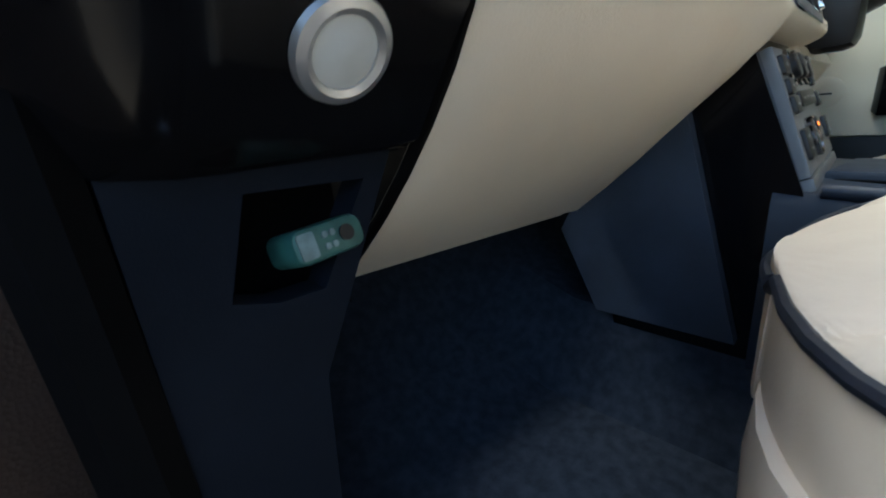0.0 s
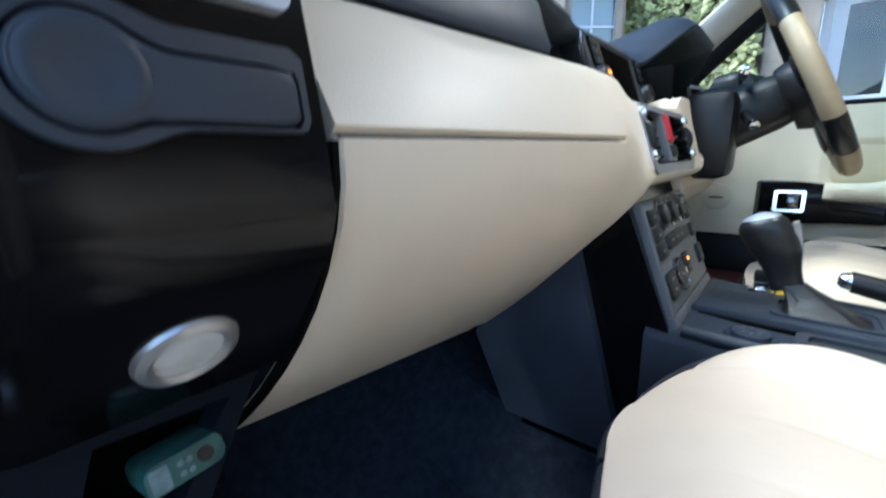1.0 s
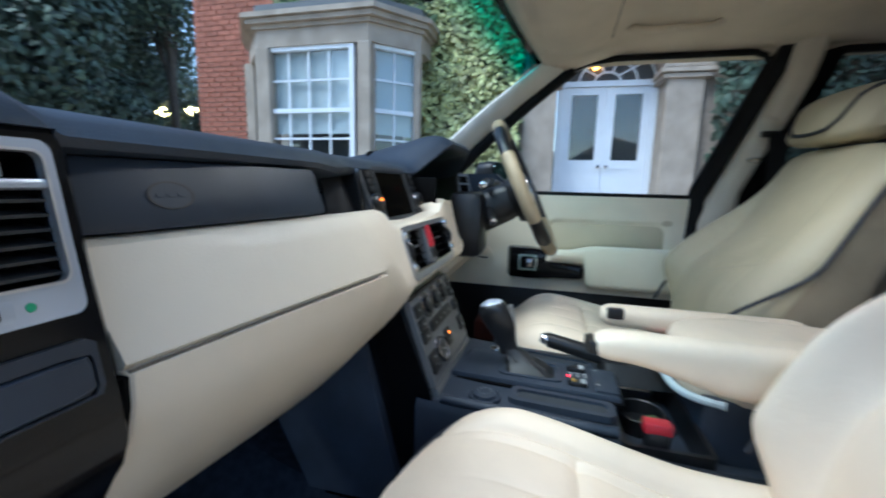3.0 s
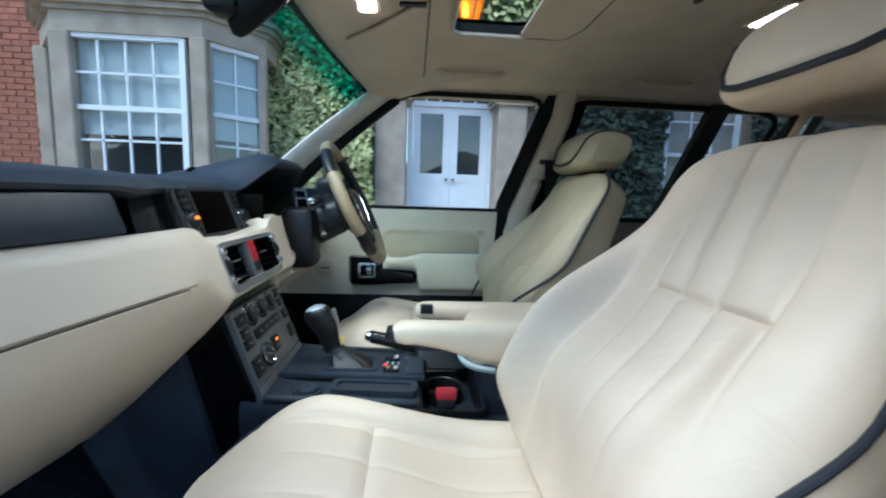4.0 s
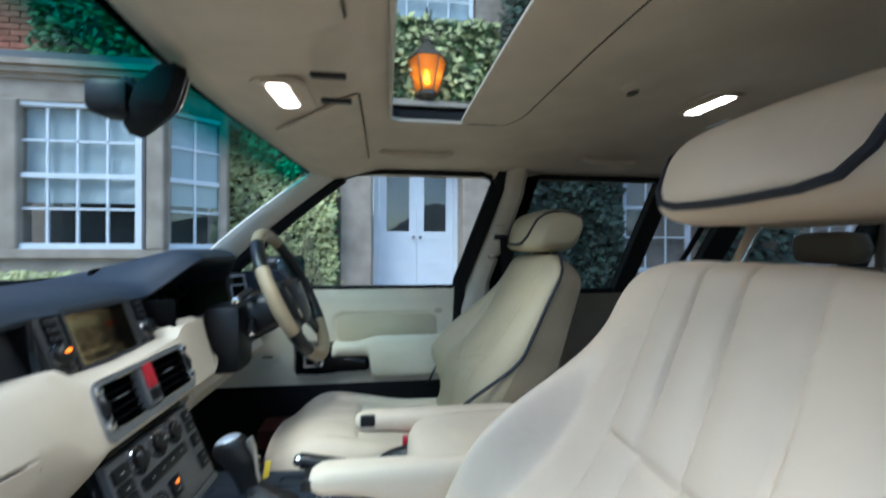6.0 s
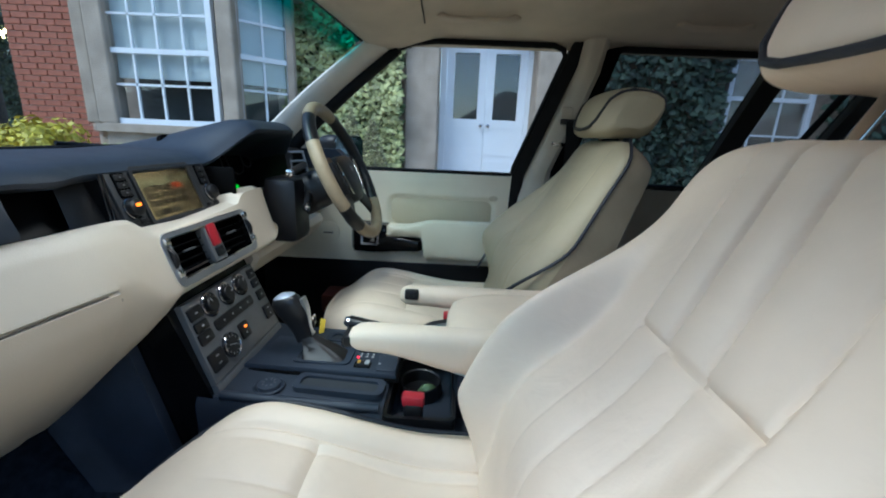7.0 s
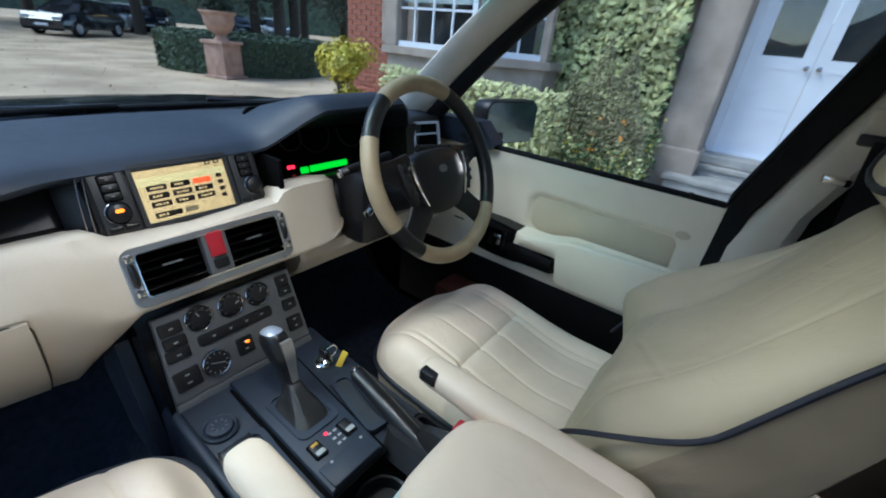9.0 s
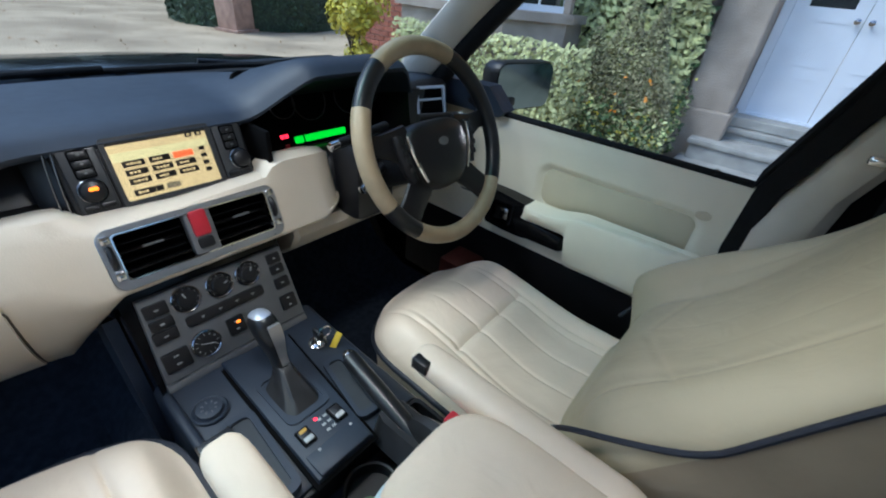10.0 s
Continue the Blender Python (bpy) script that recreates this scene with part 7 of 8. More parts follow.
def house():
    h = holder("house", "red brick house with a stone bay window and white door", "house", place=(6.0, 2.0, 0.0))
    P = lambda n, bm, m, l="", smooth=False: under(n, bm, m, h, l, smooth)
    # walls: the ivy-clad front, with the door recess and the window above left open
    def wall_piece(y0, y1, z0, z1, x=WALL_X):
        P("wall", boxed((x, y0, z0), (x + 0.35, y1, z1)), MORTAR, "brick wall")
    wall_piece(0.80, 2.35, 0, 7)
    wall_piece(4.25, 5.98, 0, 7)
    wall_piece(2.35, 4.25, 3.3, 7)
    wall_piece(-1.15, 0.80, 3.30, 4.44)
    wall_piece(-1.15, -1.02, 4.44, 7)
    wall_piece(0.34, 0.80, 4.44, 7)
    wall_piece(-1.02, 0.34, 5.82, 7)
    wall_piece(-12.0, -1.15, 0, 7)
    P("gable", boxed((WALL_X + 0.30, 5.66, 0), (14, 5.97, 7)), MORTAR, "brick gable wall")
    rows = [[(WALL_X - 0.3, y, 7.0), (WALL_X - 0.3, y, 7.1), (9.5, y, 10.0), (14, y, 7.0)] for y in (-12.3, 6.6)]
    P("roof", loft(bmesh.new(), rows), mat("slate", (0.07, 0.075, 0.085), 0.6, vary=0.2, scale=3), "slate roof")

    # stone doorway: pilasters, lintel, arch and ledge
    pl = P("pilaster", boxed((WALL_X - 0.10, 0.42, 0.62), (RECESS + 0.1, 0.84, 3.30), 0.02), STONE, "weathered sandstone pilaster")
    P("plinth", boxed((WALL_X - 0.16, 0.38, 0.0), (RECESS, 0.90, 0.64), 0.02), STONE, "sandstone plinth")
    P("pilaster", boxed((WALL_X - 0.10, -1.22, 0.62), (RECESS + 0.1, -0.82, 3.30), 0.02), STONE, "weathered sandstone pilaster")
    P("plinth", boxed((WALL_X - 0.16, -1.28, 0.0), (RECESS, -0.78, 0.64), 0.02), STONE, "sandstone plinth")
    for y0, y1 in ((0.36, 0.90), (-1.28, -0.76)):
        for z, e in ((2.50, 0.0), (2.56, 0.03), (2.62, 0.0)):
            P("capital", boxed((WALL_X - 0.14 - e, y0 - e, z), (RECESS, y1 + e, z + 0.05), 0.008), STONE)
    # arch over the fanlight
    bm = bmesh.new()
    rows = []
    for k in range(13):
        t = math.pi * k / 12
        c, s = math.cos(t), math.sin(t)
        rows.append([(x, -0.21 + r * c, 2.60 + r * s * 0.75) for x, r in ((WALL_X - 0.02, 0.62), (WALL_X - 0.02, 1.05), (RECESS + 0.1, 1.05), (RECESS + 0.1, 0.62))])
    P("arch", loft(bm, rows), STONE, "sandstone arch over the door")
    P("spandrel", boxed((WALL_X + 0.16, -1.2, 2.9), (RECESS + 0.2, 0.85, 3.3)), STONE)
    for z, e in ((3.15, 0.10), (3.21, 0.20), (3.27, 0.12)):
        P("ledge", boxed((WALL_X - 0.10 - e, -1.35 - e, z), (WALL_X + 0.2, 0.95 + e, z + 0.06), 0.01), STONE, "stone ledge over the doorway")
    # fanlight
    fan = P("fanlight", boxed((RECESS - 0.01, -0.84, 2.55), (RECESS + 0.05, 0.42, 2.61)), WHITEPAINT, "white fanlight with curved bars")
    fm = facing((RECESS, -0.21, 2.60), (-1, 0, 0))
    for r in (0.58, 0.36, 0.16):
        under("bar", tube(bmesh.new(), [fm @ Vector((r * math.cos(math.pi * k / 16), 0.75 * r * math.sin(math.pi * k / 16), 0.01)) for k in range(17)], 0.016, 6), WHITEPAINT, fan)
    for a in (36, 72, 108, 144):
        c, s = math.cos(radians(a)), math.sin(radians(a))
        under("bar", tube(bmesh.new(), [fm @ Vector((0.16 * c, 0.12 * s, 0.01)), fm @ Vector((0.58 * c, 0.43 * s, 0.01))], 0.013, 6), WHITEPAINT, fan)
    # dark sheet behind the bars, painted like the unlit hall
    under("backing", boxed((RECESS + 0.02, -0.84, 2.58), (RECESS + 0.04, 0.42, 3.12)), UNLITROOM, fan, "dark glass")

    hall = mat("hall_lamp_glow", (0.8, 0.4, 0.1), 0.4, emit=((1.0, 0.40, 0.06), 7.0))
    under("hall_lamp", revolve(bmesh.new(), [(0.0, -0.05), (0.035, -0.03), (0.045, 0.0), (0.03, 0.05), (0.0, 0.07)], 14, Matrix.Translation((RECESS + 0.0, -0.05, 2.80))), hall, fan, "orange lamp glowing behind the fanlight")

    # double door
    frame_ob = P("door_frame", ring(bmesh.new(), [(-0.625, 0), (-0.625, 2.0), (0.625, 2.0), (0.625, 0)], [(-0.545, 0.02), (-0.545, 1.93), (0.545, 1.93), (0.545, 0.02)], 0.08, facing((RECESS, -0.215, 0.60), (-1, 0, 0))), WHITEPAINT, "white door frame")
    for s in (-1, 1):
        cy = -0.215 + s * 0.2725
        leaf = P("door", ring(bmesh.new(), [(-0.27, 0.02), (-0.27, 1.925), (0.27, 1.925), (0.27, 0.02)], [(-0.165, 0.985), (-0.165, 1.835), (0.165, 1.835), (0.165, 0.985)], 0.05, facing((RECESS + 0.01, cy, 0.60), (-1, 0, 0))), WHITEPAINT, "white panelled door leaf with a tall pane")
        lm = facing((RECESS - 0.04, cy, 0.60), (-1, 0, 0))
        bm = bmesh.new()
        plate(bm, [(-0.165, 0.985), (0.165, 0.985), (0.165, 1.835), (-0.165, 1.835)], 0.004, facing((RECESS - 0.01, cy, 0.60), (-1, 0, 0)))
        under("pane", bm, HOUSEGLASS, leaf, "dark glass pane", smooth=False)
        # dark sheet behind the leaf's pane, the hall's gloom in its colour
        under("backing", boxed((RECESS + 0.10, cy - 0.2, 1.5), (RECESS + 0.12, cy + 0.2, 2.5)), UNLITROOM, leaf, "dark sheet painted as the unlit hall", smooth=False)
        for z0, z1 in ((0.12, 0.42), (0.50, 0.90)):
            under("panel", ring(bmesh.new(), rounded(0.36, z1 - z0, 0.004, 1, cy=(z0 + z1) / 2), rounded(0.30, z1 - z0 - 0.06, 0.004, 1, cy=(z0 + z1) / 2), 0.007, lm), WHITEPAINT, leaf, smooth=False)
        under("knob", revolve(bmesh.new(), [(0.018, 0), (0.012, 0.01), (0.012, 0.03), (0.024, 0.04), (0.024, 0.055), (0.0, 0.065)], 16, facing((RECESS - 0.04, -0.215 + s * 0.05, 1.50), (-1, 0, 0))), DARKCHROME, leaf, "brass-toned knob")
    P("bell_plate", boxed((WALL_X + 0.30, -0.87, 1.70), (WALL_X + 0.36, -0.82, 1.84), 0.004), WHITEPAINT, "small white bell plate")
    P("threshold", boxed((4.98, -0.95, 0.50), (RECESS + 0.1, 0.50, 0.60), 0.015), STEPSTONE, "stone threshold")

    # bay window
    x0 = 3.80
    yr, yl = 2.53, 3.96
    ends = ((x0, yr), (x0, yl), (4.45, yl + 0.65), (WALL_X + 0.1, yl + 0.65), (WALL_X + 0.1, yr - 0.47), (4.27, yr - 0.47))
    def prism(z0, z1, grow=0.0):
        bm = bmesh.new()
        pts = [(x - grow if i in (0, 1) else x, y + (grow if 1 <= i <= 3 else -grow)) for i, (x, y) in enumerate(ends)]
        loft(bm, [[(x, y, z) for x, y in pts] for z in (z0, z1)])
        return bm
    P("bay_base", prism(0.0, 1.24), STONE, "sandstone base of the bay")
    P("bay_cill", prism(1.23, 1.31, 0.06), STONE, "stone cill of the bay")
    P("bay_head", prism(2.78, 2.98, 0.02), STONE, "stone frieze of the bay")
    for z, g in ((2.98, 0.05), (3.03, 0.10), (3.09, 0.14)):
        P("bay_cornice", prism(z, z + 0.055, g), STONE, "stone cornice of the bay")
    P("bay_roof", prism(3.14, 3.26, 0.02), mat("lead", (0.12, 0.125, 0.135), 0.6), "lead roof of the bay")
    for px, py, w in ((x0 + 0.05, yr + 0.03, 0.085), (x0 + 0.06, yl - 0.06, 0.10), (4.27, yr - 0.45, 0.045), (4.42, yl + 0.60, 0.08)):
        P("mullion", boxed((px - w, py - w, 1.31), (px + w, py + w, 2.79), 0.02), STONE, "sandstone mullion")
    sash(h, "bay_sash", facing((x0 + 0.07, (yr + yl) / 2 + 0.06, 1.315), (-1, 0, 0)), yl - yr - 0.22, 1.47, 4, 4, 0.68)
    a = Vector((x0 + 0.06, yr, 0))
    b = Vector((4.27, yr - 0.43, 0))
    mid = a.lerp(b, 0.52)
    nrm = Vector((-(a - b).y, (a - b).x, 0))
    nrm = nrm if nrm.y < 0 else -nrm
    sash(h, "bay_sash", facing((mid.x + 0.03, mid.y + 0.03, 1.315), nrm), 0.63, 1.47, 2, 4, 0.68)
    # window over the door
    sash(h, "upper_sash", facing((WALL_X + 0.12, -0.34, 4.46), (-1, 0, 0)), 1.30, 1.35, 4, 4, 0.98, "white upstairs sash window")
    # far window along the front
    for y in (-3.75, -6.6):
        sash(h, "far_sash", facing((WALL_X - 0.02, y, 1.0), (-1, 0, 0)), 1.1, 1.9, 3, 4, 0.0, "white sash window")
    return h


def bricks(h):
    """Courses of brick along the front's end and right of the doorway."""
    shared = finish(boxed((-0.105, -0.012, -0.0325), (0.105, 0.012, 0.0325), 0.004, 1), "brick", BRICK, False)
    shared_half = finish(boxed((-0.050, -0.012, -0.0325), (0.050, 0.012, 0.0325), 0.004, 1), "brick", BRICK, False)
    rng = random.Random(5)
    placed = 0
    rest = bmesh.new()
    for course in range(92):
        z = 0.04 + 0.075 * course
        y = 4.32 + (0.11 if course % 2 else 0.0)
        while y < 5.93:
            if not (z < 3.2 and y < 4.6):
                near = 0.9 < z < 2.95 and y > 4.55
                pos = (WALL_X - 0.006 + rng.uniform(-0.003, 0.003), y + 0.105, z)
                short = y + 0.21 > 5.975
                if short and y + 0.10 > 5.975:
                    y += 0.222
                    continue
                if short:
                    pos = (pos[0], y + 0.05, z)
                if near and placed < 300:
                    ob = new("brick", shared_half if short else shared)
                    ob.parent = h
                    ob.matrix_parent_inverse = Matrix.Translation(h.location).inverted()
                    ob.matrix_basis = Matrix.Translation(pos) @ Matrix.Rotation(radians(90), 4, "Z")
                    placed += 1
                else:
                    box(rest, (pos[0] - 0.012, y, z - 0.0325), (pos[0] + 0.012, min(y + 0.21, 5.975) if not short else y + 0.10, z + 0.0325))
            y += 0.222
    ob = quick("brickwork", rest, BRICK, h, "red brick courses")
    ob["kind"] = "stuff"


def steps():
    s = holder("door_steps", "worn grey stone steps up to the door", "steps", place=(4.6, -0.2, 0))
    for x0, z0, z1, y1 in ((4.92, 0.0, 0.50, 0.60), (4.58, 0.0, 0.385, 0.64), (4.22, 0.0, 0.19, 0.68)):
        under("step", boxed((x0 + 0.03, -1.3, z0), (5.0, y1 - 0.03, z1 - 0.05), 0.008), STEPSTONE, s, "grey stone riser")
        under("tread", boxed((x0, -1.33, z1 - 0.055), (5.0, y1, z1), 0.014), STEPSTONE, s, "worn grey stone tread")


def lantern():
    c = Vector((WALL_X - 0.22, -0.30, 3.31))
    o = holder("lantern", "glazed copper lantern lit orange on the door ledge", "lantern", place=c)
    copper = mat("weathered_metal", (0.10, 0.085, 0.07), 0.5, metal=0.7, vary=0.2, scale=20)
    amber, _ = pane_material("amber_glass", (0.95, 0.55, 0.22), 0.08)
    an = amber.node_tree
    glow, blend = an.nodes.new("ShaderNodeBsdfTranslucent"), an.nodes.new("ShaderNodeMixShader")
    glow.inputs["Color"].default_value = (0.95, 0.42, 0.08, 1)
    blend.inputs["Fac"].default_value = 0.35
    an.links.new(an.nodes["Mix Shader"].outputs["Shader"], blend.inputs[1])
    an.links.new(glow.outputs["BSDF"], blend.inputs[2])
    an.links.new(blend.outputs["Shader"], an.nodes["Material Output"].inputs["Surface"])
    def ringpts(r, z):
        return [c + Vector((1.5 * r * math.cos(radians(60 * k + 30)), 1.5 * r * math.sin(radians(60 * k + 30)), 1.5 * z)) for k in range(6)]
    lo, hi = ringpts(0.100, 0.06), ringpts(0.185, 0.345)
    under("base", loft(bmesh.new(), [ringpts(0.07, 0.0), ringpts(0.11, 0.03), ringpts(0.11, 0.06)]), copper, o)
    for k in range(6):
        under("bar", tube(bmesh.new(), [lo[k], hi[k]], 0.010, 6), copper, o)
        bm = bmesh.new()
        bm.faces.new([bm.verts.new(p) for p in (lo[k], lo[(k + 1) % 6], hi[(k + 1) % 6], hi[k])])
        g = under("pane", bm, amber, o, "amber glass pane", smooth=False)
        g.visible_shadow = False
        under("rim", tube(bmesh.new(), [hi[k], hi[(k + 1) % 6]], 0.012, 6), copper, o)
    under("cap", loft(bmesh.new(), [ringpts(0.195, 0.345), ringpts(0.15, 0.40), ringpts(0.085, 0.45), ringpts(0.045, 0.50), ringpts(0.055, 0.53), ringpts(0.02, 0.58)]), copper, o, "pointed metal cap")
    under("finial", tube(bmesh.new(), [c + Vector((0, 0, 0.85)), c + Vector((0, 0, 1.24))], 0.014, 8), copper, o)
    under("scroll", tube(bmesh.new(), [c + Vector((0, 0.07 * math.sin(t * 0.8), 0.96 + 0.035 * t)) for t in range(8)], 0.01, 6), copper, o)
    under("bulb", revolve(bmesh.new(), [(0.0, 0.0), (0.030, 0.03), (0.038, 0.06), (0.022, 0.12), (0.0, 0.18)], 14, Matrix.Translation(c + Vector((0, 0, 0.22)))), FLAME, o, "glowing flame-shaped bulb")
    d = bpy.data.lights.new("lantern_light", "POINT")
    d.energy, d.color, d.shadow_soft_size = 3, (1.0, 0.5, 0.12), 0.05
    l = new("lantern_light", d)
    l.location = c + Vector((-0.0, 0, 0.36))


def ivy():
    rng = random.Random(11)
    def clump(y0, y1, z0, z1, x, thick, count, size, mt, name, label, gap=lambda y, z: True):
        bm = bmesh.new()
        def spot(r):
            while True:
                y, z = r.uniform(y0, y1), r.uniform(z0, z1)
                if gap(y, z):
                    break
            d = thick * (0.35 + 0.65 * (0.5 + 0.5 * noise.noise((y * 1.7, z * 1.7, 3.1)))) * r.uniform(0.5, 1.0)
            return (x - d, y, z), (-1, -0.2, 0.35)
        leaves(bm, count, spot, size, rng)
        ob = quick(name, bm, mt)
        tagged(ob, label, "ivy", kind="stuff")
    clump(0.86, 2.35, 0.4, 6.8, WALL_X - 0.02, 0.40, 12000, 0.047, IVYPALE, "ivy", "pale variegated ivy climbing the house wall", lambda y, z: z < 4 or noise.noise((y * 0.9, z * 0.9, 8)) > -0.3)
    clump(0.86, 2.35, 0.3, 6.8, WALL_X - 0.02, 0.22, 6000, 0.055, LEAF, "ivy_shade", "darker green ivy behind the pale leaves")
    clump(-1.3, 0.95, 3.33, 4.42, WALL_X - 0.02, 0.30, 5600, 0.052, LEAF, "ledge_ivy", "green ivy above the door ledge")
    clump(-1.3, 0.95, 3.33, 4.44, WALL_X - 0.04, 0.34, 900, 0.060, IVYPALE, "ledge_ivy", "pale ivy leaves above the door ledge")
    clump(-3.15, -1.30, 0.2, 6.0, WALL_X - 0.02, 0.45, 9000, 0.060, DARKLEAF, "wall_ivy", "dark green ivy beside the doorway")
    clump(-6.0, -4.35, 0.2, 6.0, WALL_X - 0.02, 0.45, 2500, 0.08, DARKLEAF, "wall_ivy", "dark green ivy between the windows")
    clump(1.95, 4.4, 3.26, 5.5, WALL_X - 0.05, 0.4, 2200, 0.07, LEAF, "bay_ivy", "green ivy above the bay")
    # planted bed below the ivy
    def bed(r):
        y = r.uniform(0.75, 3.3)
        t = r.uniform(0, 1)
        h = 1.05 - 0.25 * abs(y - 1.5)
        return (4.75 - 0.75 * t, y, 0.05 + h * r.uniform(0.1, 1.0) * (1 - 0.5 * t)), (-0.6, -0.2, 0.8)
    for count, size, mt, name, label in ((6500, 0.024, LEAF, "shrub", "green shrubs in the bed below the ivy"), (1300, 0.020, YELLOWLEAF, "shrub_bloom", "yellowing leaves in the planted bed"), (3200, 0.025, IVYPALE, "low_ivy", "pale ivy along the bed")):
        bm = leaves(bmesh.new(), count, bed, size, rng)
        tagged(quick(name, bm, mt), label, "shrub", kind="stuff")
    def wiry(r):
        k = r.uniform(-1, 1)
        h = r.uniform(0.0, 1.0) ** 0.8 * (1.45 - 0.5 * k * k + 0.18 * math.sin(9 * k))
        return (4.32 - 0.22 * r.random() * (1 - 0.5 * h), 1.35 + 0.62 * k * (1 - 0.25 * h), h), (-0.5 * r.random() - 0.3, 0.6 * k, 0.7)
    wiry_leaf = mat("dull_green_twigs", (0.27, 0.255, 0.135), 0.6, vary=0.4, scale=6, spread=0.5)
    tagged(quick("wiry_shrub", leaves(bmesh.new(), 9000, wiry, 0.017, rng), wiry_leaf), "dull green wiry shrub in front of the ivy", "shrub", kind="stuff")
    bloom = mat("orange_petals", (0.75, 0.28, 0.03), 0.5, vary=0.2, scale=20)
    tagged(quick("shrub_flower", leaves(bmesh.new(), 14, lambda r: ((4.12 + 0.08 * r.random(), r.choice((1.05, 1.32, 1.75)) + r.gauss(0, 0.02), r.choice((0.55, 0.72, 0.85)) + r.gauss(0, 0.015)), (-1, 0, 0.3)), 0.022, rng), bloom), "a few orange flowers on the wiry shrub", "flower", kind="stuff")
    bm = leaves(bmesh.new(), 4200, lambda r: ((3.78 - r.uniform(0, 0.25), r.uniform(1.5, 3.9), 0.75 + r.uniform(-0.4, 0.35)), (-1, 0, 0.5)), 0.030, rng)
    tagged(quick("bay_ivy", bm, IVYPALE), "pale ivy in front of the bay's base", "ivy", kind="stuff")


def leafy_ball(name, label, category, c, r, count, size, mt, trunk=None, squash=1.0, seed=1, inner=None):
    o = holder(name, label, category, place=(c[0], c[1], 0))
    rng = random.Random(seed)
    lumps = [(Vector((rng.uniform(-1, 1) * r[0], rng.uniform(-1, 1) * r[1], rng.uniform(-1, 1) * r[2])) * 0.62, rng.uniform(0.35, 0.6)) for _ in range(14)]
    def spot(g):
        q, s = lumps[g.randrange(len(lumps))]
        d = Vector((g.gauss(0, 1), g.gauss(0, 1), g.gauss(0, 1))).normalized()
        k = s * g.uniform(0.6, 1.0)
        return Vector(c) + q + Vector((d.x * r[0], d.y * r[1], d.z * r[2])) * k, d
    crown = quick("crown", leaves(bmesh.new(), count, spot, size, rng, squash), mt, o)
    if trunk:
        pts = [(c[0], c[1], -0.05), (c[0] + 0.05 * trunk, c[1], c[2] * 0.4), (c[0], c[1] + 0.06 * trunk, c[2])]
        under("trunk", tube(bmesh.new(), pts, trunk, 10, taper=lambda f: 1 - 0.5 * f), BARK, o, "bare trunk")
        for k in range(6):
            a = rng.uniform(0, 6.28)
            e = Vector(c) + Vector((math.cos(a) * r[0] * 0.7, math.sin(a) * r[1] * 0.7, rng.uniform(-0.3, 0.6) * r[2]))
            under("limb", tube(bmesh.new(), [(c[0], c[1], c[2] * rng.uniform(0.4, 0.8)), e * 0.6 + Vector(c) * 0.4, e], trunk * 0.4, 6, taper=lambda f: 1 - 0.7 * f), BARK, o)
    return o


def urn():
    o = holder("garden_urn", "weathered stone urn on a brick pedestal", "urn", place=(5.45, 11.4, 0))
    terr = mat("weathered_terracotta", (0.40, 0.25, 0.19), 0.85, vary=0.2, scale=5, bump=0.4, bump_scale=50)
    m = Matrix.Translation((5.45, 11.4, 0)) @ Matrix.Rotation(radians(18), 4, "Z")
    under("pedestal", boxed((-0.30, -0.30, 0), (0.30, 0.30, 0.82), 0.02, m=m), terr, o)
    for z, e in ((0.0, 0.06), (0.80, 0.05)):
        under("moulding", boxed((-0.30 - e, -0.30 - e, z), (0.30 + e, 0.30 + e, z + 0.08), 0.015, m=m), terr, o)
    under("bowl", revolve(bmesh.new(), [(0.20, 0.88), (0.13, 0.95), (0.12, 1.0), (0.26, 1.10), (0.34, 1.25), (0.36, 1.42), (0.42, 1.48), (0.42, 1.53), (0.36, 1.53), (0.30, 1.40), (0, 1.38)], 28, m), terr, o, "turned stone bowl")
    bm = leaves(bmesh.new(), 900, lambda r: (Vector((5.45, 11.4, 1.75)) + Vector((r.gauss(0, 0.15), r.gauss(0, 0.15), r.gauss(0, 0.18))), (0, 0, 1)), 0.06, random.Random(4))
    quick("plant", bm, DARKLEAF, o, "dark clipped plant")


def hedge():
    o = holder("box_hedge", "low clipped box hedge curving round the drive", "hedge", place=(7.1, 13.3, 0))
    rng = random.Random(21)
    def spot(r):
        t = r.uniform(0, 1)
        a = radians(360 * t)
        c = Vector((7.1, 13.3, 0))
        R = 1.8
        f = r.random()
        p = c + Vector((math.cos(a) * R, math.sin(a) * R, 0))
        d = Vector((math.cos(a), math.sin(a), 0))
        if f < 0.45:
            return p + d * r.uniform(-0.5, 0.5) + Vector((0, 0, 0.95 + r.uniform(-0.05, 0.05))), (0, 0, 1)
        s = -1 if f < 0.5 else 1
        return p + d * (0.5 * s + r.uniform(-0.05, 0.05)) + Vector((0, 0, r.uniform(0, 0.95))), d * s
    quick("foliage", leaves(bmesh.new(), 11000, spot, 0.045, rng), HEDGE, o)
    rows = []
    for k in range(25):
        a = radians(360 * k / 24)
        d = Vector((math.cos(a), math.sin(a), 0))
        p = Vector((7.1, 13.3, 0)) + d * 1.8
        rows.append([p + d * 0.46, p + d * 0.46 + Vector((0, 0, 0.9)), p - d * 0.46 + Vector((0, 0, 0.9)), p - d * 0.46])
    under("core", loft(bmesh.new(), rows), HEDGE, o)


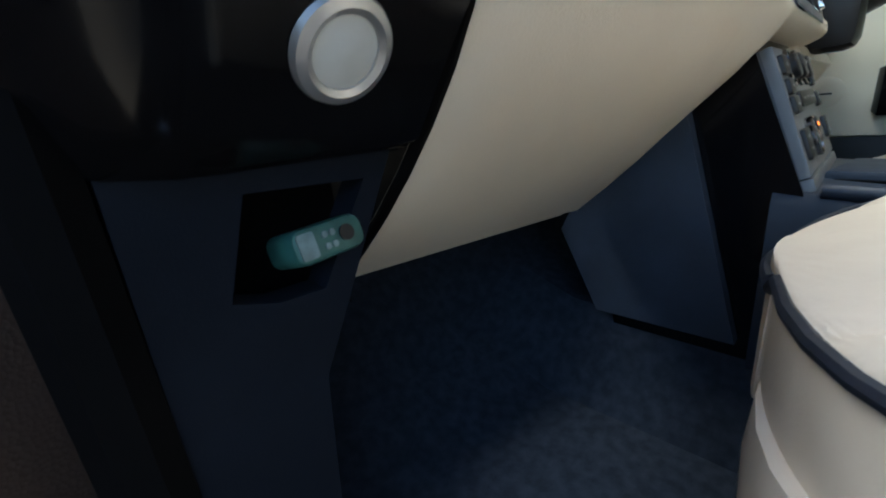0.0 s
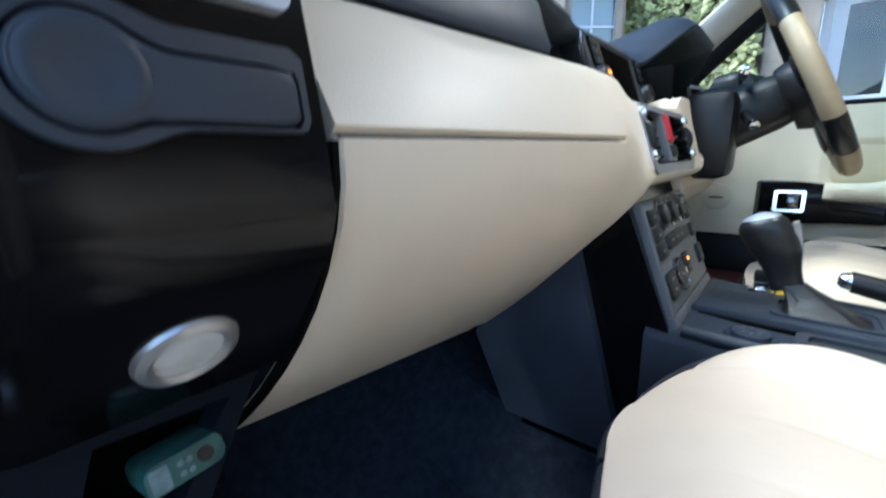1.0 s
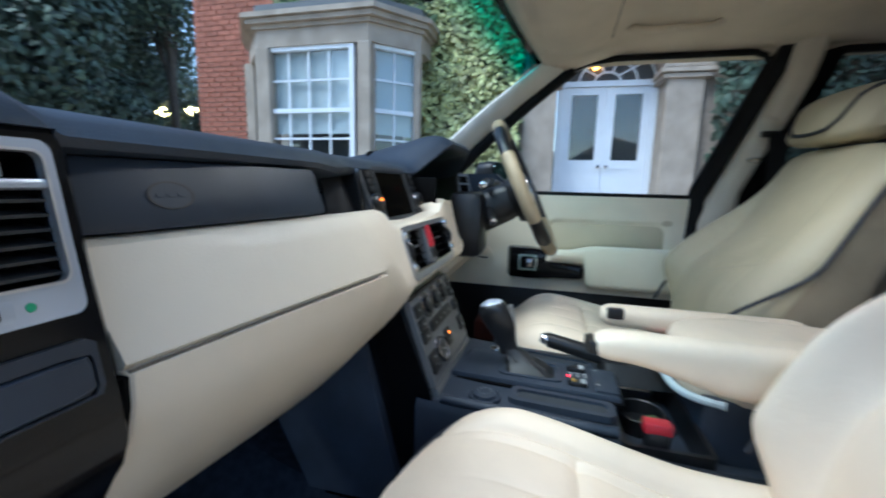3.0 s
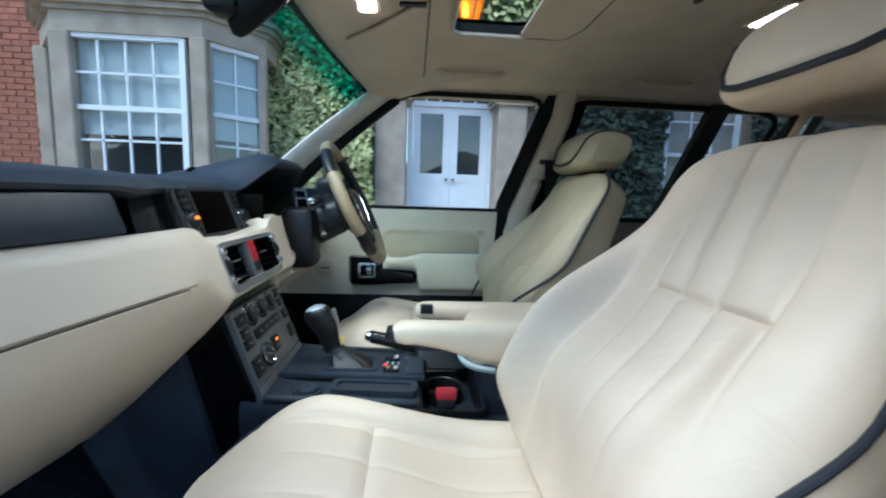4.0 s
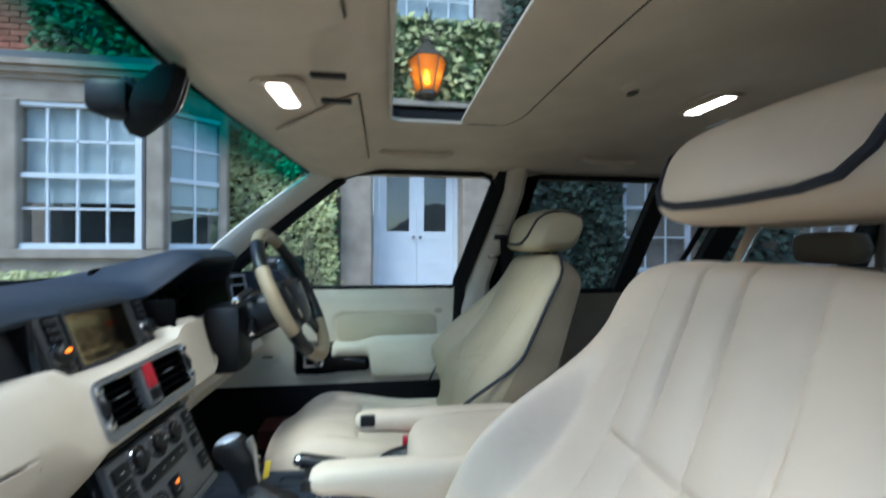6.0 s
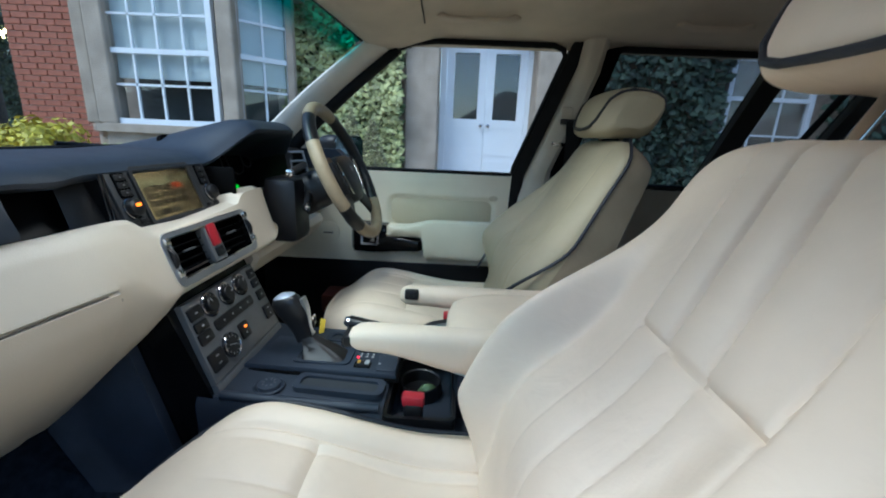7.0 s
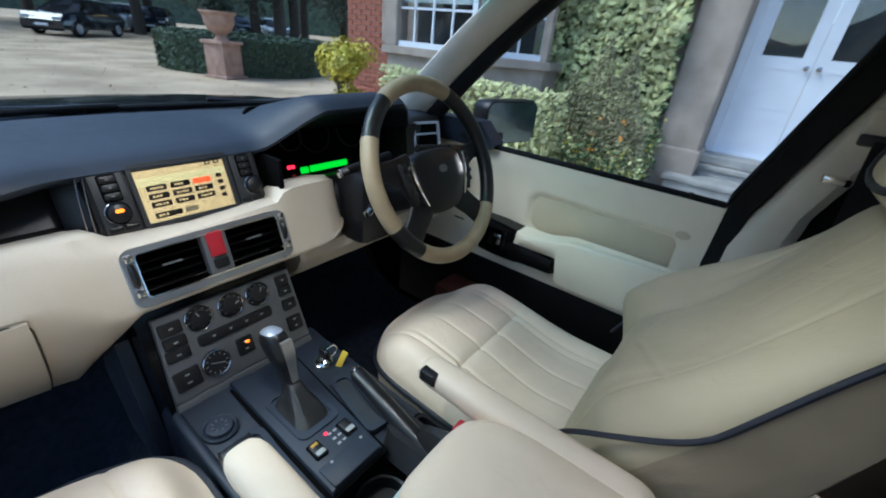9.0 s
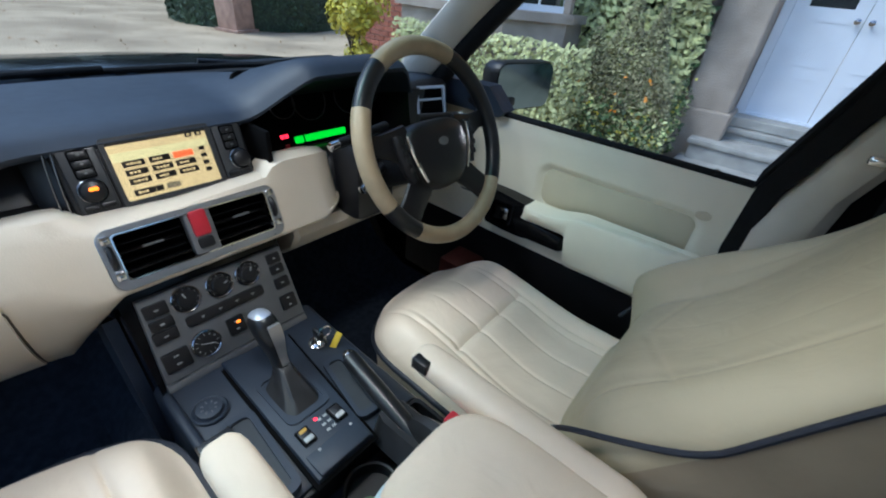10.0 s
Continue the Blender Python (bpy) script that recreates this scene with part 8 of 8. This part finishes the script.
def parked_car(name, label, place, turn, paint, lights=False):
    o = holder(name, label, "car", group="parked cars", place=place)
    m = Matrix.Translation(place) @ Matrix.Rotation(radians(turn), 4, "Z")
    def T(pts):
        return [m @ Vector(p) for p in pts]
    prof = [(2.15, 0.35, 0.80), (2.2, 0.62, 0.82), (2.0, 0.88, 0.86), (1.0, 1.0, 0.88), (0.95, 1.0, 0.88), (-1.7, 1.02, 0.88), (-2.15, 0.9, 0.84), (-2.2, 0.4, 0.80)]
    rows = []
    for x, z, w in prof:
        rows.append(T([(x, -w, 0.3), (x, -w, z - 0.12), (x, -w * 0.93, z), (x, w * 0.93, z), (x, w, z - 0.12), (x, w, 0.3)]))
    under("body", loft(bmesh.new(), rows), paint, o)
    rows = []
    for x, z, w in ((0.98, 1.0, 0.80), (0.30, 1.46, 0.64), (-0.3, 1.52, 0.64), (-1.3, 1.48, 0.62), (-1.9, 1.02, 0.76)):
        rows.append(T([(x, -w - 0.06, 0.98), (x, -w, max(0.99, z - 0.05)), (x, -w + 0.1, z), (x, w - 0.1, z), (x, w, max(0.99, z - 0.05)), (x, w + 0.06, 0.98)]))
    under("glasshouse", loft(bmesh.new(), rows), GLOSS, o, "dark glass")
    under("roof", loft(bmesh.new(), [T([(x, -w, z), (x, -w * 0.6, z + 0.04), (x, w * 0.6, z + 0.04), (x, w, z), (x, w, z - 0.02), (x, -w, z - 0.02)]) for x, z, w in ((0.25, 1.47, 0.56), (-0.4, 1.51, 0.57), (-1.3, 1.47, 0.56))]), paint, o)
    for x in (1.35, -1.35):
        for s in (-1, 1):
            wm = m @ Matrix.Translation((x, s * 0.80, 0.33)) @ Matrix.Rotation(radians(90), 4, "X")
            tyre = under("wheel", revolve(bmesh.new(), [(0.2, -0.10), (0.31, -0.10), (0.335, -0.06), (0.335, 0.06), (0.31, 0.10), (0.2, 0.10)], 24, wm), RUBBER, o, "black tyre")
            under("rim", revolve(bmesh.new(), [(0.0, -0.08), (0.20, -0.105), (0.205, 0.105), (0.0, 0.08)], 20, wm), SILVER, tyre, "alloy rim")
    for s in (-1, 1):
        under("headlight", boxed((2.08, s * 0.62 - 0.16, 0.62), (2.19, s * 0.62 + 0.16, 0.76), 0.03, m=m), DOMEGLOW if lights else SILVER, o, "lit headlight" if lights else "clear headlight")
        under("mirror", boxed((0.75, s * 0.95 - 0.08, 0.98), (0.87, s * 0.95 + 0.08, 1.10), 0.03, m=m), paint, o)
    under("grille", boxed((2.15, -0.42, 0.45), (2.215, 0.42, 0.62), 0.02, m=m), BLACK, o, "black grille")
    under("plate", boxed((2.2, -0.25, 0.40), (2.225, 0.25, 0.50), m=m), WHITEPAINT, o, "pale number plate")


def surroundings():
    leafy_ball("golden_shrub", "golden-leaved shrub clipped to a ball on a stem", "shrub", (3.55, 4.55, 1.05), (0.36, 0.40, 0.36), 2600, 0.036, YELLOWLEAF, 0.03, seed=2)
    leafy_ball("golden_shrub", "golden-leaved shrub by the brick wall", "shrub", (3.6, 4.5, 0.45), (0.22, 0.28, 0.40), 1300, 0.036, YELLOWLEAF, seed=3)
    urn()
    hedge()
    rng = random.Random(31)
    for k, (x, y, r, z) in enumerate(((2.2, 36, 5.0, 8.0), (7.5, 40, 6.0, 9.0), (13, 36, 5.5, 9.5), (20, 42, 6.5, 9.0), (-4, 33, 4.5, 7.5), (-11, 26, 4.5, 7.0), (-18, 20, 5, 7), (30, 36, 6.0, 8), (10.5, 31, 4.2, 9.5), (15.5, 27, 4.6, 8.5), (20.5, 29, 5.0, 8.5), (13.0, 20.5, 2.8, 6.5), (36.0, 40.0, 6.0, 7.5), (27.5, 26.0, 3.0, 5.5), (10.2, 21.0, 3.8, 7.0), (19.6, 22.4, 4.0, 11.2), (17.2, 25.4, 4.0, 12.0))):
        leafy_ball("evergreen_tree", "dark evergreen tree beyond the drive", "tree", (x, y, z), (r, r, r * 1.25), 9000, 0.17, DARKLEAF, 0.32, seed=40 + k)
    dark = mat("dark_blue_car_paint", (0.010, 0.013, 0.022), 0.15, vary=0.05, coat=0.8)
    silver = mat("silver_car_paint", (0.45, 0.46, 0.47), 0.25, metal=0.5, vary=0.03)
    parked_car("parked_car", "dark blue saloon parked on the gravel drive", (6.5, 26.6, 0), -138, dark)
    parked_car("parked_car", "silver hatchback parked behind the dark saloon", (10.6, 33.5, 0), -125, silver)
    parked_car("parked_car", "dark car parked at the far edge of the drive", (12.8, 34.5, 0), -120, dark)
    parked_car("parked_car", "dark estate car parked under the trees", (17.0, 32.0, 0), -95, dark)
    parked_car("parked_car", "silver car parked under the trees", (20.5, 33.0, 0), -100, silver)
    for x, y, z in ((28.9, 33.8, 6.8), (30.5, 32.2, 7.1)):
        o = holder("yard_lamp", "lit yellow lamp on a tall post beyond the trees", "lamp post", group="yard lamps", place=(x, y, 0))
        under("post", tube(bmesh.new(), [(x, y, 0), (x, y, z)], 0.08, 8), BLACK, o)
        under("head", revolve(bmesh.new(), [(0, -0.45), (0.45, -0.25), (0.6, 0.0), (0.45, 0.3), (0, 0.45)], 16, Matrix.Translation((x, y, z))), FLAMEPALE, o, "glowing lamp head")
    # an unseen plain dark hedge, added beside the open door to limit daylight
    bm = bmesh.new()
    rows = []
    for k in range(41):
        y = -7.0 + 12.0 * k / 40
        j = 0.06 * math.sin(k * 1.9) + 0.04 * math.sin(k * 4.3)
        rows.append([(-6.9 + j, y, 0), (-6.45 + j, y, 0), (-6.40 + j, y, 0.9), (-6.45 + j, y, 1.30 + j), (-6.6, y, 1.45 + j), (-6.9, y, 1.4)])
    tagged(quick("unseen_hedge", loft(bm, rows), HEDGE), "unseen plain dark hedge added to cut low side light", "hedge", kind="structure")
    # woods that close the view
    bm = bmesh.new()
    rows = []
    for k in range(49):
        a = 2 * math.pi * k / 48
        R = 70
        rows.append([(R * math.cos(a), R * math.sin(a), -1), (R * math.cos(a), R * math.sin(a), 7 + 2.5 * math.sin(k * 2.3) + 1.5 * math.sin(k * 5.1))])
    loft(bm, rows, closed=False)
    tagged(quick("backdrop", bm, DARKLEAF), "dark woods far beyond the drive", "woods", kind="structure")


# ---------------------------------------------------------------- the whole place
shell()
glazing()
wipers()
sides()
headlining()
sun_visor(-1, 0.205, "beige fabric sun visor folded up, passenger side")
sun_visor(1, 0.060, "beige fabric sun visor folded up, driver's side")
front_lamp, fm = roof_lamp("roof_lamp", (0.0, 0.403, 1.592), 0, "overhead lamp console with one lens lit")
for x in (-0.118, -0.012):
    under("slot", boxed((x - 0.008, -0.115, -0.004), (x + 0.008, -0.062, 0.003), 0.003, m=fm), BLACK, front_lamp, "dark switch slot")
rear_lamp, _ = roof_lamp("roof_lamp", (0.054, -0.455, 1.638), 4, "rear overhead lamp with one lens lit")
under("lens_second", plate(bmesh.new(), [(-0.030, -0.006), (0.030, -0.008), (0.034, 0.004), (-0.028, 0.007)], 0.004, Matrix.Translation((0.150, -0.575, 1.640)), 0.001), mat("unlit_lens", (0.75, 0.75, 0.74), 0.3, vary=0.03), rear_lamp, "unlit white lens")
mic = holder("ceiling_sensor", "small dark oval sensor in a beige ceiling boss", "ceiling sensor", place=(-0.005, -0.245, 1.645))
under("boss", revolve(bmesh.new(), [(0.0, -0.006), (0.020, -0.006), (0.032, -0.003), (0.038, 0.003), (0.0, 0.004)], 24, Matrix.Translation((-0.020, -0.258, 1.646))), HEAD, mic)
under("sensor", plate(bmesh.new(), rounded(0.026, 0.016, 0.007, cx=0.013, cy=0.010), 0.005, Matrix.Translation((-0.020, -0.258, 1.637)), 0.001), SEAMTAN, mic, "dark oval grille")
grab_handle(0.040, 0.235, 1)
grab_handle(-0.57, -0.40, 1)
rear_view_mirror()
dashboard()
console()
gear_lever()
handbrake()
steering_wheel()
front_seat(1, 0.415, 0.0, False, "pleated cream leather driver's seat with navy piping and armrest")
front_seat(-1, -0.358, 0.06, True, "pleated cream leather passenger seat, headrest raised on chrome posts")
rear_bench()
rear_sill()
driver_door()
belt(1, 0.43, 0.0)
belt(-1, -0.385, 0.05)
passenger_door()

ground()
HOUSE = house()
steps()
lantern()
ivy()
surroundings()
bricks(HOUSE)
